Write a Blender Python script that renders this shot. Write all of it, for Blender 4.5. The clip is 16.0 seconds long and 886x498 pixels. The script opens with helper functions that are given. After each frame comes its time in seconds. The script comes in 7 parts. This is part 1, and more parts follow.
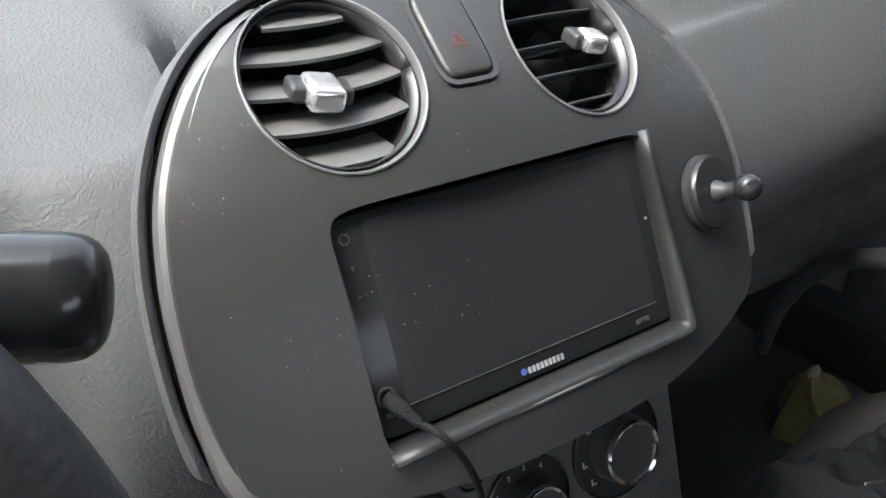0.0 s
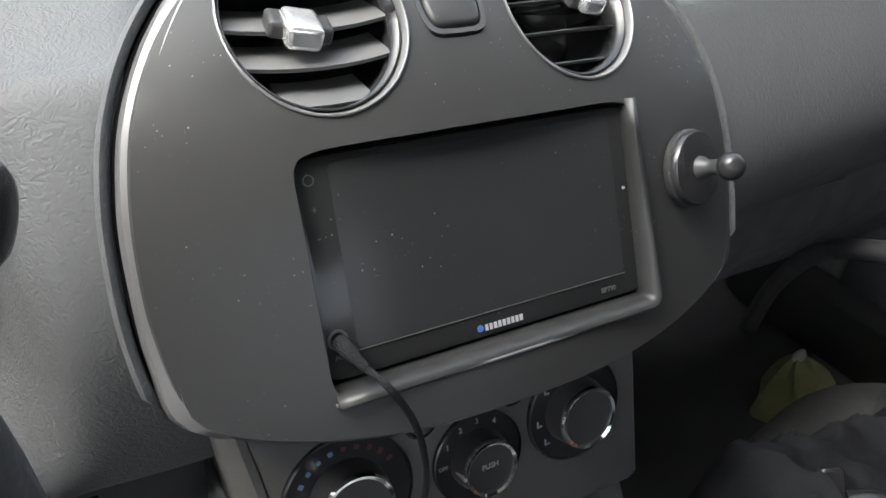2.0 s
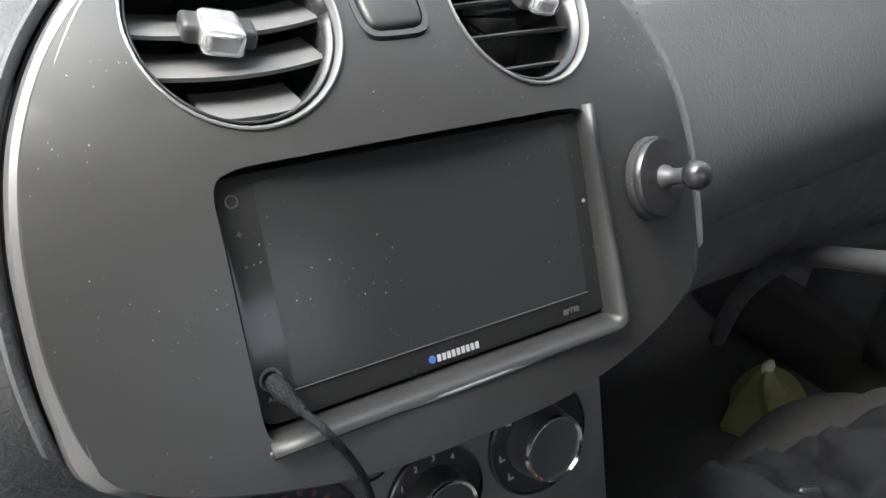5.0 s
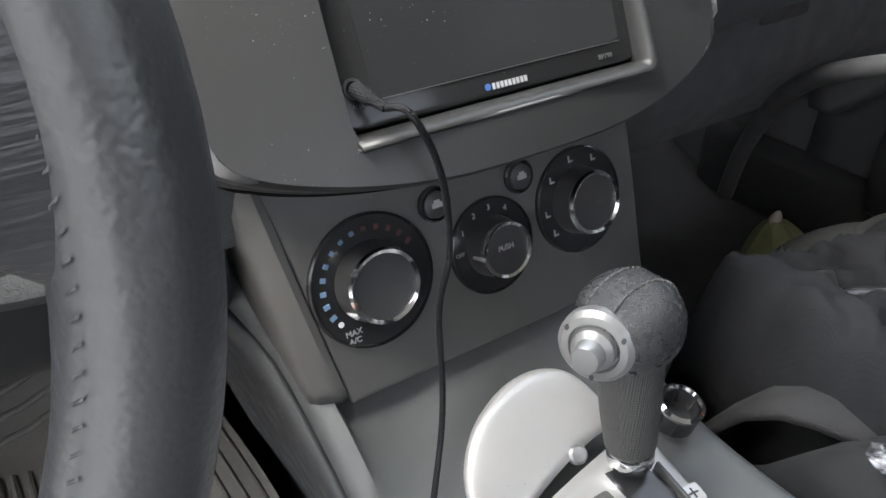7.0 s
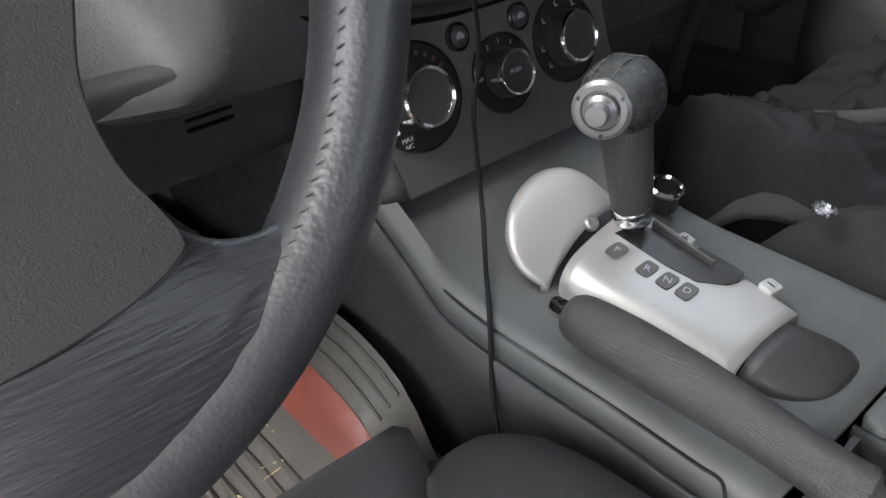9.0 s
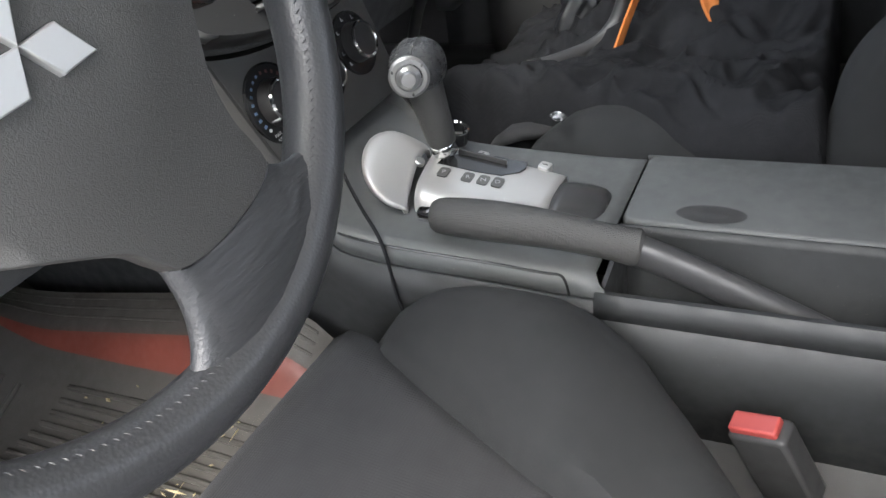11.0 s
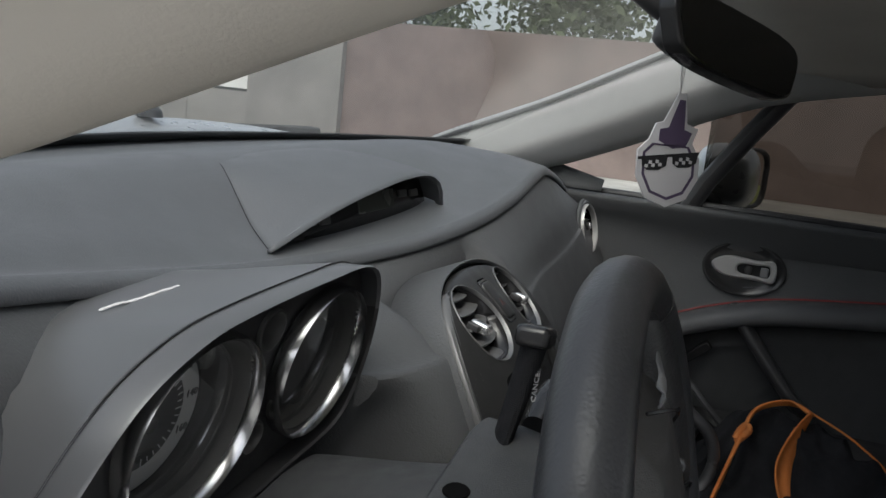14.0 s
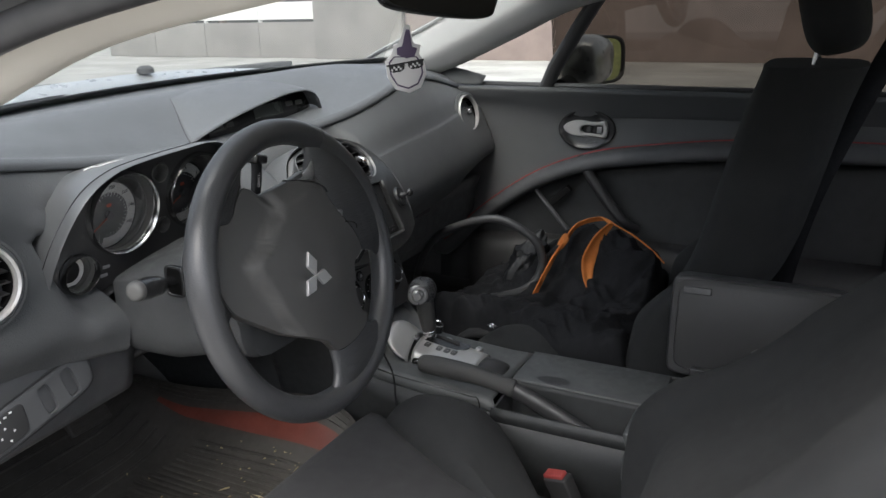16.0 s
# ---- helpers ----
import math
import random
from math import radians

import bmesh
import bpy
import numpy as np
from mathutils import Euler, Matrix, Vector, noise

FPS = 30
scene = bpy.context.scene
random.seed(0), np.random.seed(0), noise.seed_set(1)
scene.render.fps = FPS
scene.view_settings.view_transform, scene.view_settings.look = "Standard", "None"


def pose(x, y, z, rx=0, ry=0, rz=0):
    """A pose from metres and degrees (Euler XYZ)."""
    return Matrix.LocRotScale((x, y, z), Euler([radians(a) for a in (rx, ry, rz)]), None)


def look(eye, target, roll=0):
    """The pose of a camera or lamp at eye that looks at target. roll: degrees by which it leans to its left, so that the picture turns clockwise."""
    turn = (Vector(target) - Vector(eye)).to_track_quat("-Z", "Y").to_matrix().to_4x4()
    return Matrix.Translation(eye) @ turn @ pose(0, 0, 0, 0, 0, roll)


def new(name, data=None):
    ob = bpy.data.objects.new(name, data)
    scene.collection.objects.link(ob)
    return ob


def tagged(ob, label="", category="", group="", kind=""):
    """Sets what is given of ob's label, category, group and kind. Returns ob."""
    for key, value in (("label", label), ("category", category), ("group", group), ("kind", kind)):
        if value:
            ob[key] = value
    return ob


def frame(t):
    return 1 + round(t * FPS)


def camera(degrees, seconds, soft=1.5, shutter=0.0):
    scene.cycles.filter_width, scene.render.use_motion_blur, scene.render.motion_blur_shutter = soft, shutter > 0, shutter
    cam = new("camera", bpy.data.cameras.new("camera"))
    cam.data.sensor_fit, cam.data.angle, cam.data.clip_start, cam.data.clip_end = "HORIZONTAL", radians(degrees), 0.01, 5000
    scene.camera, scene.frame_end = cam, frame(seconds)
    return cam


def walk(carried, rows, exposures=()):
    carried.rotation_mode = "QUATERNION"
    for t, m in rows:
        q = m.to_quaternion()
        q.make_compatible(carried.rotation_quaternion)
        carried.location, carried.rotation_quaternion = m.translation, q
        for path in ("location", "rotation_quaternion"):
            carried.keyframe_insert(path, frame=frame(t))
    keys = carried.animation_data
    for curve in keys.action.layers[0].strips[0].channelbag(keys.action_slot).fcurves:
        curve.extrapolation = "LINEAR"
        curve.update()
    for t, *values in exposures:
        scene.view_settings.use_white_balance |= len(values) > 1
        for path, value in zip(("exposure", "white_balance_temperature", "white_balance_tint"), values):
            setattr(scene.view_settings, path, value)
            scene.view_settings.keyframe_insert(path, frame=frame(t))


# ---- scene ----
cam = camera(59.4, 16.0)
PATH = [
    (0, (-0.205, -0.24, 0.983), (0.743, 1.253, 0.049), -1.0),
    (0.5, (-0.196, -0.253, 0.981), (0.651, 1.257, -0.019), 0.9),
    (1, (-0.197, -0.255, 0.988), (0.654, 1.24, -0.032), 2.3),
    (1.5, (-0.197, -0.255, 0.99), (0.67, 1.218, -0.047), 3.4),
    (2, (-0.184, -0.251, 0.986), (0.694, 1.203, -0.07), 4.0),
    (2.5, (-0.16, -0.228, 0.963), (0.734, 1.204, -0.109), 5.0),
    (3, (-0.153, -0.217, 0.964), (0.75, 1.193, -0.129), 6.0),
    (3.5, (-0.151, -0.215, 0.96), (0.766, 1.176, -0.146), 7.2),
    (4, (-0.159, -0.22, 0.967), (0.771, 1.18, -0.116), 7.3),
    (4.2, (-0.159, -0.223, 0.972), (0.779, 1.183, -0.098), 6.4),
    (6.3, (-0.189, -0.263, 0.968), (0.778, 1.187, -0.013), 2.4),
    (6.5, (-0.199, -0.281, 0.963), (0.759, 1.155, -0.047), 2.2),
    (7, (-0.235, -0.293, 0.897), (0.715, 1.093, -0.188), 0.1),
    (7.5, (-0.283, -0.357, 0.858), (0.671, 0.952, -0.315), -0.5),
    (8, (-0.306, -0.374, 0.851), (0.674, 0.897, -0.343), -1.3),
    (8.2, (-0.309, -0.386, 0.854), (0.684, 0.889, -0.325), -2.0),
    (10.3, (-0.478, -0.373, 0.86), (0.757, 0.838, -0.143), -9.4),
    (10.4, (-0.473, -0.373, 0.863), (0.789, 0.797, -0.156), -9.7),
    (10.5, (-0.473, -0.37, 0.859), (0.816, 0.742, -0.19), -9.9),
    (11, (-0.592, -0.436, 0.902), (0.872, 0.406, -0.169), -10.4),
    (11.5, (-0.811, -0.455, 1.002), (0.72, 0.323, -0.022), -9.2),
    (12, (-1.02, -0.538, 1.108), (0.539, 0.355, 0.229), -7.7),
    (12.5, (-1.051, -0.514, 1.115), (0.639, 0.322, 0.448), -3.2),
    (13, (-0.878, -0.189, 1.074), (0.927, 0.521, 0.588), 2.3),
    (13.5, (-0.816, -0.138, 1.088), (1.022, 0.551, 0.705), 5.4),
    (14, (-0.802, -0.145, 1.098), (1.051, 0.519, 0.746), 6.5),
    (14.5, (-0.849, -0.159, 1.104), (0.983, 0.565, 0.758), 5.9),
    (15, (-0.938, -0.193, 1.137), (0.836, 0.643, 0.742), 3.5),
    (15.5, (-1.05, -0.392, 1.124), (0.668, 0.495, 0.615), 1.7),
    (16, (-1.188, -0.747, 1.16), (0.52, 0.114, 0.576), -1.1),
]
walk(cam, [(t, look(eye, target, roll)) for t, eye, target, roll in PATH], exposures=[(0, 2.65), (0.5, 2.5), (1, 2.55), (2, 2.65), (3.5, 3.1), (4.2, 3.1), (6.5, 2.95), (7, 3.15), (8, 2.45), (10.5, 2.65), (11.5, 2.68), (12, 2.55), (12.5, 1.65), (13.2, 0.75), (14, 0.45), (14.5, 0.6), (15, 0.78), (15.5, 0.88), (16, 1.25)])

# ---- world and light ----
world = bpy.data.worlds.new("sky")
scene.world = world
world.use_nodes = True
wn = world.node_tree.nodes
sky = wn.new("ShaderNodeTexSky")
sky.sky_type, sky.sun_disc = "NISHITA", False
sky.sun_elevation, sky.sun_rotation = radians(57), radians(261)
sky.air_density, sky.dust_density = 1.0, 4.0
pale = wn.new("ShaderNodeHueSaturation")  # thin high cloud takes colour out of the sky
pale.inputs["Saturation"].default_value = 0.45
world.node_tree.links.new(sky.outputs[0], pale.inputs["Color"])
world.node_tree.links.new(pale.outputs[0], wn["Background"].inputs[0])
wn["Background"].inputs[1].default_value = 0.18
sun = new("sun", bpy.data.lights.new("sun", "SUN"))
sun.data.energy, sun.data.angle, sun.data.color = 0.65, radians(60), (0.97, 1.0, 0.95)
sun.matrix_world = look((-4.3, -0.7, 7.2), (0, 0, 0.5))


# ---- materials ----
def socket(tree, a, b):
    tree.links.new(a, b)


def surface(name, colour, rough=0.5, metal=0.0, vary=0.12, scale=6.0, grain=None, bump=0.15, dust=0.0,
            spec=0.5, coat=0.0, sheen=0.0, fleck=(0.55, 0.54, 0.5), rough_vary=0.12, stretch=(1, 1, 1)):
    """grain: (kind, scale) of the fine relief: leather, cloth, noise, brushed, mesh."""
    m = bpy.data.materials.new(name)
    m.use_nodes = True
    t = m.node_tree
    n = t.nodes
    bsdf = n["Principled BSDF"]
    bsdf.inputs["Metallic"].default_value = metal
    bsdf.inputs["Specular IOR Level"].default_value = spec
    bsdf.inputs["Coat Weight"].default_value = coat
    bsdf.inputs["Sheen Weight"].default_value = sheen
    co = n.new("ShaderNodeTexCoord")
    mp = n.new("ShaderNodeMapping")
    mp.inputs["Scale"].default_value = stretch
    socket(t, co.outputs["Object"], mp.inputs[0])
    big = n.new("ShaderNodeTexNoise")
    big.inputs["Scale"].default_value, big.inputs["Detail"].default_value = scale, 5
    socket(t, mp.outputs[0], big.inputs["Vector"])
    info = n.new("ShaderNodeObjectInfo")
    add = n.new("ShaderNodeMath")
    add.operation = "MULTIPLY_ADD"
    socket(t, info.outputs["Random"], add.inputs[0])
    add.inputs[1].default_value = 0.15
    socket(t, big.outputs["Fac"], add.inputs[2])
    ramp = n.new("ShaderNodeMapRange")
    ramp.inputs["From Min"].default_value, ramp.inputs["From Max"].default_value = 0.3, 0.85
    ramp.inputs["To Min"].default_value, ramp.inputs["To Max"].default_value = 1 - vary, 1 + vary
    socket(t, add.outputs[0], ramp.inputs["Value"])
    hue = n.new("ShaderNodeMix")
    hue.data_type, hue.blend_type = "RGBA", "MULTIPLY"
    hue.inputs["Factor"].default_value = 1.0
    hue.inputs["A"].default_value = (*colour, 1)
    socket(t, ramp.outputs[0], hue.inputs["B"])
    out = hue.outputs["Result"]
    rm = n.new("ShaderNodeMapRange")
    rm.inputs["From Min"].default_value, rm.inputs["From Max"].default_value = 0.3, 0.7
    rm.inputs["To Min"].default_value, rm.inputs["To Max"].default_value = max(0.02, rough - rough_vary), min(1, rough + rough_vary)
    mid = n.new("ShaderNodeTexNoise")
    mid.inputs["Scale"].default_value, mid.inputs["Detail"].default_value = scale * 7, 4
    socket(t, mp.outputs[0], mid.inputs["Vector"])
    socket(t, mid.outputs["Fac"], rm.inputs["Value"])
    rough_out = rm.outputs[0]
    if dust:
        sp = n.new("ShaderNodeTexNoise")
        sp.inputs["Scale"].default_value, sp.inputs["Detail"].default_value = 650, 2
        socket(t, co.outputs["Object"], sp.inputs["Vector"])
        cl = n.new("ShaderNodeTexNoise")
        cl.inputs["Scale"].default_value, cl.inputs["Detail"].default_value = 18, 3
        socket(t, co.outputs["Object"], cl.inputs["Vector"])
        both = n.new("ShaderNodeMath")
        both.operation = "MULTIPLY_ADD"
        socket(t, cl.outputs["Fac"], both.inputs[0])
        both.inputs[1].default_value = 0.35
        socket(t, sp.outputs["Fac"], both.inputs[2])
        th = n.new("ShaderNodeMapRange")
        th.inputs["From Min"].default_value, th.inputs["From Max"].default_value = 0.955 - 0.05 * dust, 0.99 - 0.05 * dust
        th.inputs["To Max"].default_value = min(0.7, 0.5 * dust + 0.2)
        socket(t, both.outputs[0], th.inputs["Value"])
        dm = n.new("ShaderNodeMix")
        dm.data_type = "RGBA"
        socket(t, th.outputs[0], dm.inputs["Factor"])
        socket(t, out, dm.inputs["A"])
        dm.inputs["B"].default_value = (*fleck, 1)
        out = dm.outputs["Result"]
        dr = n.new("ShaderNodeMath")
        dr.operation = "MAXIMUM"
        socket(t, th.outputs[0], dr.inputs[0])
        socket(t, rough_out, dr.inputs[1])
        rough_out = dr.outputs[0]
    socket(t, out, bsdf.inputs["Base Color"])
    socket(t, rough_out, bsdf.inputs["Roughness"])
    if grain:
        kind, size = grain
        bm_ = n.new("ShaderNodeBump")
        bm_.inputs["Strength"].default_value = bump
        bm_.inputs["Distance"].default_value = 0.0015
        if kind == "leather":
            tex = n.new("ShaderNodeTexVoronoi")
            tex.feature = "SMOOTH_F1"
            tex.inputs["Scale"].default_value = size
            wob = n.new("ShaderNodeTexNoise")
            wob.inputs["Scale"].default_value = size * 0.4
            socket(t, co.outputs["Object"], wob.inputs["Vector"])
            mx = n.new("ShaderNodeMix")
            mx.data_type, mx.blend_type = "RGBA", "LINEAR_LIGHT"
            mx.inputs["Factor"].default_value = 0.012
            socket(t, co.outputs["Object"], mx.inputs["A"])
            socket(t, wob.outputs["Color"], mx.inputs["B"])
            socket(t, mx.outputs["Result"], tex.inputs["Vector"])
            height = tex.outputs["Distance"]
        elif kind == "hide":
            tex = n.new("ShaderNodeTexVoronoi")
            tex.feature = "SMOOTH_F1"
            tex.inputs["Scale"].default_value = size
            socket(t, co.outputs["Object"], tex.inputs["Vector"])
            fold = n.new("ShaderNodeTexNoise")
            fold.inputs["Scale"].default_value, fold.inputs["Detail"].default_value, fold.inputs["Distortion"].default_value = size * 0.22, 4, 0.8
            socket(t, co.outputs["Object"], fold.inputs["Vector"])
            both_ = n.new("ShaderNodeMath")
            both_.operation = "MULTIPLY_ADD"
            both_.inputs[1].default_value = 1.1
            socket(t, fold.outputs["Fac"], both_.inputs[0])
            socket(t, tex.outputs["Distance"], both_.inputs[2])
            height = both_.outputs[0]
        elif kind == "mesh":
            tex = n.new("ShaderNodeTexVoronoi")
            tex.inputs["Scale"].default_value = size
            tex.inputs["Randomness"].default_value = 0.15
            socket(t, co.outputs["Object"], tex.inputs["Vector"])
            height = tex.outputs["Distance"]
        elif kind == "brushed":
            st = n.new("ShaderNodeMapping")
            st.inputs["Scale"].default_value = (1, 12, 12)
            socket(t, co.outputs["Object"], st.inputs[0])
            tex = n.new("ShaderNodeTexNoise")
            tex.inputs["Scale"].default_value = size
            socket(t, st.outputs[0], tex.inputs["Vector"])
            height = tex.outputs["Fac"]
        else:
            tex = n.new("ShaderNodeTexNoise")
            tex.inputs["Scale"].default_value, tex.inputs["Detail"].default_value = size, 6
            tex.inputs["Roughness"].default_value = 0.7
            socket(t, co.outputs["Object"], tex.inputs["Vector"])
            height = tex.outputs["Fac"]
        socket(t, height, bm_.inputs["Height"])
        socket(t, bm_.outputs[0], bsdf.inputs["Normal"])
    return m


def glazing(name, tint, gloss=1.0):
    m = bpy.data.materials.new(name)
    m.use_nodes = True
    t = m.node_tree
    n = t.nodes
    n.remove(n["Principled BSDF"])
    clear, shine, mix, fr = n.new("ShaderNodeBsdfTransparent"), n.new("ShaderNodeBsdfGlossy"), n.new("ShaderNodeMixShader"), n.new("ShaderNodeFresnel")
    clear.inputs[0].default_value = (*tint, 1)
    shine.inputs["Roughness"].default_value = 0.02
    fr.inputs["IOR"].default_value = 1.45
    k = n.new("ShaderNodeMath")
    k.operation = "MULTIPLY"
    k.inputs[1].default_value = gloss
    socket(t, fr.outputs[0], k.inputs[0])
    socket(t, k.outputs[0], mix.inputs[0])
    socket(t, clear.outputs[0], mix.inputs[1])
    socket(t, shine.outputs[0], mix.inputs[2])
    socket(t, mix.outputs[0], n["Material Output"].inputs[0])
    return m


M = {}
M["dash"] = surface("dash_soft_plastic", (0.086, 0.089, 0.092), 0.58, vary=0.08, scale=4, grain=("leather", 330), bump=0.36, rough_vary=0.05, spec=0.35)
M["dash_low"] = surface("dash_lower_plastic", (0.088, 0.090, 0.094), 0.55, vary=0.1, grain=("noise", 900), bump=0.15)
M["pad"] = surface("dash_top_pad", (0.104, 0.110, 0.117), 0.46, vary=0.025, scale=3, grain=("leather", 400), bump=0.3, dust=0.25, rough_vary=0.04)
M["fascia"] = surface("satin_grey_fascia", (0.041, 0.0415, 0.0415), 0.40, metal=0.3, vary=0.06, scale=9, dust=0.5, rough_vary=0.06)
M["trim"] = surface("silver_grey_trim", (0.27, 0.27, 0.27), 0.34, metal=0.55, vary=0.08, rough_vary=0.06)
# paler grey with the highlight along edges put into the colour
M["band"] = surface("lit_edge_grey", (0.16, 0.16, 0.16), 0.36, metal=0.4, vary=0.05, rough_vary=0.04)
M["rim"] = surface("satin_vent_rim", (0.22, 0.22, 0.22), 0.36, metal=0.5, vary=0.05, rough_vary=0.04)
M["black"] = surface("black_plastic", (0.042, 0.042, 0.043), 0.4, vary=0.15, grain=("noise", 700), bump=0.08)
# paler copy of the black plastic, with light put into the colour
M["slat"] = surface("lit_slat_plastic", (0.115, 0.115, 0.116), 0.45, vary=0.1, grain=("noise", 700), bump=0.08)
M["gloss"] = surface("gloss_black_plastic", (0.022, 0.022, 0.023), 0.2, vary=0.1, rough_vary=0.05)
M["panel"] = surface("climate_panel_plastic", (0.085, 0.084, 0.081), 0.5, vary=0.1, grain=("noise", 1100), bump=0.2, dust=0.35)
M["chrome"] = surface("worn_chrome", (0.75, 0.75, 0.75), 0.12, metal=1.0, vary=0.08, scale=60, rough_vary=0.08)
M["gauge_chrome"] = surface("dull_gauge_chrome", (0.50, 0.50, 0.50), 0.20, metal=1.0, vary=0.08, scale=60, rough_vary=0.02)
M["silver"] = surface("silver_painted_plate", (0.46, 0.455, 0.445), 0.34, metal=0.45, vary=0.05, scale=14, grain=("brushed", 300), bump=0.03, dust=0.12, fleck=(0.12, 0.1, 0.08), rough_vary=0.05)
M["screen"] = surface("dark_screen_glass", (0.026, 0.027, 0.028), 0.16, vary=0.1, dust=0.35, spec=0.13, rough_vary=0.03)
M["screen_frame"] = surface("screen_border", (0.019, 0.0195, 0.020), 0.14, vary=0.05, dust=0.6, spec=0.22, rough_vary=0.03)
M["spoke_hide"] = surface("creased_spoke_leather", (0.046, 0.047, 0.050), 0.38, vary=0.10, scale=14, grain=("brushed", 42), bump=0.45, rough_vary=0.03, spec=0.65)
M["worn_hide"] = surface("worn_pale_leather", (0.22, 0.225, 0.23), 0.5, vary=0.3, scale=60, grain=("hide", 420), bump=0.4)
M["leather"] = surface("wheel_leather", (0.046, 0.047, 0.050), 0.36, vary=0.10, scale=14, grain=("hide", 520), bump=0.14, rough_vary=0.03, spec=0.65)
M["airbag"] = surface("airbag_cover", (0.078, 0.077, 0.076), 0.42, vary=0.08, grain=("leather", 500), bump=0.25, rough_vary=0.05)
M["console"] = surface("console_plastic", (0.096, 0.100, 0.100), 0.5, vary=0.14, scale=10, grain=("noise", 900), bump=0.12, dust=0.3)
# darker copy of the console plastic, with shade painted into the colour
M["console_shade"] = surface("shaded_console_plastic", (0.033, 0.035, 0.036), 0.55, vary=0.14, scale=10, grain=("noise", 900), bump=0.15, dust=0.25)
M["grip"] = surface("grip_vinyl", (0.058, 0.057, 0.055), 0.46, grain=("mesh", 900), bump=0.5)
M["cloth"] = surface("seat_cloth", (0.028, 0.029, 0.030), 0.95, vary=0.16, scale=9, grain=("noise", 1500), bump=0.5, sheen=0.03, spec=0.12)
M["mesh"] = surface("seat_mesh_cloth", (0.034, 0.034, 0.036), 0.9, vary=0.12, grain=("mesh", 420), bump=0.3, sheen=0.05, spec=0.2)
M["nylon"] = surface("black_nylon", (0.017, 0.0175, 0.0195), 0.85, vary=0.3, scale=14, grain=("mesh", 800), bump=0.5, spec=0.15)
M["nylon_soft"] = surface("dark_bag_cloth", (0.055, 0.0545, 0.054), 0.9, vary=0.25, scale=12, grain=("mesh", 700), bump=0.5, spec=0.12)
M["vinyl"] = surface("crumpled_black_plastic", (0.014, 0.015, 0.017), 0.42, vary=0.2, grain=("noise", 60), bump=0.6)
M["orange"] = surface("orange_webbing", (0.62, 0.2, 0.045), 0.75, vary=0.15, scale=30, grain=("mesh", 900), bump=0.4)
M["red"] = surface("red_mat_strip", (0.17, 0.043, 0.030), 0.55, vary=0.25, scale=14, grain=("noise", 200), bump=0.2, dust=0.15)
M["redbtn"] = surface("red_button", (0.33, 0.055, 0.05), 0.4, vary=0.08)
M["piping"] = surface("red_piping", (0.25, 0.03, 0.03), 0.6)
M["rubber"] = surface("rubber_mat", (0.062, 0.058, 0.052), 0.6, vary=0.25, scale=12, grain=("noise", 300), bump=0.25, dust=0.45, fleck=(0.4, 0.36, 0.28))
M["carpet"] = surface("floor_carpet", (0.13, 0.13, 0.13), 1.0, vary=0.3, grain=("noise", 1200), bump=0.9, spec=0.1)
M["seal"] = surface("door_seal_rubber", (0.05, 0.05, 0.052), 0.42, vary=0.1)
M["rail"] = surface("roof_rail_paint", (0.105, 0.105, 0.11), 0.38, vary=0.06, rough_vary=0.05)
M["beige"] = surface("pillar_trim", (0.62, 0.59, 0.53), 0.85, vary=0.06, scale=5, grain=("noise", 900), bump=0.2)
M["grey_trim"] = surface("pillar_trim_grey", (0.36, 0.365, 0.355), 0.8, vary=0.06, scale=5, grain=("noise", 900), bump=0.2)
M["liner"] = surface("headliner", (0.52, 0.50, 0.455), 0.95, vary=0.06, grain=("noise", 900), bump=0.3)
M["paint"] = surface("silver_car_paint", (0.52, 0.54, 0.55), 0.3, metal=0.4, vary=0.04, coat=0.6, rough_vary=0.04)
M["white"] = surface("white_print", (0.75, 0.75, 0.75), 0.5, vary=0.04)
M["print_grey"] = surface("grey_print", (0.35, 0.35, 0.36), 0.5, vary=0.04)
M["blue"] = surface("blue_print", (0.05, 0.12, 0.4), 0.45)
M["bluebar"] = surface("pale_blue_print", (0.16, 0.26, 0.42), 0.5)
M["redbar"] = surface("dull_red_print", (0.10, 0.032, 0.03), 0.5)
M["dial"] = surface("gauge_silver_ring", (0.75, 0.75, 0.73), 0.5, metal=0.0, vary=0.04)
M["dial_dark"] = surface("gauge_face", (0.014, 0.014, 0.016), 0.45, vary=0.08)
M["needle"] = surface("gauge_needle", (0.6, 0.07, 0.02), 0.5)
M["lcd"] = surface("grey_lcd", (0.05, 0.056, 0.05), 0.2, vary=0.05)
M["purple"] = surface("purple_card_print", (0.09, 0.065, 0.12), 0.55, vary=0.06)
M["card"] = surface("white_card", (0.66, 0.65, 0.66), 0.6, vary=0.04)
M["green_bag"] = surface("yellow_green_wrapper", (0.38, 0.39, 0.19), 0.4, vary=0.3, scale=25, grain=("noise", 60), bump=0.5)
M["foil"] = surface("foil_wrapper", (0.55, 0.55, 0.57), 0.15, metal=0.9, grain=("noise", 120), bump=0.9)
M["straw"] = surface("dry_leaf_bits", (0.5, 0.42, 0.25), 0.8, vary=0.3, scale=40)
M["mirror"] = surface("mirror_glass", (0.9, 0.9, 0.9), 0.02, metal=1.0, vary=0.02, rough_vary=0.0)
M["hood"] = surface("satin_hood_paint", (0.135, 0.138, 0.142), 0.34, metal=0.3, vary=0.015, scale=3, rough_vary=0.0)
M["mirror_dark"] = surface("dimmed_mirror", (0.10, 0.10, 0.10), 0.03, metal=1.0, vary=0.02, rough_vary=0.0)
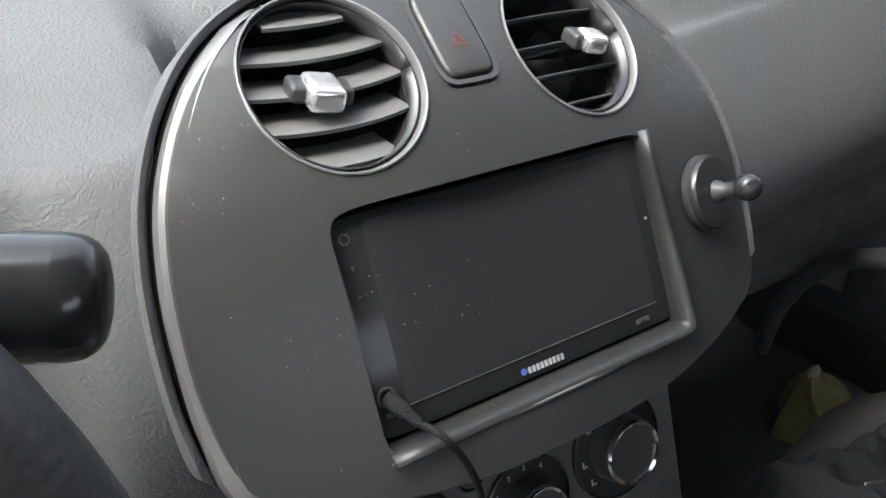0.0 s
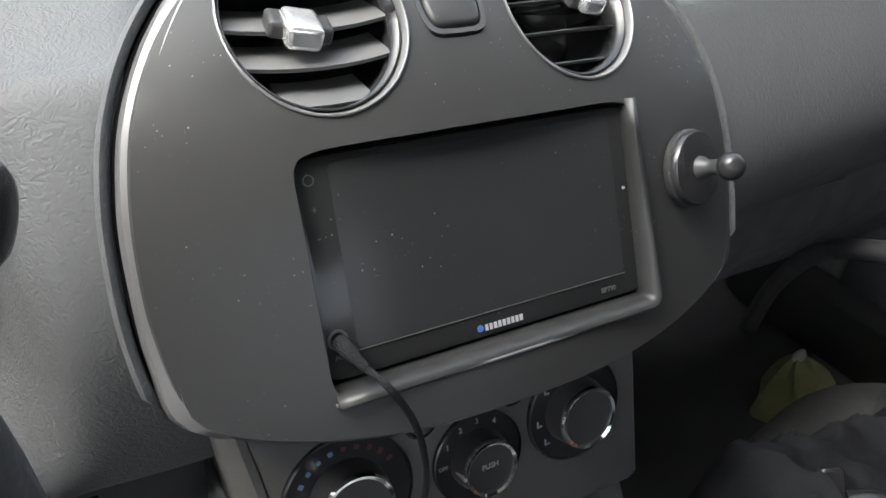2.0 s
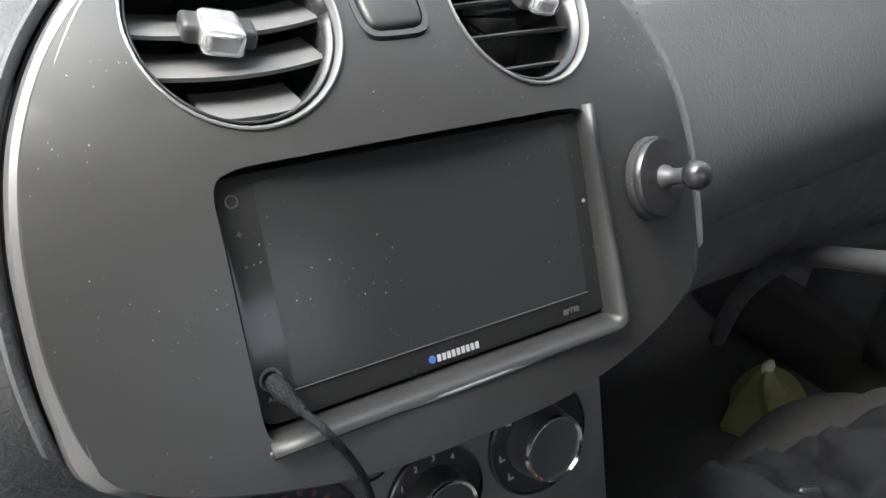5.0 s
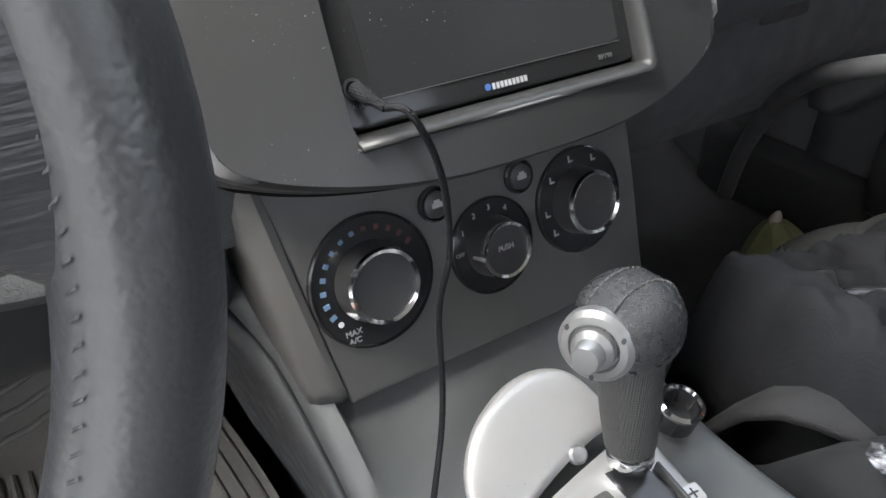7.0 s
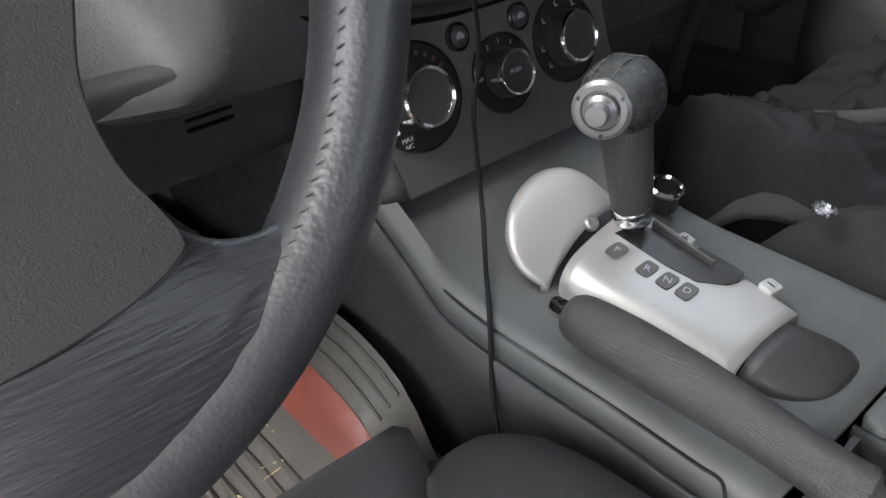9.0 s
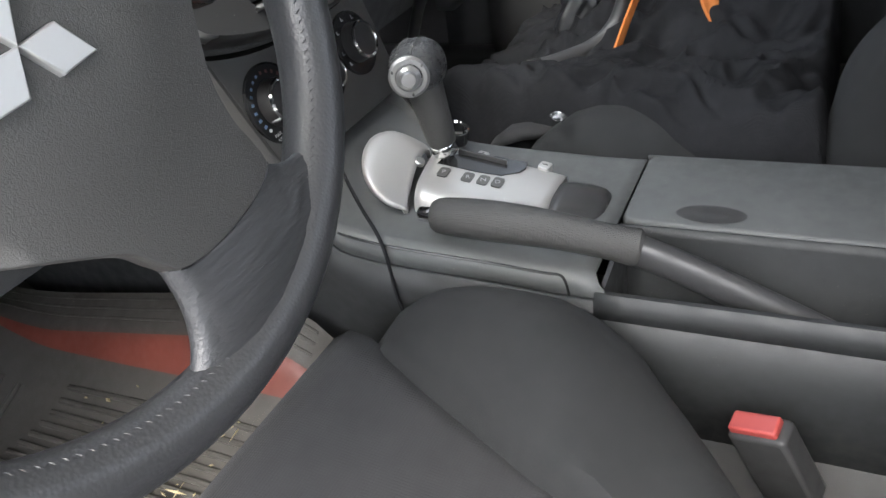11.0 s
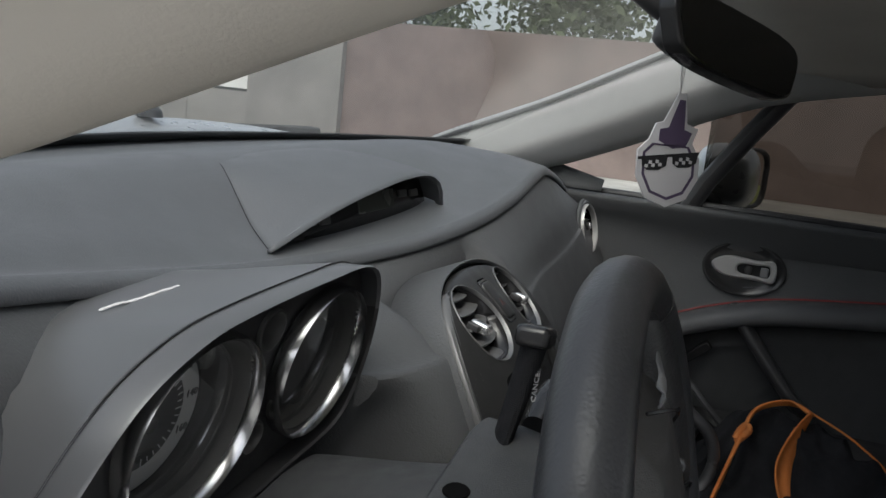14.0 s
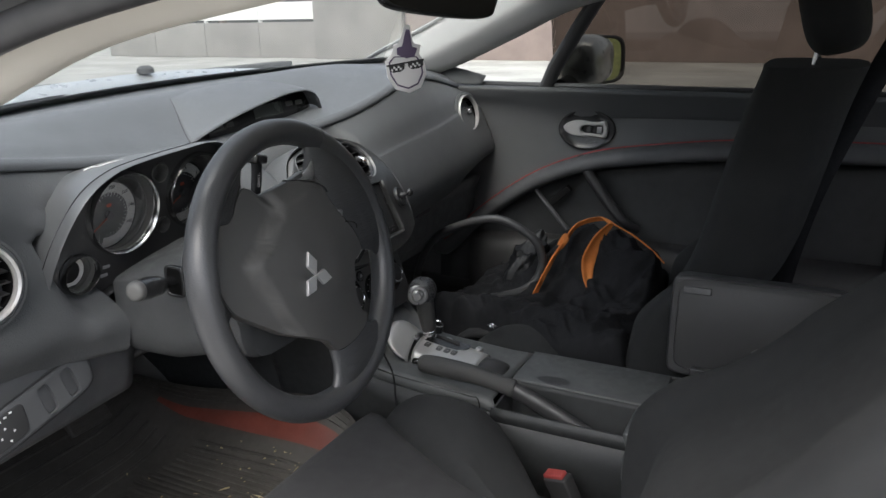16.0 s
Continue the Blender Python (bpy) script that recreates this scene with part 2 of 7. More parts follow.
M["tab"] = surface("bright_chrome_tab", (0.82, 0.82, 0.82), 0.16, metal=0.8, vary=0.03, scale=60, rough_vary=0.05)
M["badge"] = surface("satin_badge_metal", (0.58, 0.58, 0.58), 0.38, metal=0.6, vary=0.03, scale=20, rough_vary=0.03)
M["knob"] = surface("knob_leather", (0.035, 0.036, 0.038), 0.3, vary=0.08, scale=40, grain=("leather", 700), bump=0.5, rough_vary=0.08)
# near-black colour standing in for the shade inside holes and gaps
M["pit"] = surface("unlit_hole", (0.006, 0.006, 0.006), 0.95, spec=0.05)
M["column"] = surface("column_plastic", (0.052, 0.054, 0.056), 0.55, vary=0.1, grain=("leather", 600), bump=0.3)
M["glass"] = glazing("window_glass", (0.92, 0.95, 0.93), 0.4)
M["tint"] = glazing("tinted_glass", (0.13, 0.122, 0.108))
M["lens"] = glazing("gauge_lens", (0.97, 0.97, 0.97), 0.35)
M["concrete"] = surface("pale_concrete", (0.34, 0.335, 0.315), 0.9, vary=0.35, scale=0.8, grain=("noise", 40), bump=0.4)
M["concrete_wall"] = surface("grey_concrete_wall", (0.25, 0.24, 0.225), 0.9, vary=0.2, scale=1.0, grain=("noise", 50), bump=0.3)
M["wall"] = surface("brown_wall", (0.21, 0.165, 0.15), 0.9, vary=0.2, scale=1.5, grain=("noise", 60), bump=0.3)
# white that stands in for brightness beyond the wall
M["fence"] = surface("bright_strip_white", (0.80, 0.80, 0.78), 0.6, vary=0.06, scale=2)
M["leaf"] = surface("foliage", (0.075, 0.1, 0.04), 0.7, vary=0.4, scale=2)
M["trunk"] = surface("bark", (0.12, 0.09, 0.07), 0.9, vary=0.3, scale=8, grain=("noise", 40), bump=0.6)
M["grass"] = surface("lawn", (0.2, 0.22, 0.07), 0.9, vary=0.35, scale=3, grain=("noise", 150), bump=0.6)

# ---- geometry helpers ----
def thing(name, at, label, category, group="", kind=""):
    ob = new(name)
    ob.empty_display_size = 0.02
    ob.location = at
    return tagged(ob, label, category, group, kind)


def base_of(ob):
    """The world matrix of a thing or part, by its parents."""
    m = ob.matrix_parent_inverse @ ob.matrix_basis
    return base_of(ob.parent) @ m if ob.parent else ob.matrix_basis


def finish(name, me, material, parent=None, label="", smooth=True, bevel=0.0, seg=2, sub=0, angle=40):
    ob = new(name, me)
    if material:
        me.materials.append(material)
    if smooth:
        me.polygons.foreach_set("use_smooth", [True] * len(me.polygons))
        me.set_sharp_from_angle(angle=radians(angle))
    if bevel:
        b = ob.modifiers.new("edges", "BEVEL")
        b.width, b.segments, b.limit_method, b.angle_limit = bevel, seg, "ANGLE", radians(35)
    if sub:
        s = ob.modifiers.new("round", "SUBSURF")
        s.levels = s.render_levels = sub
    if parent:
        ob.parent = parent
        ob.matrix_parent_inverse = base_of(parent).inverted()
    if label:
        ob["label"] = label
    return ob


def mesh(name, verts, faces):
    me = bpy.data.meshes.new(name)
    me.from_pydata([tuple(v) for v in verts], [], faces)
    me.validate()
    b = bmesh.new()
    b.from_mesh(me)
    bmesh.ops.recalc_face_normals(b, faces=b.faces)
    b.to_mesh(me)
    b.free()
    return me


def part(name, bm, material, parent, label="", **kw):
    me = bpy.data.meshes.new(name)
    bm.to_mesh(me)
    bm.free()
    return finish(name, me, material, parent, label, **kw)


def grid(name, rows, material, parent=None, label="", loop=False, cap=False, thick=0.0, **kw):
    """A skin over rows of points. loop: each row closes on itself. thick: a solid sheet."""
    n, k = len(rows), len(rows[0])
    verts = [p for r in rows for p in r]
    faces = []
    for i in range(n - 1):
        for j in range(k if loop else k - 1):
            a, b = i * k + j, i * k + (j + 1) % k
            faces.append((a, b, b + k, a + k))
    if cap:
        faces += [tuple(range(k)), tuple(range((n - 1) * k, n * k))]
    ob = finish(name, mesh(name, verts, faces), material, parent, label, **kw)
    if thick:
        s = ob.modifiers.new("thickness", "SOLIDIFY")
        s.thickness, s.offset = thick, -1
    return ob


def smooth_path(points, n=8, closed=False):
    """Catmull-Rom through the points."""
    p = [Vector(q) for q in points]
    out = []
    m = len(p)
    for i in range(m if closed else m - 1):
        if closed:
            a, b, c, d = p[i - 1], p[i], p[(i + 1) % m], p[(i + 2) % m]
        else:
            a, b, c, d = p[max(i - 1, 0)], p[i], p[i + 1], p[min(i + 2, m - 1)]
        for s in range(n):
            t = s / n
            out.append(0.5 * (2 * b + (c - a) * t + (2 * a - 5 * b + 4 * c - d) * t * t + (3 * b - a - 3 * c + d) * t ** 3))
    if not closed:
        out.append(p[-1])
    return out


def tube(name, points, radius, material, parent=None, label="", seg=12, closed=False, flat=1.0, cap=True, up=(0, 0, 1), **kw):
    """radius: a number, or one for each point. flat: the section's height over its width."""
    p = [Vector(q) for q in points]
    rows = []
    m = len(p)
    for i in range(m):
        t = (p[(i + 1) % m] - p[i - 1]) if closed else (p[min(i + 1, m - 1)] - p[max(i - 1, 0)])
        t.normalize()
        side = t.cross(Vector(up))
        if side.length < 1e-3:
            side = t.cross(Vector((1, 0, 0)))
        side.normalize()
        top = side.cross(t)
        r = radius if isinstance(radius, (int, float)) else radius[i]
        rows.append([p[i] + r * (math.cos(a) * side + flat * math.sin(a) * top) for a in (2 * math.pi * k / seg for k in range(seg))])
    if closed:
        rows.append(rows[0])
    return grid(name, rows, material, parent, label, loop=True, cap=cap and not closed, **kw)


def lathe(name, profile, m, material, parent=None, label="", seg=40, **kw):
    """profile: (radius, height) along the local z of the pose m."""
    rows = [[m @ Vector((r * math.cos(a), r * math.sin(a), h)) for a in (2 * math.pi * k / seg for k in range(seg))] for r, h in profile]
    return grid(name, rows, material, parent, label, loop=True, **kw)


def inset(outline, d):
    out = []
    n = len(outline)
    area = sum(outline[i - 1][0] * outline[i][1] - outline[i][0] * outline[i - 1][1] for i in range(n))
    sign = 1 if area > 0 else -1
    for i in range(n):
        a, b, c = Vector(outline[i - 1]), Vector(outline[i]), Vector(outline[(i + 1) % n])
        t = (c - a)
        t = t.normalized() if t.length > 1e-9 else Vector((1, 0))
        out.append(b + sign * d * Vector((-t.y, t.x)))
    return out


def slab(name, outline, m, h0, h1, material, parent=None, label="", edge=0.0, **kw):
    """An outline in the pose's x, y plane, raised from h0 to h1, with a rounded front edge."""
    rings = [(outline, h0)]
    if edge:
        for k in range(4):
            a = k / 3 * math.pi / 2
            rings.append((inset(outline, edge * (1 - math.cos(a))), h1 - edge * (1 - math.sin(a))))
    else:
        rings.append((outline, h1))
    rows = [[m @ Vector((p[0], p[1], h)) for p in o] for o, h in rings]
    return grid(name, rows, material, parent, label, loop=True, cap=True, **kw)


def ring_outline(rx, ry=None, n=40, cx=0, cy=0, power=2.0):
    ry = rx if ry is None else ry
    out = []
    for k in range(n):
        a = 2 * math.pi * k / n
        c, s = math.cos(a), math.sin(a)
        out.append((cx + rx * math.copysign(abs(c) ** (2 / power), c), cy + ry * math.copysign(abs(s) ** (2 / power), s)))
    return out


def hollow(name, outer, inner, m, h0, h1, material, parent=None, label="", edge=0.0, **kw):
    """A flat ring between two outlines of the same number of points."""
    rows = [(outer, h0), (outer, h1 - edge), (inset(outer, edge), h1), (inset(inner, -edge), h1), (inner, h1 - edge), (inner, h0), (outer, h0)]
    return grid(name, [[m @ Vector((p[0], p[1], h)) for p in o] for o, h in rows], material, parent, label, loop=True, **kw)


def box(name, m, size, material, parent=None, label="", bevel=0.003, seg=3, **kw):
    b = bmesh.new()
    bmesh.ops.create_cube(b, size=1)
    for v in b.verts:
        v.co = m @ Vector((v.co.x * size[0], v.co.y * size[1], v.co.z * size[2]))
    return part(name, b, material, parent, label, bevel=bevel, seg=seg, **kw)


def blob(name, m, size, material, parent=None, label="", power=2.4, nu=28, nv=18, lump=0.0, lump_scale=6.0, **kw):
    """A rounded, slightly lumpy body."""
    rows = []
    for j in range(nv + 1):
        e = -math.pi / 2 + math.pi * j / nv
        ce, se = math.cos(e), math.sin(e)
        row = []
        for k in range(nu):
            a = 2 * math.pi * k / nu
            f = lambda v: math.copysign(abs(v) ** (2 / power), v)
            q = Vector((f(ce) * f(math.cos(a)) * size[0] / 2, f(ce) * f(math.sin(a)) * size[1] / 2, f(se) * size[2] / 2))
            if lump:
                w = m @ q
                q *= 1 + lump * noise.fractal(w * lump_scale, 1.0, 2.0, 4)
            row.append(m @ q)
        rows.append(row)
    return grid(name, rows, material, parent, label, loop=True, **kw)


def letters(text, m, size, material, parent, name="lettering", depth=0.0003, slant=0.0, bold=0.0):
    cu = bpy.data.curves.new(name, "FONT")
    cu.body, cu.size, cu.align_x, cu.align_y, cu.extrude, cu.shear, cu.offset = text, size, "CENTER", "CENTER", depth, slant, bold
    cu.resolution_u = 2
    tmp = bpy.data.objects.new(name, cu)
    scene.collection.objects.link(tmp)
    me = bpy.data.meshes.new_from_object(tmp.evaluated_get(bpy.context.evaluated_depsgraph_get()))
    bpy.data.objects.remove(tmp)
    me.transform(m)
    return finish(name, me, material, parent, smooth=False)


def carved(ob, cutters):
    """ob's mesh with the cutters taken out of it."""
    for c in cutters:
        b = ob.modifiers.new("cut", "BOOLEAN")
        b.operation, b.object, b.solver = "DIFFERENCE", c, "EXACT"
    me = bpy.data.meshes.new_from_object(ob.evaluated_get(bpy.context.evaluated_depsgraph_get()))
    ob.modifiers.clear()
    ob.data = me
    for c in cutters:
        bpy.data.objects.remove(c)
    return ob


def facing(at, normal, up=(0, 0, 1)):
    """A pose whose z is the normal and whose y is as near up as may be."""
    z = Vector(normal).normalized()
    x = Vector(up).cross(z).normalized()
    y = z.cross(x)
    m = Matrix((x, y, z)).transposed().to_4x4()
    return Matrix.Translation(at) @ m


def spline(xs, ys):
    """A smooth curve through keys, as a function."""
    pts = smooth_path([(a, b, 0) for a, b in zip(xs, ys)], 12)
    px, py = np.array([p.x for p in pts]), np.array([p.y for p in pts])
    return lambda x: float(np.interp(x, px, py))

# ---- outside ----
ground = grid("ground", [[(x, y, 0.0) for x in np.linspace(-60, 60, 9)] for y in np.linspace(-60, 60, 9)], M["concrete"], smooth=False)
tagged(ground, "pale weathered concrete driveway around the car", "ground", kind="structure")
lawn = grid("lawn", [[(x, y, 0.02 + 0.11 * (-8 - y) * max(0.0, 1 - ((x - 9) / 7) ** 2)) for x in np.linspace(2, 16, 15)] for y in np.linspace(-30, -8, 12)], M["grass"], thick=0.02)
tagged(lawn, "sunny yellow-green grass bank behind the car", "lawn", kind="structure")
wall_side = box("wall_side", pose(17, -15.35, 1.5), (0.3, 49.3, 3.0), M["wall"], bevel=0.01)
tagged(wall_side, "plain pinkish-brown rendered boundary wall", "wall", kind="structure")
wall_front = box("wall_front", pose(16.9, 10.65, 1.5), (0.5, 2.7, 3.0), M["concrete_wall"], bevel=0.01)
tagged(wall_front, "plain grey concrete wall at the end of the driveway", "wall", kind="structure")
# out of view; added to close the place and hold back side light
wall_house = box("wall_house", pose(-8, -4, 1.25), (0.3, 60, 2.5), M["concrete_wall"], bevel=0.01)
tagged(wall_house, "plain grey unseen wall added to close the place and hold back side light", "wall", kind="structure")

# added boards; their white imitates the bright gaps beside the wall
fence = thing("bright_strip_boards", (16.9, 17, 0), "white boards and posts added to stand in for bright strips beyond the driveway", "fence")
for k in range(4):
    y0 = 12.15 + 2.0 * k
    box("post", pose(16.98, y0 + 1.9, 1.05), (0.10, 0.08, 2.08), M["fence"], fence, bevel=0.01)
    for z0, z1 in ((0.01, 0.97), (1.04, 1.50), (1.63, 2.09)):
        box("board", pose(16.9, y0 + 0.9, (z0 + z1) / 2), (0.05, 1.99, z1 - z0), M["fence"] if z0 > 0.5 else M["concrete_wall"], fence, bevel=0.01)


def tree(at, height, spread, seed):
    rng = random.Random(seed)
    root = thing("tree", at, "leafy green garden tree behind the wall", "tree", "garden trees")
    trunk = [Vector(at), Vector(at) + Vector((0.1, 0.05, height * 0.5)), Vector(at) + Vector((0, 0.1, height * 0.8))]
    tube("trunk", smooth_path(trunk, 5), [0.16 - 0.012 * i for i in range(11)], M["trunk"], root)
    verts, faces = [], []
    for _ in range(2600):
        a, e, r = rng.uniform(0, 6.28), rng.uniform(-0.9, 1.4), spread * rng.uniform(0.35, 1) * (0.8 + 0.3 * math.sin(3 * rng.random()))
        c = Vector(at) + Vector((r * math.cos(a) * math.cos(e), r * math.sin(a) * math.cos(e), height * 0.8 + r * 0.8 * math.sin(e)))
        u = Vector((rng.uniform(-1, 1), rng.uniform(-1, 1), rng.uniform(-1, 1))).normalized()
        v = u.cross(Vector((rng.uniform(-1, 1), rng.uniform(-1, 1), rng.uniform(-1, 1)))).normalized()
        s = rng.uniform(0.09, 0.2)
        k = len(verts)
        verts += [c - u * s, c + v * s * 0.5, c + u * s, c - v * s * 0.5]
        faces.append((k, k + 1, k + 2, k + 3))
    finish("crown", mesh("crown", verts, faces), M["leaf"], root, smooth=False)


for n, (tx, ty) in enumerate(((6, 27), (14, 26), (21.0, 19.0), (-6, 28), (22, 10), (21, 4.5), (23, -1), (21.5, -7))):
    tree((tx, ty, 0), 4.6, 2.4, n)

# ---- car shell: floor, firewall, roof, pillars, glass ----
rows = []
for y in np.linspace(-1.5, 0.75, 24):
    row = []
    for x in np.linspace(-0.74, 0.74, 41):
        z = 0.315 + 0.12 * math.exp(-(x / 0.10) ** 4) + max(0, y - 0.38) ** 1.5 * 1.7
        row.append((x, y, z))
    rows.append(row)
floor = grid("floor", rows, M["carpet"], thick=0.03)
tagged(floor, "dark grey carpeted car floor with central tunnel", "floor", kind="structure")
body_side = [box("door_sill", pose(s * 0.77, -0.35, 0.34), (0.10, 1.5, 0.16), M["black"], bevel=0.02) for s in (-1, 1)]
for o in body_side:
    tagged(o, "black plastic door sill trim beside the carpet", "door sill", kind="structure")
firewall = box("firewall", pose(0, 0.78, 0.65), (1.6, 0.04, 0.75), M["carpet"], bevel=0.005)
tagged(firewall, "dark insulated firewall behind the dashboard", "wall", kind="structure")
rear_wall = box("rear_bulkhead", pose(0, -1.52, 0.62), (1.5, 0.05, 0.62), M["cloth"], bevel=0.01)
tagged(rear_wall, "dark cloth rear bulkhead of the cabin", "wall", kind="structure")

TIP = 0.026  # the car leans a little to the driver's side


def lean(x):
    return TIP * x


# lines of the A-pillar: the windscreen's edge and the door opening's edge, by side
def pillar_edges(s):
    e = lean(0.7 * s)
    glass = [(s * 0.72, 0.46, 1.003 + e), (s * 0.705, 0.40, 1.03 + e), (s * 0.69, 0.20, 1.116 + e), (s * 0.665, -0.035, 1.232 + e), (s * 0.60, -0.22, 1.29 + e)]
    door = [(s * 0.725, 0.28, 0.978 + e), (s * 0.715, 0.16, 1.029 + e), (s * 0.705, 0.0, 1.100 + e), (s * 0.695, -0.18, 1.166 + e), (s * 0.69, -0.42, 1.207 + e)]
    if s > 0:
        door = [(0.725, 0.28, 0.974 + e), (0.715, 0.16, 1.014 + e), (0.705, 0.0, 1.082 + e), (0.695, -0.18, 1.158 + e), (0.69, -0.42, 1.207 + e)]
    else:
        door = [(-0.725, 0.28, 0.991 + e), (-0.715, 0.16, 1.043 + e), (-0.705, 0.0, 1.099 + e), (-0.700, -0.18, 1.163 + e), (-0.69, -0.42, 1.206 + e)]
    return smooth_path(glass, 8), smooth_path(door, 8)


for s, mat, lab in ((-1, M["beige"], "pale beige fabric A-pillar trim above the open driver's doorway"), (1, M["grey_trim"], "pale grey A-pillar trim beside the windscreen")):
    g, d = pillar_edges(s)
    rows = []
    for a, b in zip(g, d):
        inner = Vector((0.006, -0.002, 0.004)) if s < 0 else Vector((-0.03, -0.005, -0.004))
        mid = (a + b) / 2 + (Vector((0.010, -0.004, 0.006)) if s < 0 else Vector((-0.035, -0.01, -0.01)))
        low = b + Vector((-s * 0.012, 0, 0.002))
        lift = 0.020 + 0.055 * max(0.0, b.y + 0.18) if s < 0 else 0.032
        rows.append([a + Vector((s * 0.02, 0, 0.01)), a, a * 0.6 + b * 0.4 + inner, mid, a * 0.25 + b * 0.75 + inner * 0.9, low, b + Vector((s * 0.012, 0, -0.003)), b + Vector((s * 0.028, 0, lift - 0.012)), b + Vector((s * 0.042, 0, lift))])
    rows2 = [smooth_path(r, 3) for r in rows]
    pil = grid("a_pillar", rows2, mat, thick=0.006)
    tagged(pil, lab, "pillar", kind="structure")
    ed = tube("glass_seal", [p + (Vector((-0.010, -0.006, 0.006)) if s > 0 else Vector((-0.006, 0.002, 0.006))) for p in g], 0.0045, M["seal"], seg=8)
    tagged(ed, "black rubber edge between the windscreen and the pillar", "seal", kind="structure")
    # rubber seal and outer frame over the door opening
    seal = [b + Vector((s * 0.053, 0.0, 0.035 if s > 0 else 0.023 + 0.055 * max(0.0, b.y + 0.18))) for b in d] + [Vector((s * 0.735, y, 1.225 + lean(0.7 * s) + 0.02 * (1 - abs(y + 0.9)))) for y in (-0.6, -0.8, -1.0)]
    sl = tube("door_seal", smooth_path(seal[::4], 4), 0.017, M["seal"], flat=1.1, seg=14)
    tagged(sl, "soft black rubber door seal along the pillar", "seal", kind="structure")
    outer = [a + Vector((s * 0.035, 0.0, 0.012)) for a in g] + [Vector((s * 0.66, y, 1.30 + lean(0.7 * s))) for y in (-0.6, -0.8, -1.0)]
    rows = []
    for b, o in list(zip(seal, outer))[::2]:
        m_ = (b + o) / 2 + Vector((s * 0.035, 0, -0.004))
        rows.append(smooth_path([b + Vector((s * 0.006, 0, 0.008)), b + Vector((s * 0.03, 0, 0.014)), b.lerp(m_, 0.55) + Vector((s * 0.026, 0, 0)), m_, o], 4))
    fr = grid("roof_rail", rows, M["rail"], thick=0.004)
    tagged(fr, "dark painted roof rail and door frame", "roof rail", kind="structure")
    rim = tube("body_edge", smooth_path(outer[::4], 4), 0.010, M["paint"], flat=0.8)
    tagged(rim, "silver painted outer edge of the roof", "body edge", kind="structure")

# windscreen and roof
base_y = lambda x: 0.585 - 0.42 * x * x
base_z = lambda x: 1.012 + lean(x) + 0.006
rows = []
for k in range(15):
    f_ = k / 14
    row = []
    for x in np.linspace(-0.70, 0.70, 29):
        xx = x * (1 - 0.13 * f_)
        y0, z0 = base_y(x), base_z(x) - 0.012
        y1, z1 = -0.10 - 0.30 * xx * xx, 1.295 + lean(xx) - 0.06 * xx * xx
        row.append((xx, y0 + (y1 - y0) * f_, z0 + (z1 - z0) * f_ + 0.035 * math.sin(math.pi * f_)))
    rows.append(row)
ws = grid("windscreen", rows, M["glass"])
ws.visible_shadow = False
tagged(ws, "clear raked windscreen glass", "windscreen", kind="structure")
rows = []
for k in range(17):
    y = -0.07 - 1.35 * k / 16
    rows.append([(x, y - 0.30 * x * x * (1 - k / 16), 1.292 + lean(x) - 0.06 * x * x - 0.05 * (abs(x) / 0.68) ** 6 + 0.02 * math.sin(math.pi * k / 16)) for x in np.linspace(-0.68, 0.68, 31)])
roof = grid("ceiling", rows, M["liner"], thick=0.03)
tagged(roof, "pale beige fabric headliner", "ceiling", kind="structure")
skin = grid("roof_skin", [[Vector(p) + Vector((0, 0.02, 0.045)) for p in r] for r in rows], M["paint"], thick=0.004)
tagged(skin, "silver painted roof panel", "roof", kind="structure")
# windscreen band of black print along its foot
rows = [[(x, base_y(x) - 0.004 - 0.022 * f_, base_z(x) - 0.006 + 0.012 * f_ + 0.002) for x in np.linspace(-0.70, 0.70, 41)] for f_ in (-0.6, 0.0, 0.6, 1.2)]
band = grid("windscreen_band", rows, M["seal"], thick=0.003)
tagged(band, "black band along the foot of the windscreen", "trim", kind="structure")
# bonnet and scuttle outside
rows = [[(x, y, 1.038 + lean(x) - 0.22 * max(0, y - 0.68) ** 1.2 - 0.10 * x * x - 0.05 * math.exp(-((y - 0.60) / 0.045) ** 2)) for x in np.linspace(-0.85, 0.85, 27)] for y in np.linspace(0.60, 1.75, 26)]
bonnet = grid("bonnet", rows, M["paint"], thick=0.01)
tagged(bonnet, "silver painted car bonnet beyond the windscreen", "bonnet", kind="structure")
rows = [[(x, base_y(x) + 0.012 + d, 0.992 + lean(x) - dz) for x in np.linspace(-0.72, 0.72, 25)] for d, dz in ((-0.03, 0.012), (0.0, 0.0), (0.05, 0.004), (0.10, 0.02))]
scuttle = grid("scuttle", rows, M["black"], thick=0.004)
tagged(scuttle, "black plastic scuttle panel with leaf litter", "scuttle", kind="structure")
for n, (xa, xb) in enumerate(((-0.45, 0.12), (0.02, 0.55))):
    wiper = thing("wiper", (xa, base_y(xa) + 0.05, 1.0 + lean(xa)), "black wiper arm and blade resting on the windscreen", "wiper", "windscreen wipers")
    q = [(x, base_y(x) + 0.03 + 0.02 * math.sin(3 * (x - xa)), 1.004 + lean(x)) for x in np.linspace(xa, xb, 9)]
    tube("blade", q, 0.006, M["seal"], wiper, seg=6)
    tube("arm", [(p[0], p[1] + 0.02, p[2] + 0.008) for p in q[:6]], 0.007, M["black"], wiper, seg=6)
for x, y in ((0.1445, 0.683),):
    noz = lathe("washer_nozzle", [(0.0, -0.004), (0.020, -0.002), (0.019, 0.008), (0.012, 0.014), (0.0, 0.015)], pose(x, y, 1.0365 + lean(x)), M["black"], seg=20)
    tagged(noz, "small black washer nozzle on the bonnet", "washer nozzle", "washer nozzles")
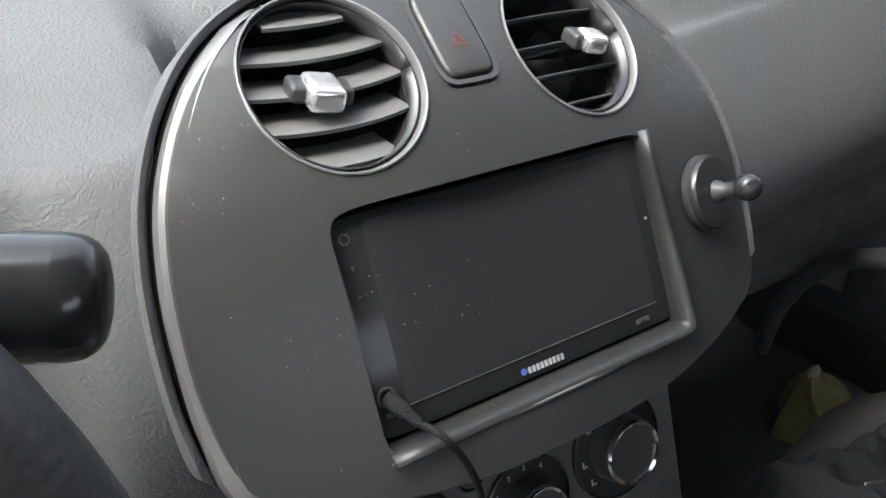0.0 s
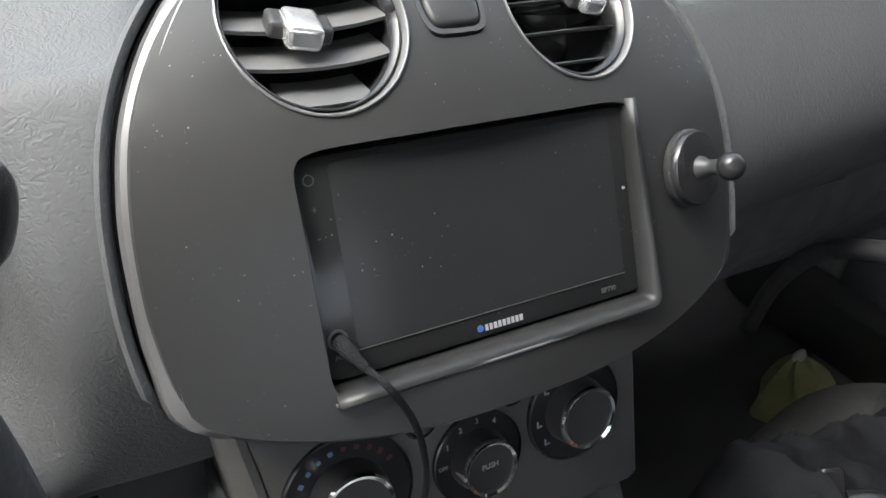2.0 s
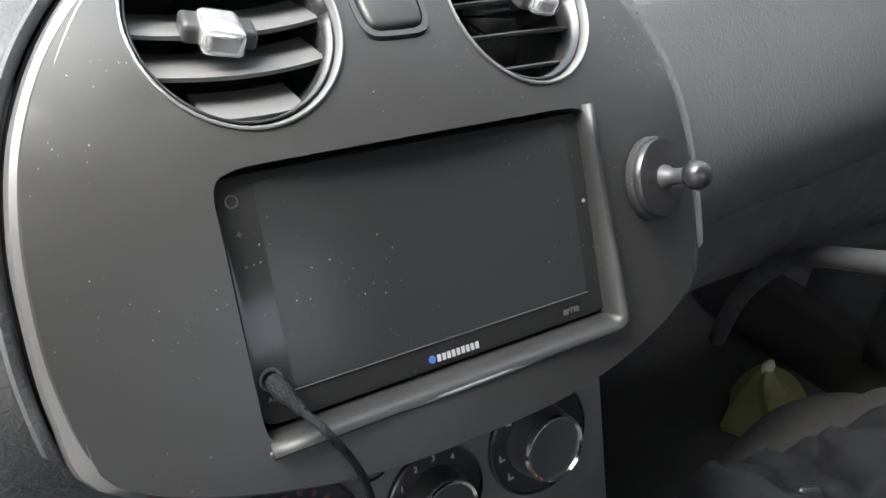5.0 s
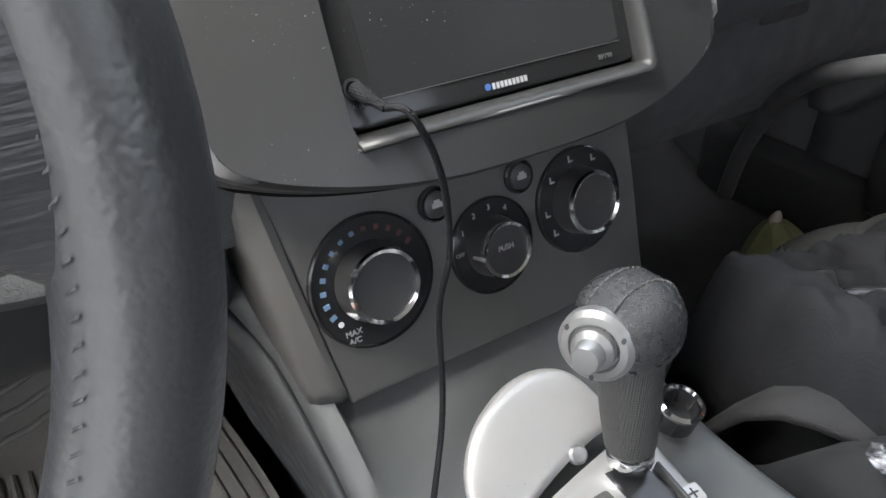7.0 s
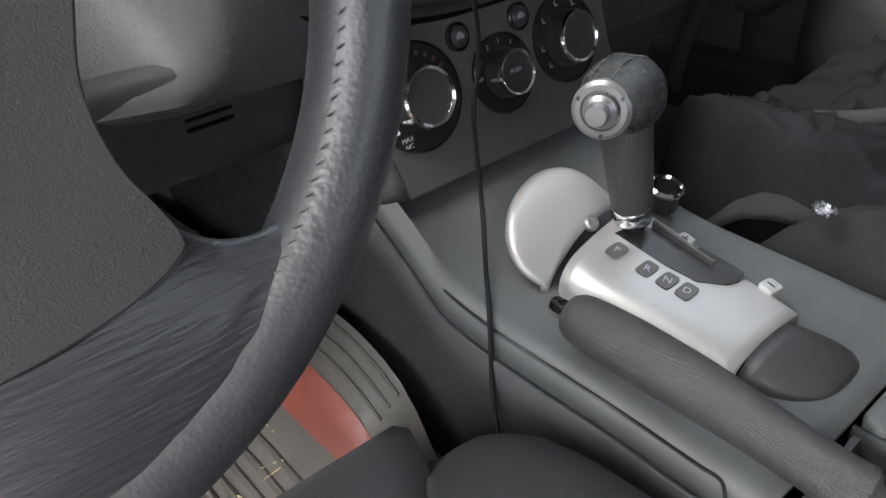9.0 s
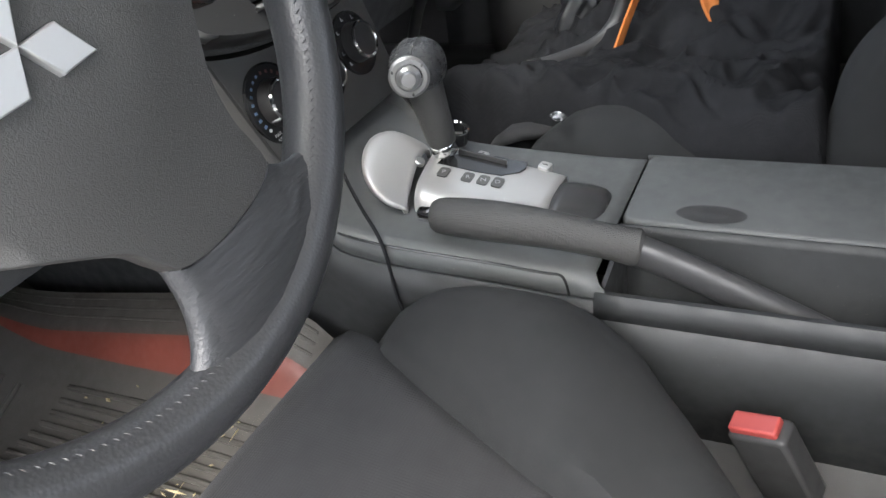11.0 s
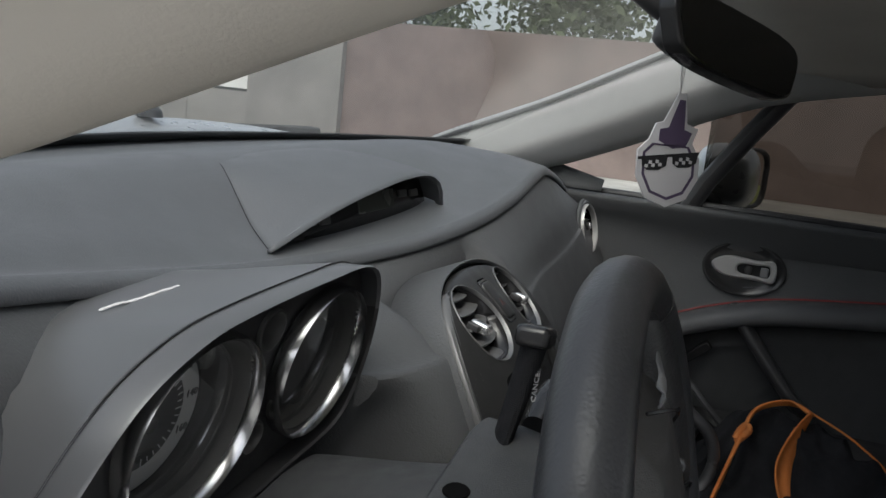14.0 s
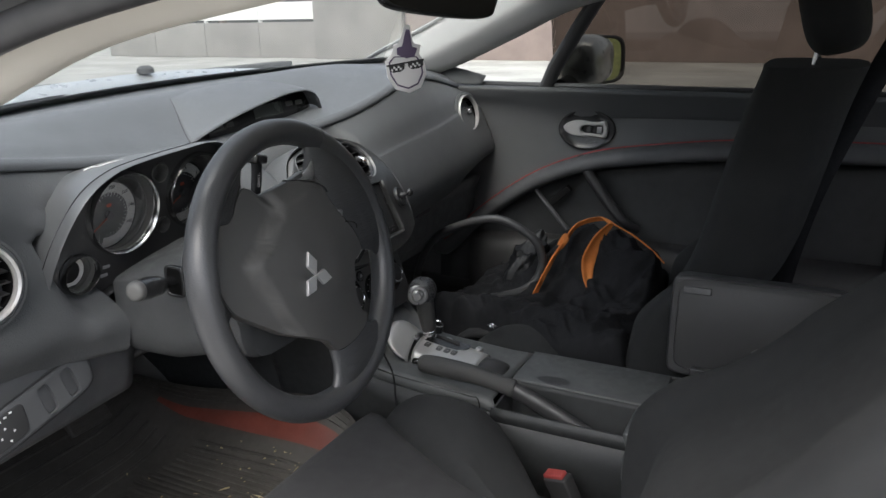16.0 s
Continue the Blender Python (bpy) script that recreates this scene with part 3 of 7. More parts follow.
rng = random.Random(5)
verts, faces = [], []
for _ in range(70):
    x = rng.uniform(-0.5, 0.5)
    c = Vector((x, base_y(x) + rng.uniform(0.02, 0.07), 1.0 + lean(x) + rng.uniform(0, 0.006)))
    a = rng.uniform(0, 6.28)
    u, v = Vector((math.cos(a), math.sin(a), rng.uniform(-0.2, 0.5))) * rng.uniform(0.004, 0.011), Vector((-math.sin(a), math.cos(a), 0.2)) * rng.uniform(0.002, 0.005)
    k = len(verts)
    verts += [c - u, c + v, c + u, c - v]
    faces.append((k, k + 1, k + 2, k + 3))
litter = finish("leaf_litter", mesh("leaf_litter", verts, faces), M["straw"], smooth=False)
tagged(litter, "dry leaf bits along the scuttle", "leaves", kind="stuff")

flank = box("body_side", pose(0.85, -0.2, 0.56), (0.04, 2.6, 0.74), M["paint"], bevel=0.01)
tagged(flank, "silver painted body side outside the passenger door", "body side", kind="structure")
flank2 = box("body_side", pose(-0.83, 0.75, 0.56), (0.04, 1.0, 0.74), M["paint"], bevel=0.01)
tagged(flank2, "silver painted front wing on the driver's side", "body side", kind="structure")

# ---- dashboard ----
KX = [-0.735, -0.66, -0.58, -0.42, -0.28, -0.17, 0.0, 0.15, 0.27, 0.43, 0.55, 0.66, 0.735]
crease_y = spline(KX, [0.135, 0.175, 0.212, 0.25, 0.25, 0.235, 0.190, 0.160, 0.146, 0.148, 0.155, 0.16, 0.165])
crease_z = spline(KX, [0.985, 0.995, 0.987, 0.960, 0.944, 0.938, 0.945, 0.963, 0.988, 1.020, 1.010, 0.988, 0.970])
flat_y = spline(KX, [0.12, 0.125, 0.150, 0.17, 0.130, 0.068, 0.070, 0.067, 0.079, 0.08, 0.085, 0.095, 0.10])


def ease(v):
    v = min(1.0, max(0.0, v))
    return v * v * (3 - 2 * v)


def vent_well(x):
    return 0.085 * ease((x + 0.130) / 0.022) * ease((0.134 - x) / 0.022)


def face_y(x):
    """The face, set back where the instruments and the centre vents stand in it."""
    return flat_y(x) + 0.13 * ease((x + 0.564) / 0.030) * ease((-0.235 - x) / 0.03) + vent_well(x)


def column_gap(x):
    return 0.10 * ease((x + 0.494) / 0.022) * ease((-0.19 - x) / 0.035)


face_z = spline(KX, [0.865, 0.865, 0.865, 0.865, 0.865, 0.865, 0.87, 0.87, 0.875, 0.885, 0.90, 0.915, 0.91])
low_y = spline(KX, [0.10, 0.10, 0.10, 0.11, 0.068, 0.024, 0.030, 0.024, 0.040, 0.05, 0.05, 0.055, 0.06])
low_z = spline(KX, [0.785, 0.785, 0.785, 0.785, 0.785, 0.785, 0.785, 0.785, 0.785, 0.79, 0.80, 0.81, 0.81])
bot_y = spline(KX, [0.125, 0.12, 0.115, 0.07, 0.045, 0.03, 0.03, 0.04, 0.065, 0.075, 0.08, 0.09, 0.10])
bot_z = spline(KX, [0.745, 0.742, 0.738, 0.725, 0.708, 0.702, 0.704, 0.718, 0.728, 0.735, 0.745, 0.77, 0.78])
dashboard = thing("dashboard", (0, 0.2, 0.72), "dark grey moulded dashboard with a sloping top pad", "dashboard")
xs = np.linspace(-0.735, 0.735, 148)
top_rows, face_rows = [], []
for x in xs:
    a = Vector((x, base_y(x), base_z(x) - 0.004))
    c = Vector((x, crease_y(x), crease_z(x)))
    w_ = math.exp(-(x / 0.42) ** 4)
    pts = [a, a.lerp(c, 0.2) + Vector((0, 0, 0.006 + 0.006 * w_)), a.lerp(c, 0.5) + Vector((0, 0, 0.012 + 0.028 * w_)), a.lerp(c, 0.8) + Vector((0, 0, 0.013 + 0.006 * w_ - 0.013 * math.exp(-(x / 0.22) ** 4))), c + Vector((0, 0.014, 0.0065)), c + Vector((0, 0.002, 0.0042)), c + Vector((0, -0.0065, -0.0015)), c + Vector((0, -0.0085, -0.010)), c + Vector((0, -0.002, -0.0125))]
    top_rows.append(smooth_path(pts, 5))
    f1, f2, b1 = Vector((x, face_y(x), face_z(x))), Vector((x, low_y(x) + column_gap(x), low_z(x))), Vector((x, bot_y(x) + (column_gap(x) if x < -0.30 else 0.0), bot_z(x)))
    pts = [c + Vector((0, 0.008, -0.009)), c + Vector((0, -0.0045, -0.0125)), c.lerp(Vector((x, flat_y(x) + vent_well(x), face_z(x))), 0.5) + Vector((0, -0.006, 0)), f1.lerp(c.lerp(Vector((x, flat_y(x), face_z(x))), 0.8), ease((-0.495 - x) / 0.03)) if x < -0.495 else c.lerp(f1, 0.85), f1, f2, b1, b1 + Vector((0, 0.03, -0.022)), b1 + Vector((0, 0.16, -0.04))]
    face_rows.append(smooth_path(pts, 5))
grid("top_pad", top_rows, M["pad"], dashboard, "grey-blue soft top pad with fine grain", thick=0.006)
grid("dash_face", face_rows, M["dash"], dashboard, thick=0.006)

# knee bolster between the column and the console, with a slotted grille
rows = []
for x in np.linspace(-0.315, -0.140, 12):
    rows.append(smooth_path([(x, 0.10, 0.722), (x, 0.050, 0.716), (x, 0.038, 0.70), (x, 0.040, 0.668), (x, 0.049, 0.644), (x, 0.085, 0.632), (x, 0.20, 0.625)], 4))
# bolster in the same darkened copy, so its face reads as shaded
bolster = grid("knee_bolster", rows, M["console_shade"], dashboard, thick=0.005)
for k in range(3):
    # slots as near-black bars, with shade painted instead of cut
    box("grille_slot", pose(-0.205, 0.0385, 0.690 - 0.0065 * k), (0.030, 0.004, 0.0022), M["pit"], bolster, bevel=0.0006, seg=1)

# lower panel under the driver's side, with the switch pod
rows = []
for x in np.linspace(-0.735, -0.448, 17):
    t_ = (x + 0.735) / 0.26
    y0 = 0.115 + 0.02 * t_
    rows.append(smooth_path([(x, y0 + 0.05, 0.752), (x, y0 + 0.012, 0.742), (x, y0, 0.725), (x, y0 + 0.012, 0.66), (x, y0 + 0.03, 0.62), (x, y0 + 0.10, 0.60)], 4))
knee = grid("knee_panel", rows, M["dash_low"], dashboard, thick=0.005)
pod_m = facing((-0.625, 0.119, 0.690), (0, -0.985, 0.17))
pod = slab("switch_pod", [(p[0], p[1] + 0.22 * p[0]) for p in ring_outline(0.083, 0.026, 44, power=5)], pod_m, -0.004, 0.004, M["dash_low"], knee, "raised switch surround", edge=0.003)
hollow("pod_groove", [(p[0], p[1] + 0.22 * p[0]) for p in ring_outline(0.086, 0.029, 44, power=5)], [(p[0], p[1] + 0.22 * p[0]) for p in ring_outline(0.083, 0.026, 44, power=5)], pod_m, -0.002, 0.0012, M["black"], knee)
slots = [[(u + p[0] - 0.22 * p[1], 0.22 * u + p[1] + 0.22 * p[0]) for p in ring_outline(0.0095, 0.0195, 24, power=4)] for u in (0.012, 0.048)]
carved(pod, [slab("cutter", o_, pod_m, -0.0028, 0.02, None, smooth=False) for o_ in slots])
for u in (0.012, 0.048):
    slab("blank_switch", [(p[0] - 0.22 * p[1], p[1] + 0.22 * p[0]) for p in ring_outline(0.0090, 0.0188, 24, power=4)], pod_m @ pose(u, 0.22 * u, -0.0022, -5, 12, 0), -0.003, 0.0020, M["dash_low"], knee, edge=0.0015)
slab("mirror_switch", [(-0.047 + p[0], -0.0103 + p[1] + 0.22 * p[0]) for p in ring_outline(0.026, 0.021, 28, power=5)], pod_m, 0.0, 0.0052, M["black"], knee, "black mirror adjuster switch", edge=0.0015)
for k in range(4):
    a = k * math.pi / 2 + 0.2
    slab("arrow_mark", [(-0.050 + 0.009 * math.cos(a) + 0.0022 * math.cos(a + b), -0.016 + 0.009 * math.sin(a) + 0.0022 * math.sin(a + b)) for b in (0, 2.1, 4.2)], pod_m, 0.005, 0.0056, M["white"], knee, smooth=False)
for k in range(3):
    slab("switch_mark", [(-0.056 + 0.008 * k + p[0], 0.003 + 0.003 * k + p[1]) for p in ((-0.002, -0.0012), (0.002, -0.0012), (0.002, 0.0012), (-0.002, 0.0012))], pod_m, 0.005, 0.0056, M["white"], knee, smooth=False)


def round_vent(name, at, normal, r, label, slats=6, louvre=M["black"], parent=None, tilt=0.0):
    """A round air vent: bright ring, dark tunnel, slats and a chrome thumb tab."""
    m = facing(at, normal) @ pose(0, 0, 0, 0, 0, tilt)
    v = thing(name, at, label, "air vent", "round dashboard vents")
    lathe("recess_rim", [(r * 1.28, -0.002), (r * 1.27, 0.002), (r * 1.20, 0.0015), (r * 1.14, 0.0045), (r * 1.08, 0.003), (r * 1.05, -0.004), (r * 1.28, -0.004)], m, M["dash"], v, seg=48)
    lathe("ring", [(r * 1.06, -0.004), (r * 1.06, 0.006), (r * 1.02, 0.009), (r * 0.955, 0.007), (r * 0.93, 0.001), (r * 0.91, -0.01), (r * 1.0, -0.01), (r * 1.06, -0.004)], m, M["silver"], v, "satin silver ring", seg=48)
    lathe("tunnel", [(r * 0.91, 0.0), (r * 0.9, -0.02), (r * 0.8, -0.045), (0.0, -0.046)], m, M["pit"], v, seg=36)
    for k in range(slats):
        h = (k - (slats - 1) / 2) * 2 * r * 0.88 / slats
        w = math.sqrt(max(0.0, (r * 0.89) ** 2 - h * h))
        box("slat", m @ pose(0, h, -0.010, 12), (2 * w, 0.0018, 0.014), louvre, v, bevel=0.0006, seg=1)
    tab = box("thumb_tab", m @ pose(0.004, 0.004, -0.002), (0.014, 0.014, 0.016), M["black"], v, bevel=0.003)
    box("tab_cap", m @ pose(0.004, 0.004, 0.006), (0.011, 0.011, 0.006), M["tab"], tab, "chrome tab", bevel=0.0025)
    return v


round_vent("air_vent", (-0.677, 0.108, 0.870), (-0.05, -0.95, 0.12), 0.0455, "round driver's side vent with a satin silver ring", 6)
round_vent("air_vent", (0.628, 0.092, 0.912), (-0.10, -0.95, 0.22), 0.043, "round passenger's side vent with a satin silver ring", 5)

# hooded display in the middle of the top pad
hood = thing("display_hood", (0, 0.3, 0.96), "grey hooded centre display with a dark unlit screen", "dash display")
lip_z = spline([-0.180, -0.12, -0.06, 0.0, 0.06, 0.11, 0.14, 0.150, 0.157], [0.9505, 0.972, 0.990, 1.004, 1.015, 1.017, 1.006, 0.990, 0.966])
lip_y = lambda x: 0.224 - 0.131 * x


def pad_z(x, y):
    i = min(range(len(xs)), key=lambda n: abs(xs[n] - x))
    p = sorted((q.y, q.z) for q in top_rows[i])
    return float(np.interp(y, [a for a, b in p], [b for a, b in p]))


rows = []
for k in range(37):
    f_ = k / 36
    x = -0.178 + 0.335 * f_
    lip = Vector((x, lip_y(x), lip_z(x)))
    tx, ty = -0.075 + 0.20 * f_, 0.395 - 0.02 * f_ + 0.03 * math.sin(math.pi * f_)
    rise = max(0.0, lip.z - pad_z(lip.x, lip.y))
    edge_ = 1 - math.exp(-f_ / 0.03)
    row = [lip + Vector((0, 0.006, -0.006)), lip + Vector((0, 0.0, -0.003)), lip + Vector((0, 0.0015, -0.0006)), lip + Vector((0, 0.0045, 0.0004))]
    for j in range(1, 15):
        g = j / 14
        px, py = lip.x + (tx - lip.x) * g, lip.y + (ty - lip.y) * g
        pz = pad_z(px, py)
        line = lip.z + (pad_z(tx, ty) + 0.005 - lip.z) * g + 0.006 * math.sin(math.pi * g) * edge_
        z = pz + (max(pz + 0.003 - 0.009 * g ** 4, line - 0.010 * g ** 8) - pz) * (1 - math.exp(-(f_ + 0.004) / 0.11)) + 0.0004 * (1 - g)
        row.append(Vector((px, py, z)))
    rows.append(row)
grid("shell", rows, M["pad"], hood, thick=0.004)
for r in (rows[0], rows[-1]):
    tube("seam", [q + Vector((0, 0, 0.0002)) for q in r[4:-1]], 0.0004, M["gloss"], hood, seg=5)
rows = []
for f_ in (0.0, 1.0):
    rows.append([(x, lip_y(x) + 0.020 + 0.014 * f_, lip_z(-0.166) - 0.012 + 0.03 * (x + 0.166) + (lip_z(x) - lip_z(-0.166) + 0.010 - 0.03 * (x + 0.166)) * f_) for x in np.linspace(-0.120, 0.146, 20)])
grid("display_panel", rows, M["gloss"], hood, "gloss black display panel", thick=0.004)
box("screen", pose(0.03, lip_y(0.03) + 0.024, 0.983, -12, -3, -8), (0.075, 0.003, 0.024), M["lcd"], hood, "unlit grey display", bevel=0.001)
for k, u in enumerate((-0.095, -0.070, 0.085, 0.112)):
    box("button", pose(u, lip_y(u) + 0.022, 0.967 if u < 0 else 0.99, -12, -3, -8), (0.017, 0.004, 0.009), M["panel"], hood, bevel=0.0012)

# ---- centre fascia ----
TH = radians(25)
SC = Vector((0, 0, 0.80))
UZ, NN = Vector((0, math.sin(TH), math.cos(TH))), Vector((0, -math.cos(TH), math.sin(TH)))


def fas(u, v, o=0.0):
    """A place on the centre fascia: to the right, up and proud of the screen's plane."""
    return SC + Vector((u, 0, 0)) + UZ * v + NN * o


def crown(u, v):
    return -0.65 * u * u - 2.2 * max(0.0, v - 0.02) ** 2 - 1.5 * max(0.0, -0.055 - v) ** 2


FM = Matrix((Vector((1, 0, 0)), UZ, NN)).transposed().to_4x4()
FM = Matrix.Translation(SC) @ FM
half = spline([-0.078, -0.066, -0.05, -0.02, 0.02, 0.05, 0.08, 0.11, 0.135, 0.152, 0.163], [0.0, 0.104, 0.153, 0.162, 0.163, 0.160, 0.152, 0.136, 0.114, 0.083, 0.0])
side_keys = [(0.0, -0.080), (0.055, -0.0785), (0.104, -0.070), (0.143, -0.056), (0.157, -0.040), (0.1625, -0.010), (0.163, 0.020), (0.160, 0.050), (0.152, 0.080), (0.136, 0.110), (0.112, 0.136), (0.080, 0.153), (0.040, 0.162), (0.0, 0.1645)]
outline = [(0.004 + p.x, p.y) for p in smooth_path([(-u, v, 0) for u, v in side_keys] + [(u, v, 0) for u, v in reversed(side_keys[1:-1])], 5, closed=True)]
cx, cy = 0.0, 0.03
rows = []
for s_, o_ in ((1.0, -0.03), (1.0, -0.006), (0.994, -0.0022), (0.982, 0.0), (0.93, 0.0), (0.85, 0.0), (0.72, 0.0), (0.55, 0.0), (0.35, 0.0), (0.15, 0.0)):
    rows.append([fas(cx + (u - cx) * s_, cy + (v - cy) * s_, crown(cx + (u - cx) * s_, cy + (v - cy) * s_) + o_) for u, v in outline])
fascia_root = thing("centre_fascia", (0, 0.0, 0.72), "satin dark grey centre fascia, its left edge painted silver as lit, lightly dusty", "fascia")
plate = grid("fascia_plate", rows, M["fascia"], fascia_root, loop=True, cap=True)
VX, VV, VR = 0.068, 0.1105, 0.0405
VU = {-1: 0.003 - VX, 1: 0.003 + VX}


def cutter(outl, h0, h1):
    return slab("cutter", outl, FM, h0, h1, None, smooth=False)


cut = [cutter(ring_outline(0.0915, 0.0545, 40, 0, 0.0008, power=14), -0.2, 0.1)]
for s in (-1, 1):
    cut.append(cutter(ring_outline(VR, VR * 1.04, 48, VU[s], VV), -0.3, 0.1))
cut.append(cutter([(p[0] + 0.0, p[1]) for p in ring_outline(0.0165, 0.027, 24, 0.0, 0.122, power=5)], -0.3, 0.1))
carved(plate, cut)
plate.data.polygons.foreach_set("use_smooth", [True] * len(plate.data.polygons))
plate.data.set_sharp_from_angle(angle=radians(35))
eb = plate.modifiers.new("edges", "BEVEL")
eb.width, eb.segments, eb.limit_method, eb.angle_limit = 0.0016, 2, "ANGLE", radians(40)
# side bands of the fascia, the left painted silver for the light on it
for s in (-1, 1):
    side = [(0.004 + s * half(v), v) for v in np.linspace(-0.055, 0.150, 36)]
    rows = []
    for u, v in side:
        t_ = 1.0 - 0.35 * abs((v - 0.05) / 0.105) ** 2
        o = crown(u, v)
        rows.append([fas(u + s * 0.002, v, o - 0.010), fas(u + s * 0.0025, v, o - 0.007), fas(u + s * 0.0005, v, o - 0.0015), fas(u - s * 0.0075 * t_, v, o + 0.0012), fas(u - s * 0.009 * t_, v, o - 0.001)])
    grid("edge_band", rows, M["band"] if s < 0 else M["fascia"], fascia_root, "left edge band, painted paler for the light on it" if s < 0 else "", thick=0.0015)
# ring behind the fascia, near-black to paint the shadow in the gap
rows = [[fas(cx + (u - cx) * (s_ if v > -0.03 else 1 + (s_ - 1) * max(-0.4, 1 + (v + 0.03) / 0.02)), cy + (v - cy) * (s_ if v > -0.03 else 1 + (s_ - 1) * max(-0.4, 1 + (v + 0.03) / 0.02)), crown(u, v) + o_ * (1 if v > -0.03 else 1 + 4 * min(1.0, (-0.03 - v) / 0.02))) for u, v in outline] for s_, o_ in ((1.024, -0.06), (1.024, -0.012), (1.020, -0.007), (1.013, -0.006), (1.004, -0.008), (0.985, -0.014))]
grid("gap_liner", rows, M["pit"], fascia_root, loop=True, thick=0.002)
# the dashboard turns in round the fascia
rows = [[fas(cx + (u - cx) * (s_ if v > -0.03 else 1 + (s_ - 1) * max(-0.4, 1 + (v + 0.03) / 0.02)), cy + (v - cy) * (s_ if v > -0.03 else 1 + (s_ - 1) * max(-0.4, 1 + (v + 0.03) / 0.02)), crown(u, v) + o_ * (1 if v > -0.03 else 1 + 4 * min(1.0, (-0.03 - v) / 0.02))) for u, v in outline] for s_, o_ in ((1.06, -0.06), (1.06, -0.008), (1.050, -0.0035), (1.036, -0.0045), (1.027, -0.007), (1.023, -0.014))]
grid("fascia_collar", rows, M["dash"], dashboard, loop=True, thick=0.002)
# rims of the two vents and of the hazard switch
for s in (-1, 1):
    n_ = 48
    rows = []
    for k in range(n_ + 1):
        a = 2 * math.pi * k / n_
        pr = []
        for r_, o_ in ((1.026, 0.0004), (1.021, 0.0014), (1.004, 0.0016), (0.990, 0.0008), (0.982, -0.006), (0.965, -0.014)):
            u, v = VU[s] + VR * r_ * math.cos(a), VV + VR * 1.04 * r_ * math.sin(a)
            pr.append(fas(u, v, crown(VU[s] + VR * math.cos(a), VV + VR * math.sin(a)) + o_))
        rows.append(pr)
    grid("vent_rim", rows, M["rim"], fascia_root, "bright satin rim")
    rows = []
    for k in range(n_ + 1):
        a = 2 * math.pi * k / n_
        u, v = VU[s] + VR * 0.965 * math.cos(a), VV + VR * math.sin(a)
        o = crown(u, v)
        rows.append([fas(u, v, o - 0.003), fas(u, v, o - 0.02), fas(VU[s] + (u - VU[s]) * 0.93, VV + (v - VV) * 0.93, o - 0.05), fas(VU[s], VV, -0.075)])
    grid("vent_tunnel", rows, M["gloss"], fascia_root, thick=0.001)
    vent = thing("centre_vent", fas(VU[s], VV - VR, -0.03), "black slatted centre air vent with a chrome thumb tab", "air vent", "centre air vents")
    for k in range(5):
        h = VV + (k - 2) * 0.0165
        w = math.sqrt(max(1e-5, (VR * 0.95) ** 2 - (h - VV) ** 2))
        o = (-0.016 if s < 0 else -0.022) - 0.35 * max(0, h - 0.08)
        rows = []
        for x in np.linspace(-w, w, 13):
            bow = -0.006 * (x / VR) ** 2
            c = (VU[s] + x, h - (0.0045 * (1 - (x / VR) ** 2) if s < 0 else 0), o + bow)
            d, tl, e_ = (0.021, 0.0115, 0.0015) if s < 0 else (0.014, 0.001, 0.0009)
            rows.append([fas(c[0], c[1] + e_, c[2] - 0.0006), fas(c[0], c[1] + tl + e_ * 0.6, c[2] - d), fas(c[0], c[1] + tl - e_, c[2] - d), fas(c[0], c[1] - e_, c[2]), fas(c[0], c[1], c[2] + 0.0012)])
        # left slats painted paler than the right for the light on them
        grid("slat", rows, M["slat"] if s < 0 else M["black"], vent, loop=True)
    tm = FM @ pose(VU[s] + (-0.006 if s < 0 else 0.014), VV - 0.004 if s < 0 else VV - 0.003, -0.024, 38, 0, -12)
    tab = box("thumb_tab", tm @ pose(0, -0.001, -0.004), (0.029 if s < 0 else 0.024, 0.008, 0.014), M["black"], vent, bevel=0.002)
    box("tab_cap", tm, (0.0165, 0.0115, 0.021) if s < 0 else (0.014, 0.010, 0.016), M["tab"], tab, "worn chrome tab", bevel=0.003)
haz = thing("hazard_switch", fas(0, 0.10, -0.02), "grey hazard warning switch with a faint red triangle", "switch")
hm = FM @ Matrix.Translation((0, 0.122, crown(0, 0.122) - 0.001)) @ pose(0, 0, 0, -24)
slab("button", ring_outline(0.0138, 0.0245, 28, power=6), hm, -0.012, 0.0030, M["fascia"], haz, edge=0.0025)
hollow("surround", ring_outline(0.0172, 0.028, 28, power=5), ring_outline(0.0148, 0.0255, 28, power=5), hm, -0.02, 0.001, M["black"], haz)
tri = [(0.0058 * math.sin(a), -0.006 + 0.0058 * math.cos(a)) for a in (0, 2.094, 4.189)]
hollow("warning_mark", tri, [(p[0] * 0.72, -0.006 + (p[1] + 0.006) * 0.72) for p in tri], hm, 0.003, 0.0033, M["redbar"], haz, smooth=False)
hollow("warning_mark", [(p[0] * 0.52, -0.006 + (p[1] + 0.006) * 0.52) for p in tri], [(p[0] * 0.3, -0.006 + (p[1] + 0.006) * 0.3) for p in tri], hm, 0.003, 0.0033, M["redbar"], haz, smooth=False)

# head unit
unit = thing("head_unit", fas(0, -0.05, -0.02), "switched-off touch-screen head unit, dusty dark glass", "car radio")
slab("glass", ring_outline(0.0905, 0.0495, 40, 0, 0.0032, power=24), FM, -0.03, -0.0115, M["screen_frame"], unit, edge=0.0012)
slab("display", ring_outline(0.0765, 0.0415, 40, 0.0015, 0.0075, power=40), FM, -0.0116, -0.0113, M["screen"], unit, "dusty dark display", smooth=False)
box("display_edge", FM @ pose(0.0015, -0.0345, -0.0113), (0.153, 0.0004, 0.0006), M["panel"], unit, bevel=0)
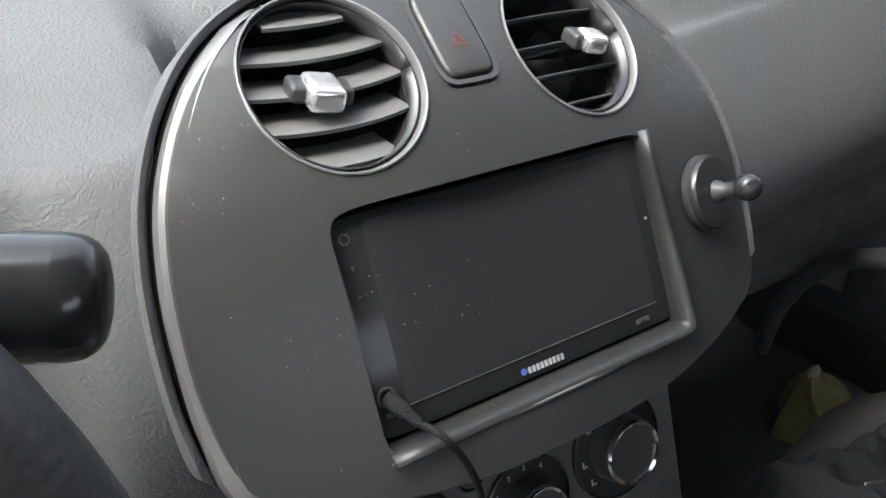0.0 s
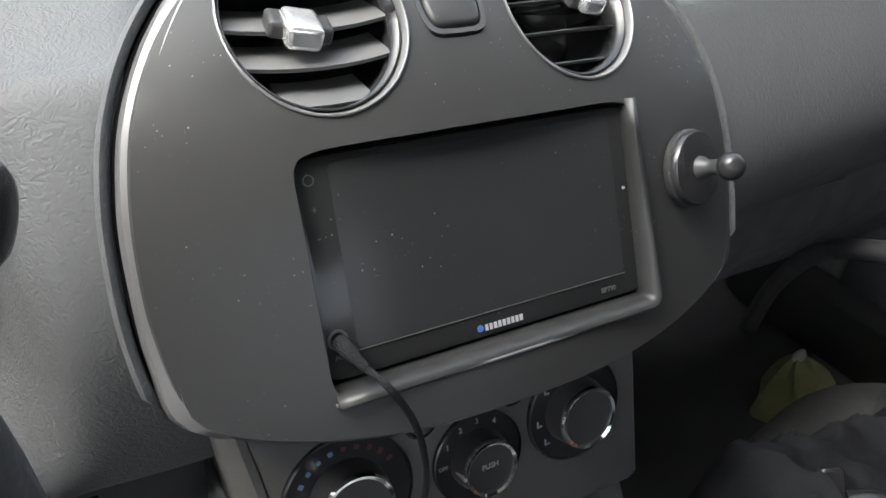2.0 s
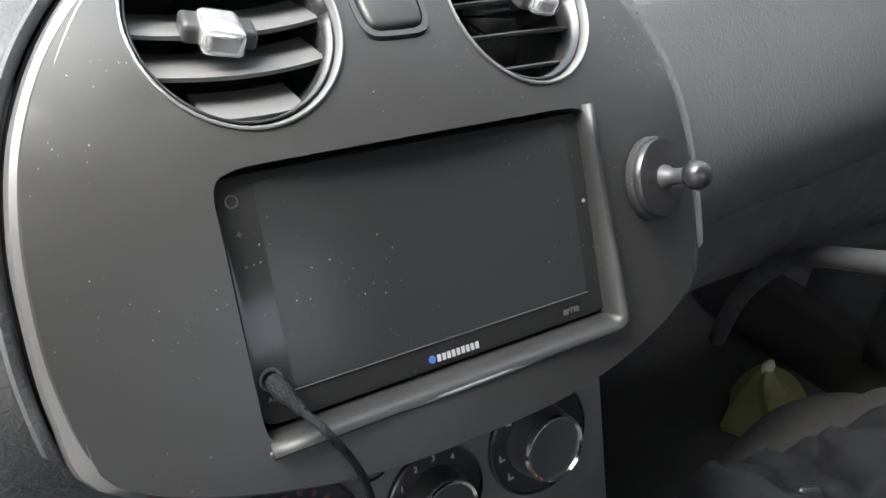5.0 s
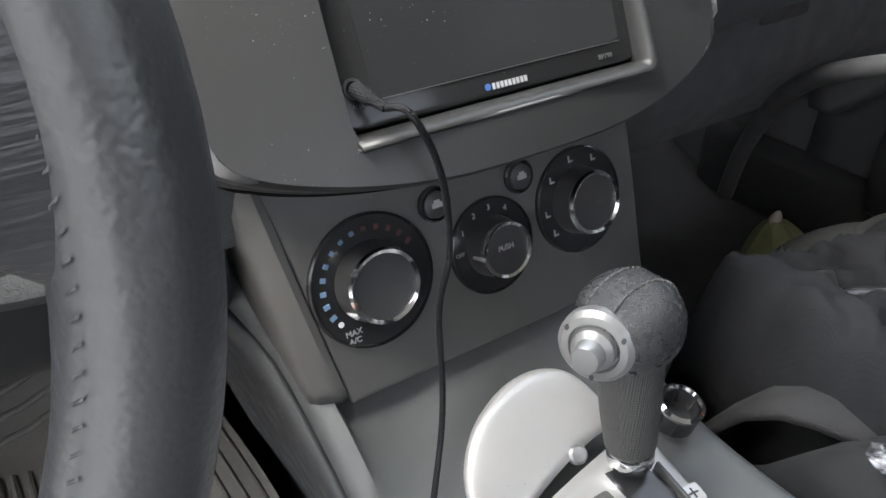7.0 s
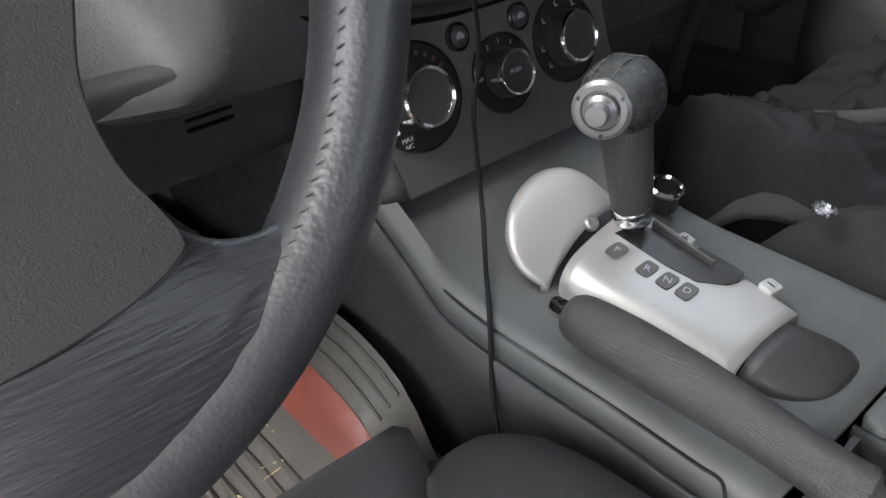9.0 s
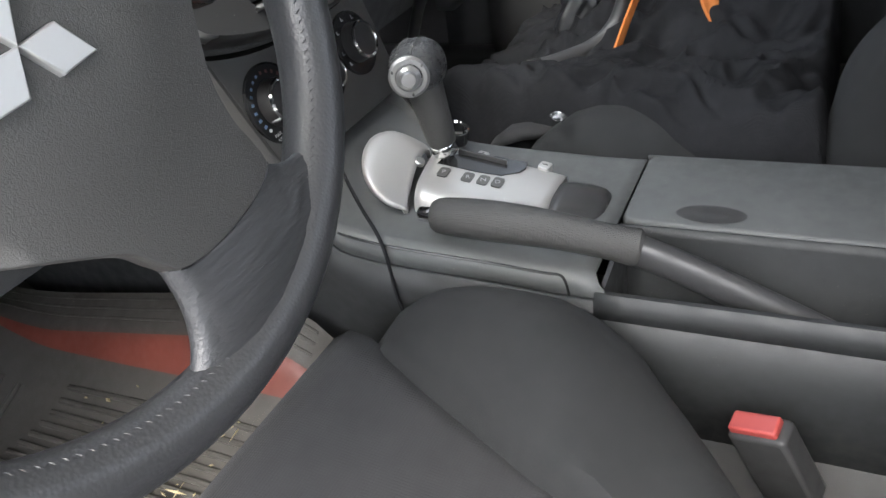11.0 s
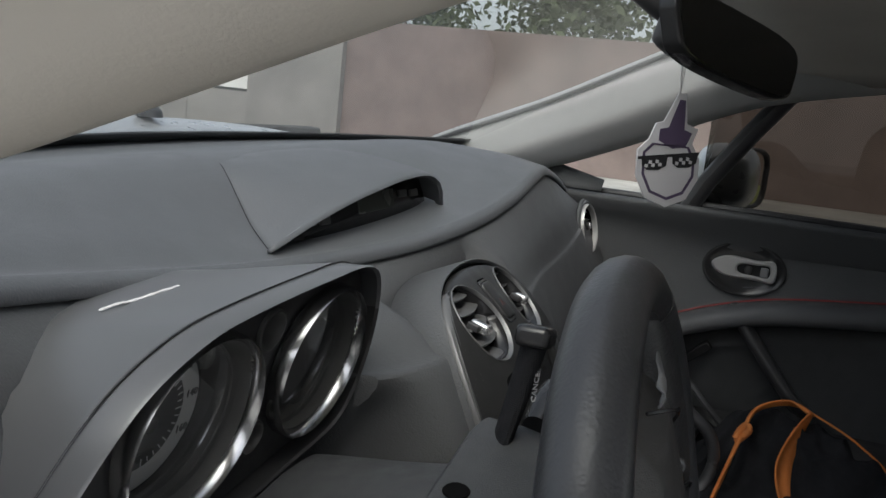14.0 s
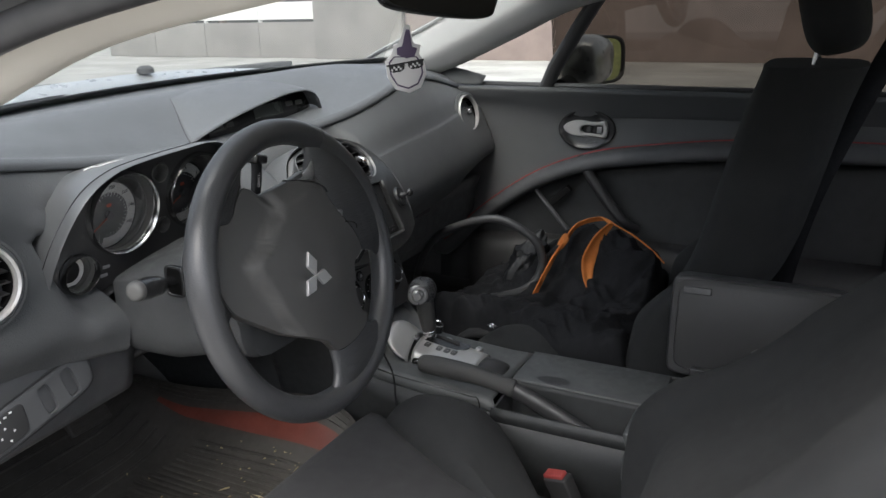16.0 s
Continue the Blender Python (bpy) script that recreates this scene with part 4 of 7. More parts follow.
slab("brand_mark", ring_outline(0.0017, None, 16, -0.0127, -0.0414), FM, -0.0115, -0.0110, M["blue"], unit)
for k in range(9):
    box("brand_bar", FM @ pose(-0.0093 + 0.0025 * k, -0.0416, -0.0111), (0.0016, 0.0030, 0.0006), M["print_grey"], unit, bevel=0)
letters("BP790", FM @ pose(0.0663, -0.0410, -0.0113), 0.0038, M["panel"], unit)
for k, (ch, v) in enumerate((("+", 0.0300), ("-", 0.0180))):
    letters(ch, FM @ pose(-0.0835, v, -0.0113), 0.005, M["black"], unit)
hollow("home_mark", ring_outline(0.0026, None, 16, -0.0838, 0.043), ring_outline(0.0020, None, 16, -0.0838, 0.043), FM, -0.0115, -0.0111, M["black"], unit, smooth=False)
hollow("aux_socket", ring_outline(0.0048, None, 20, -0.0836, -0.0275), ring_outline(0.0036, None, 20, -0.0836, -0.0275), FM, -0.0115, -0.0105, M["black"], unit)
letters("AUX", FM @ pose(-0.083, -0.0355, -0.0113), 0.0030, M["panel"], unit)
slab("mic_hole", ring_outline(0.0009, None, 10, 0.0835, 0.01), FM, -0.0115, -0.011, M["print_grey"], unit)
# sloping surround of the screen: four walls
W2, H1, H0 = 0.0915, 0.0553, -0.0537
corner = [(W2 - 0.006 + 0.006 * math.sin(a), H0 + 0.006 - 0.006 * math.cos(a)) for a in np.linspace(0, math.pi / 2, 7)]
outer_ = [(-W2 + (2 * W2 - 0.006) * k / 9, H0) for k in range(9)] + corner + [(W2, H0 + 0.006 + (H1 - H0 - 0.006) * k / 6) for k in range(1, 7)]
inner_ = [(max(-0.0900, min(0.0857 + 0.0022 * (v - H0) / (H1 - H0), u - 0.0055 * (1 if v > H0 + 0.003 else 0))), max(v, -0.0475)) for u, v in outer_]
rows = [[fas(u, v, 0.0008 - 0.0045 * max(0.0, (v - H0) / (H1 - H0))) for u, v in outer_], [fas(u, v, -0.003) for u, v in [((a[0] + b[0]) / 2, (a[1] + b[1]) / 2) for a, b in zip(outer_, inner_)]], [fas(u, v, -0.0130) for u, v in inner_]]
grid("screen_surround", rows, M["fascia"], fascia_root, "sloping surround of the screen", thick=0.002)
# lip painted paler to give the narrow highlight along the ledge
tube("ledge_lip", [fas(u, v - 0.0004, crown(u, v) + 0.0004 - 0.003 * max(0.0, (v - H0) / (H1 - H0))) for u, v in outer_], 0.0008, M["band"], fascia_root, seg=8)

# phone mount: flat disc with a ball
mount = thing("phone_mount", fas(0.128, 0.0, 0.0), "black magnetic phone mount disc with a ball joint", "phone mount")
mm = FM @ Matrix.Translation((0.1285, 0.0125, crown(0.1285, 0.0125))) @ pose(0, 0, 0, 0, 11)
lathe("disc_edge", [(0.0, 0.0), (0.0212, 0.0), (0.0214, 0.003), (0.020, 0.0042), (0.0, 0.0042)], mm, M["fascia"], mount, "thin grey backing disc")
disc = lathe("disc", [(0.0, 0.004), (0.0205, 0.004), (0.0205, 0.0062), (0.0195, 0.0078), (0.012, 0.0085), (0.0, 0.0085)], mm, M["gloss"], mount)
lathe("stem", [(0.0066, 0.008), (0.0060, 0.0105), (0.0042, 0.013), (0.0040, 0.018), (0.0050, 0.021)], mm, M["black"], mount, seg=18)
lathe("ball", [(0.0, 0.0185)] + [(0.0076 * math.sin(a), 0.0265 - 0.0076 * math.cos(a)) for a in np.linspace(0.35, 3.0, 14)] + [(0.0, 0.0341)], mm, M["gloss"], mount, seg=26)

# ---- climate panel ----
TP = radians(17)
CP = Vector((0, -0.002, 0.65))
CM = Matrix.Translation(CP) @ Matrix((Vector((1, 0, 0)), Vector((0, math.sin(TP), math.cos(TP))), Vector((0, -math.cos(TP), math.sin(TP))))).transposed().to_4x4()
climate = thing("climate_control", (0, 0, 0.60), "dark grey climate control panel with three rotary knobs", "control panel")
outl = [(-0.103, -0.0495), (0.110, -0.0505), (0.117, -0.046), (0.116, 0.03), (0.112, 0.085), (-0.128, 0.085), (-0.1185, 0.03)]
slab("panel", outl, CM, -0.06, 0.0, M["panel"], climate, edge=0.003)
rows = []
for k in range(17):
    f_ = k / 16
    ui, uo, v = -0.1035 - 0.0240 * f_ ** 0.9, -0.121 - 0.020 * f_, -0.0485 + 0.1335 * f_
    dip = 0.006 * max(0.0, 1 - f_ / 0.05) ** 2
    rows.append([CM @ Vector((a, v + 0.0, o - dip)) for a, o in ((ui + 0.001, -0.001), (ui, 0.0005), (ui - 0.004, 0.0012), ((ui + uo) / 2, -0.001), (uo + 0.003, -0.005), (uo, -0.010), (uo - 0.001, -0.05))])
grid("panel_flank", rows, M["panel"], climate, "slanting side strip of the panel", thick=0.002)


def knob(u, v, r_dial, r_knob, tall, label):
    km = CM @ pose(u, v, 0)
    k = lathe("knob", [(r_knob * 1.13, 0.001), (r_knob * 1.10, 0.006), (r_knob * 1.03, tall * 0.8), (r_knob * 0.98, tall), (r_knob * 0.93, tall - 0.001), (r_knob * 0.90, tall + 0.0004), (0.0, tall - 0.0004)], km, M["black"], climate, label, seg=48)
    lathe("dial_plate", [(0.0, 0.0), (r_dial, 0.0), (r_dial, 0.0025), (r_dial * 0.97, 0.0032), (r_dial * 0.955, 0.0015), (0.0, 0.0015)], km, M["gloss"], k, "gloss black dial plate", seg=56)
    lathe("chrome_ring", [(r_knob * 1.0, tall - 0.002), (r_knob * 1.05, tall + 0.0005), (r_knob * 1.0, tall + 0.0026), (r_knob * 0.90, tall + 0.0018), (r_knob * 0.87, tall - 0.0005)], km, M["chrome"], k, "chrome ring", seg=48)
    return k, km


k1, m1 = knob(-0.0780, 0.0140, 0.0365, 0.0195, 0.0145, "black temperature knob with chrome ring and blue-red scale")
k2, m2 = knob(-0.0005, 0.0085, 0.0285, 0.0158, 0.0145, "black fan speed knob with chrome ring")
k3, m3 = knob(0.0668, 0.0165, 0.0330, 0.0185, 0.0145, "black air direction knob with chrome ring")
for n in range(13):
    a = radians(205 - 14.5 * n)
    d = 0.0030 + 0.0022 * abs(n - 6) / 6
    box("scale_bar", m1 @ pose(0.0285 * math.cos(a), 0.0285 * math.sin(a), 0.0017, 0, 0, math.degrees(a)), (d * 0.7, 0.0026, 0.0006), M["bluebar"] if n < 8 else M["redbar"], k1, bevel=0)
letters("MAX\nA/C", m1 @ pose(-0.0165, -0.0262, 0.0017, 0, 0, 0), 0.0045, M["print_grey"], k1)
slab("index_dot", ring_outline(0.0016, None, 12, -0.0225, -0.017), m1, 0.0015, 0.002, M["white"], k1)
box("pointer", m1 @ pose(-0.0172, -0.0108, 0.009, 0, 0, 32), (0.004, 0.0022, 0.010), M["print_grey"], k1, bevel=0.0005)
for ch, a in (("OFF", 178), ("1", 146), ("2", 116), ("3", 88), ("4", 58)):
    letters(ch, m2 @ pose(0.0225 * math.cos(radians(a)), 0.0225 * math.sin(radians(a)), 0.0017), 0.0048 if len(ch) == 1 else 0.0034, M["print_grey"], k2)
letters("PUSH", m2 @ pose(0, 0.0012, 0.0145), 0.0045, M["print_grey"], k2)
box("pointer", m2 @ pose(-0.0162, -0.001, 0.009, 0, 0, 0), (0.0022, 0.0022, 0.014), M["print_grey"], k2, bevel=0.0005)
for n, a in enumerate((215, 185, 140, 100, 60)):
    c = (0.0265 * math.cos(radians(a)), 0.0265 * math.sin(radians(a)))
    box("airflow_mark", m3 @ pose(c[0], c[1], 0.0018), (0.0010, 0.0040, 0.0005), M["print_grey"], k3, bevel=0)
    box("airflow_mark", m3 @ pose(c[0] + 0.0016, c[1] - 0.0014, 0.0018), (0.0026, 0.0010, 0.0005), M["print_grey"], k3, bevel=0)
for u, lab in ((-0.0335, "round black recirculation button"), (0.0245, "round black rear demister button")):
    bm2 = CM @ pose(u, 0.0425, 0)
    b = lathe("panel_button", [(0.0, 0.0), (0.0100, 0.0), (0.0100, 0.002), (0.0088, 0.0026), (0.0080, 0.001), (0.0, 0.001)], bm2, M["gloss"], climate, lab, seg=28)
    lathe("cap", [(0.0076, 0.0005), (0.0074, 0.0032), (0.006, 0.0042), (0.0, 0.0038)], bm2, M["black"], b, seg=28)
    box("symbol", bm2 @ pose(0, 0, 0.0042), (0.0065, 0.0028, 0.0005), M["print_grey"], b, bevel=0)
    box("symbol", bm2 @ pose(0.0, 0.002, 0.0042), (0.0036, 0.0018, 0.0005), M["print_grey"], b, bevel=0)

# ---- centre console ----
console = thing("centre_console", (0, -0.25, 0.33), "grey plastic centre console between the seats, scuffed", "console")
con_l = spline([-0.62, -0.50, -0.30, -0.20, -0.10, -0.02, 0.05], [-0.105, -0.105, -0.098, -0.100, -0.110, -0.1115, -0.115])
con_r = spline([-0.62, -0.50, -0.30, -0.20, -0.10, -0.02, 0.05], [0.105, 0.107, 0.105, 0.098, 0.088, 0.098, 0.112])
con_z = spline([-0.62, -0.50, -0.285, -0.20, -0.10, -0.05, -0.02, 0.05], [0.532, 0.533, 0.533, 0.539, 0.552, 0.563, 0.583, 0.612])
rows = []
for y in list(np.linspace(-0.285, 0.15, 36)):
    l, r, z = con_l(y), con_r(y), min(con_z(y), 0.60)
    up = max(0.0, y + 0.062)
    zs = con_z(min(y, -0.062)) + 0.92 * up - 1.0 * up * up
    l, r = l - 0.05 * up, r + 0.06 * up
    fl = 0.9 * max(0.0, y - 0.02) ** 1.4
    row = [(max(l + 0.012, -0.096), y, 0.33), (max(l + 0.008, -0.099), y, 0.42), (l - 0.006 - 0.5 * fl, y, zs - 0.060), (l - 0.009 - fl, y, zs - 0.018), (l - 0.004 - fl, y, zs - 0.005), (l + 0.003 - fl, y, zs), (l + 0.009, y, min(z, zs)), (l * 0.5, y, z + 0.001), (0, y, z + 0.0015), (r * 0.5, y, z + 0.001), (r - 0.009, y, min(z, zs)), (r - 0.003, y, zs), (r + 0.004, y, zs - 0.005), (r + 0.009, y, zs - 0.018), (r + 0.014, y, zs - 0.055), (r + 0.02, y, 0.44), (r + 0.02, y, 0.33)]
    rows.append(row)
rows[0] = [(p[0], p[1] - 0.8 * max(0.0, 0.533 - max(p[2], 0.50)), p[2]) for p in rows[0]]
grid("front_body", [r[3:14] for r in rows], M["console"], console, thick=0.004, angle=60)
# flanks darker than the top: their shade is in the colour
grid("side_panel", [r[:4] for r in rows], M["console_shade"], console, "console flank painted darker for its shade", thick=0.004, angle=60)
grid("side_panel", [r[13:] for r in rows], M["console_shade"], console, "console flank painted darker for its shade", thick=0.004, angle=60)
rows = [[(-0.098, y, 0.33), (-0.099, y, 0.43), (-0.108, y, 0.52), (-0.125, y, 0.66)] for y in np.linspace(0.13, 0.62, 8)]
grid("tunnel_side", rows, M["console_shade"], console, "carpeted side of the tunnel, painted dark for its shade", thick=0.004)
for side_f, sg in ((con_l, -1),):
    seam_y = list(np.linspace(-0.045, -0.258, 20))
    line = [(side_f(y) - 0.0035, y, con_z(y) - 0.0035) for y in seam_y] + [(side_f(-0.264) - 0.0075, -0.264, con_z(-0.264) - 0.010), (side_f(-0.268) - 0.0105, -0.268, 0.50), (side_f(-0.27) - 0.0075, -0.27, 0.47)]
    tube("seam", smooth_path(line, 3), 0.0012, M["gloss"], console, seg=6)
slab("tray_front", [(-0.097, 0.44), (-0.022, 0.44), (-0.022, 0.529), (-0.097, 0.520)], facing((0, -0.289, 0), (0, -1, 0)), 0.0, 0.004, M["black"], console, smooth=False)
# rear half: armrest deck on the passenger's side, hand-brake tray on the driver's side
deck_out = [(-0.020, -0.545), (0.102, -0.545), (0.106, -0.535), (0.1065, -0.30), (0.104, -0.291), (0.096, -0.287), (-0.008, -0.287), (-0.015, -0.291), (-0.018, -0.30)]
slab("deck_lid", deck_out, pose(0, 0, 0), 0.44, 0.5365, M["console"], console, "flat grey deck panel", edge=0.004)
lathe("finger_recess", [(0.0, 0.0015), (0.018, 0.001), (0.021, 0.0006), (0.022, 0.0012), (0.0, 0.0012)], pose(0.002, -0.360, 0.5358) @ Matrix.Diagonal((0.66, 1.32, 1, 1)), M["black"], console, "dark oval finger recess")
rows = []
for y in np.linspace(-0.545, -0.287, 12):
    rows.append([(-0.092, y, 0.33), (-0.102, y, 0.44), (-0.113, y, 0.500), (-0.1115, y, 0.516), (-0.107, y, 0.521), (-0.101, y, 0.520), (-0.0975, y, 0.514), (-0.096, y, 0.455), (-0.090, y, 0.448), (-0.030, y, 0.446), (-0.024, y, 0.455), (-0.0232, y, 0.525), (-0.0215, y, 0.5335)])
# tray in the shade colour, for the dark inside the pocket
grid("brake_tray", [r[2:] for r in rows], M["console_shade"], console, thick=0.003)
grid("side_panel", [r[:3] for r in rows], M["console_shade"], console, "console flank painted darker for its shade", thick=0.003)
box("tray_end", pose(-0.0665, -0.530, 0.487), (0.092, 0.040, 0.090), M["console"], console, bevel=0.006)
rows = [[(0.108, y, 0.535), (0.118, y, 0.52), (0.124, y, 0.45), (0.126, y, 0.33)] for y in np.linspace(-0.6, -0.285, 5)]
grid("side_panel", rows, M["console"], console, thick=0.003)
box("rear_bin", pose(0.0, -0.70, 0.43), (0.21, 0.30, 0.2), M["black"], console, bevel=0.008)
# raised armrest lid
lid = thing("armrest_lid", (0.10, -0.67, 0.55), "dark plastic armrest lid standing open above the console bin", "armrest lid")
lm = facing((0.098, -0.672, 0.640), (-1, 0.0, 0.12))
slab("lid_shell", ring_outline(0.138, 0.088, 48, power=14), lm, -0.03, 0.006, M["black"], lid, edge=0.006)
hollow("inner_rim", ring_outline(0.134, 0.084, 40, power=9), ring_outline(0.126, 0.076, 40, power=9), lm, 0.005, 0.011, M["black"], lid)
box("latch_slot", lm @ pose(-0.095, 0.064, 0.010), (0.045, 0.012, 0.006), M["slat"], lid, bevel=0.002)
for n, (u, w) in enumerate(((-0.07, 0.05), (0.0, 0.04))):
    box("hinge", lm @ pose(u, -0.076, 0.012), (w, 0.014, 0.014), M["black"], lid, bevel=0.003)
slab("moulded_boss", ring_outline(0.024, 0.016, 24), lm @ pose(0.02, -0.035, 0.004), 0.0, 0.008, M["panel"], lid, edge=0.002)

# ---- gear selector ----
sel = thing("gear_selector", (0.0, -0.15, 0.55), "automatic gear selector with a silver gate plate", "gear selector")
plz = lambda y: 0.5665 + 0.16 * (y + 0.113)
pl_l = spline([-0.235, -0.225, -0.17, -0.113, -0.09], [-0.040, -0.043, -0.050, -0.058, -0.058])
pl_r = spline([-0.235, -0.225, -0.17, -0.113, -0.09], [0.026, 0.030, 0.034, 0.038, 0.038])
rows = []
for y in np.linspace(-0.226, -0.0935, 16):
    l, r, z = pl_l(y), pl_r(y), plz(y)
    rows.append([(l - 0.002, y, z - 0.022), (l - 0.001, y, z - 0.012), (l + 0.003, y, z - 0.0045), (l + 0.012, y, z + 0.001), (l + 0.03, y, z + 0.0035), ((l + r) / 2 + 0.01, y, z + 0.004), (r - 0.008, y, z + 0.0025), (r - 0.001, y, z), (r, y, z - 0.012)])
skew = lambda p: Vector((p[0], p[1] - 0.015 * (0.03 - p[0]) / 0.09 * (p[1] + 0.226) / 0.1325, p[2]))
gate = grid("gate_plate", [[skew(q) for q in smooth_path(r, 3)] for r in rows], M["silver"], sel, "silver painted gate plate", thick=0.003)
# upturned front shield of the plate
rim_s = smooth_path([(-0.066, -0.104, 0), (-0.0745, -0.090, 0), (-0.071, -0.073, 0), (-0.055, -0.057, 0), (-0.031, -0.047, 0), (-0.008, -0.0445, 0), (0.012, -0.050, 0), (0.023, -0.062, 0), (0.030, -0.084, 0)], 5)
rows = []
for k in range(13):
    f_ = k / 12
    row = []
    for j, q in enumerate(rim_s):
        g = j / (len(rim_s) - 1)
        a = Vector((-0.064 + 0.094 * g, -0.1035 + 0.0195 * g, 0))
        p = a.lerp(q, math.sin(f_ * math.pi / 2))
        z = 0.5700 + 0.67 * (p.y + 0.091) + 0.007 * math.sin(math.pi * min(1, f_ * 0.5 + 0.5)) * math.sin(math.pi * g) ** 0.5 - 0.006 * f_ ** 6 - 0.016 * (1 - math.sin(math.pi * g) ** 0.35) * (1 - f_)
        row.append((p.x, p.y, z))
    rows.append(row)
grid("front_shield", rows, M["silver"], sel, "silver upturned shield", thick=0.004)
rows = []
for k in range(9):
    f_ = k / 8
    a = f_ * math.pi / 2
    y = -0.2265 - 0.044 * math.sin(a)
    w = math.cos(a) ** 0.6
    z0 = plz(-0.2265) - 0.16 * 0.042 * math.sin(a)
    row = [(-0.006 + 0.014 * math.sin(a) + x * w * (1 + 0.2 * math.sin(a)), y, con_z(y) - 0.002 + (z0 + 0.004 - con_z(y) + 0.003 * (1 - (x / 0.036) ** 2)) * max(0.02, (1 - (abs(x) / 0.0365) ** 4)) * max(0.15, math.cos(a) ** 0.5)) for x in np.linspace(-0.036, 0.036, 13)]
    rows.append(row)
grid("rear_shoe", rows, M["black"], sel, "matt black rounded end piece", thick=0.002)
for k, (ch, y, x) in enumerate((("P", -0.122, -0.0185), ("R", -0.145, -0.0165), ("N", -0.160, -0.0155), ("D", -0.1735, -0.0140))):
    wm = Matrix.Translation((x, y, plz(y) + 0.0049 + (0.0012 if ch == "P" else 0))) @ pose(0, 0, 0, 9, -3, 0)
    slab("window", ring_outline(0.0075, 0.0052, 20, power=5), wm, -0.0005, 0.0008, M["panel"], sel, "smoked position window", smooth=False)
    letters(ch, wm @ pose(0, 0, 0.0008, 0, 0, -72), 0.0078, M["print_grey"], sel)
slot = [(-0.004, -0.108), (0.018, -0.111), (0.024, -0.150), (0.030, -0.154), (0.031, -0.187), (0.022, -0.189), (0.012, -0.186), (-0.001, -0.172), (-0.004, -0.150)]
slab("gate_slot", slot, Matrix.Translation((0, -0.15, plz(-0.15) + 0.0045)) @ pose(0, 0, 0, 9.1) @ Matrix.Translation((0, 0.15, 0)), -0.004, 0.0008, M["gloss"], sel, "black gate slot", smooth=False)
box("gate_rib", Matrix.Translation((0.0215, -0.145, plz(-0.145) + 0.006)) @ pose(0, 0, 0, 9, 0, -4), (0.0025, 0.052, 0.008), M["black"], sel, bevel=0.001)
for ch, y, x in (("+", -0.1415, 0.029), ("-", -0.2035, 0.0335)):
    tm = Matrix.Translation((x, y, plz(y) + 0.0045)) @ pose(0, 0, 0, 9, 0, -8)
    slab("mark_tile", ring_outline(0.0062, 0.0058, 20, power=5), tm, -0.006, 0.001, M["silver"], sel, edge=0.001)
    box("mark", tm @ pose(0, 0, 0.0012), (0.001, 0.006, 0.0005), M["black"], sel, bevel=0)
    if ch == "+":
        box("mark", tm @ pose(0, 0, 0.0012), (0.006, 0.001, 0.0005), M["black"], sel, bevel=0)
for n, (x, y, z) in enumerate(((-0.003, -0.0905, 0.5742), (-0.030, -0.0870, 0.5625))):
    lathe("screw", [(0.0, 0.0), (0.0055, 0.0), (0.0055, 0.003), (0.004, 0.0045), (0.0, 0.004)], Matrix.Translation((x - 0.006, y - 0.001, z)) @ pose(0, 0, 0, 40, -10, 0), M["black"] if n else M["trim"], sel, seg=18)
lever_a, lever_b = Vector((0.012, -0.113, 0.566)), Vector((0.004, -0.101, 0.672))
d = (lever_b - lever_a).normalized()
tube("shaft", [lever_a - d * 0.01, lever_a + d * 0.016], 0.0065, M["gloss"], sel, seg=20)
tube("collar", [lever_a + d * 0.010, lever_a + d * 0.013, lever_a + d * 0.020, lever_a + d * 0.022], [0.0118, 0.0128, 0.0128, 0.0115], M["chrome"], sel, "chrome collar", seg=24)
tube("grip", [lever_a + d * t_ for t_ in (0.021, 0.024, 0.045, 0.07, 0.09)], [0.0125, 0.0138, 0.0155, 0.0168, 0.018], M["grip"], sel, seg=24)
hm = facing(lever_b - d * 0.005, d, (0, 1, 0))
blob("knob_head", hm, (0.050, 0.052, 0.048), M["knob"], sel, "black leather knob with stitching", power=2.25, nu=32, nv=20)
for s_ in (-0.25, 0.25):
    ring = []
    for k in range(34):
        a = math.pi * (k / 33 * 1.5 - 0.25)
        ring.append(hm @ Vector((0.0268 * math.cos(a) * 0.97, 0.022 * s_ * 1.4, 0.0250 * math.sin(a) * 0.97)))
    for k in range(0, 33, 1):
        tube("stitch", [ring[k], ring[k].lerp(ring[k + 1], 0.62)], 0.0006, M["panel"], sel, seg=5)
bt = facing(lever_b + Vector((-0.0245, -0.004, -0.006)), (-0.86, -0.42, 0.12))
lathe("button_bezel", [(0.0, -0.004), (0.0185, -0.004), (0.0185, 0.001), (0.016, 0.0035), (0.0125, 0.0038), (0.0118, 0.0015), (0.0, 0.0015)], bt, M["trim"], sel, "satin silver bezel", seg=36)
lathe("button", [(0.0108, 0.0), (0.0105, 0.006), (0.0088, 0.0075), (0.0075, 0.0085), (0.0072, 0.0145), (0.0062, 0.0158), (0.0, 0.016)], bt, M["trim"], sel, "silver release button", seg=30)
for k in range(3):
    a = 0.6 + 2.1 * k
    slab("dimple", ring_outline(0.0011, 0.0015, 10, 0.0155 * math.cos(a), 0.0155 * math.sin(a)), bt, 0.003, 0.0040, M["black"], sel)

# lighter socket on the passenger's side of the console
sock = thing("lighter_socket", (0.068, -0.095, 0.555), "black lighter socket with a chrome rim", "power socket")
km = Matrix.Translation((0.068, -0.094, 0.560)) @ pose(0, 0, 0, 14, 0, 0)
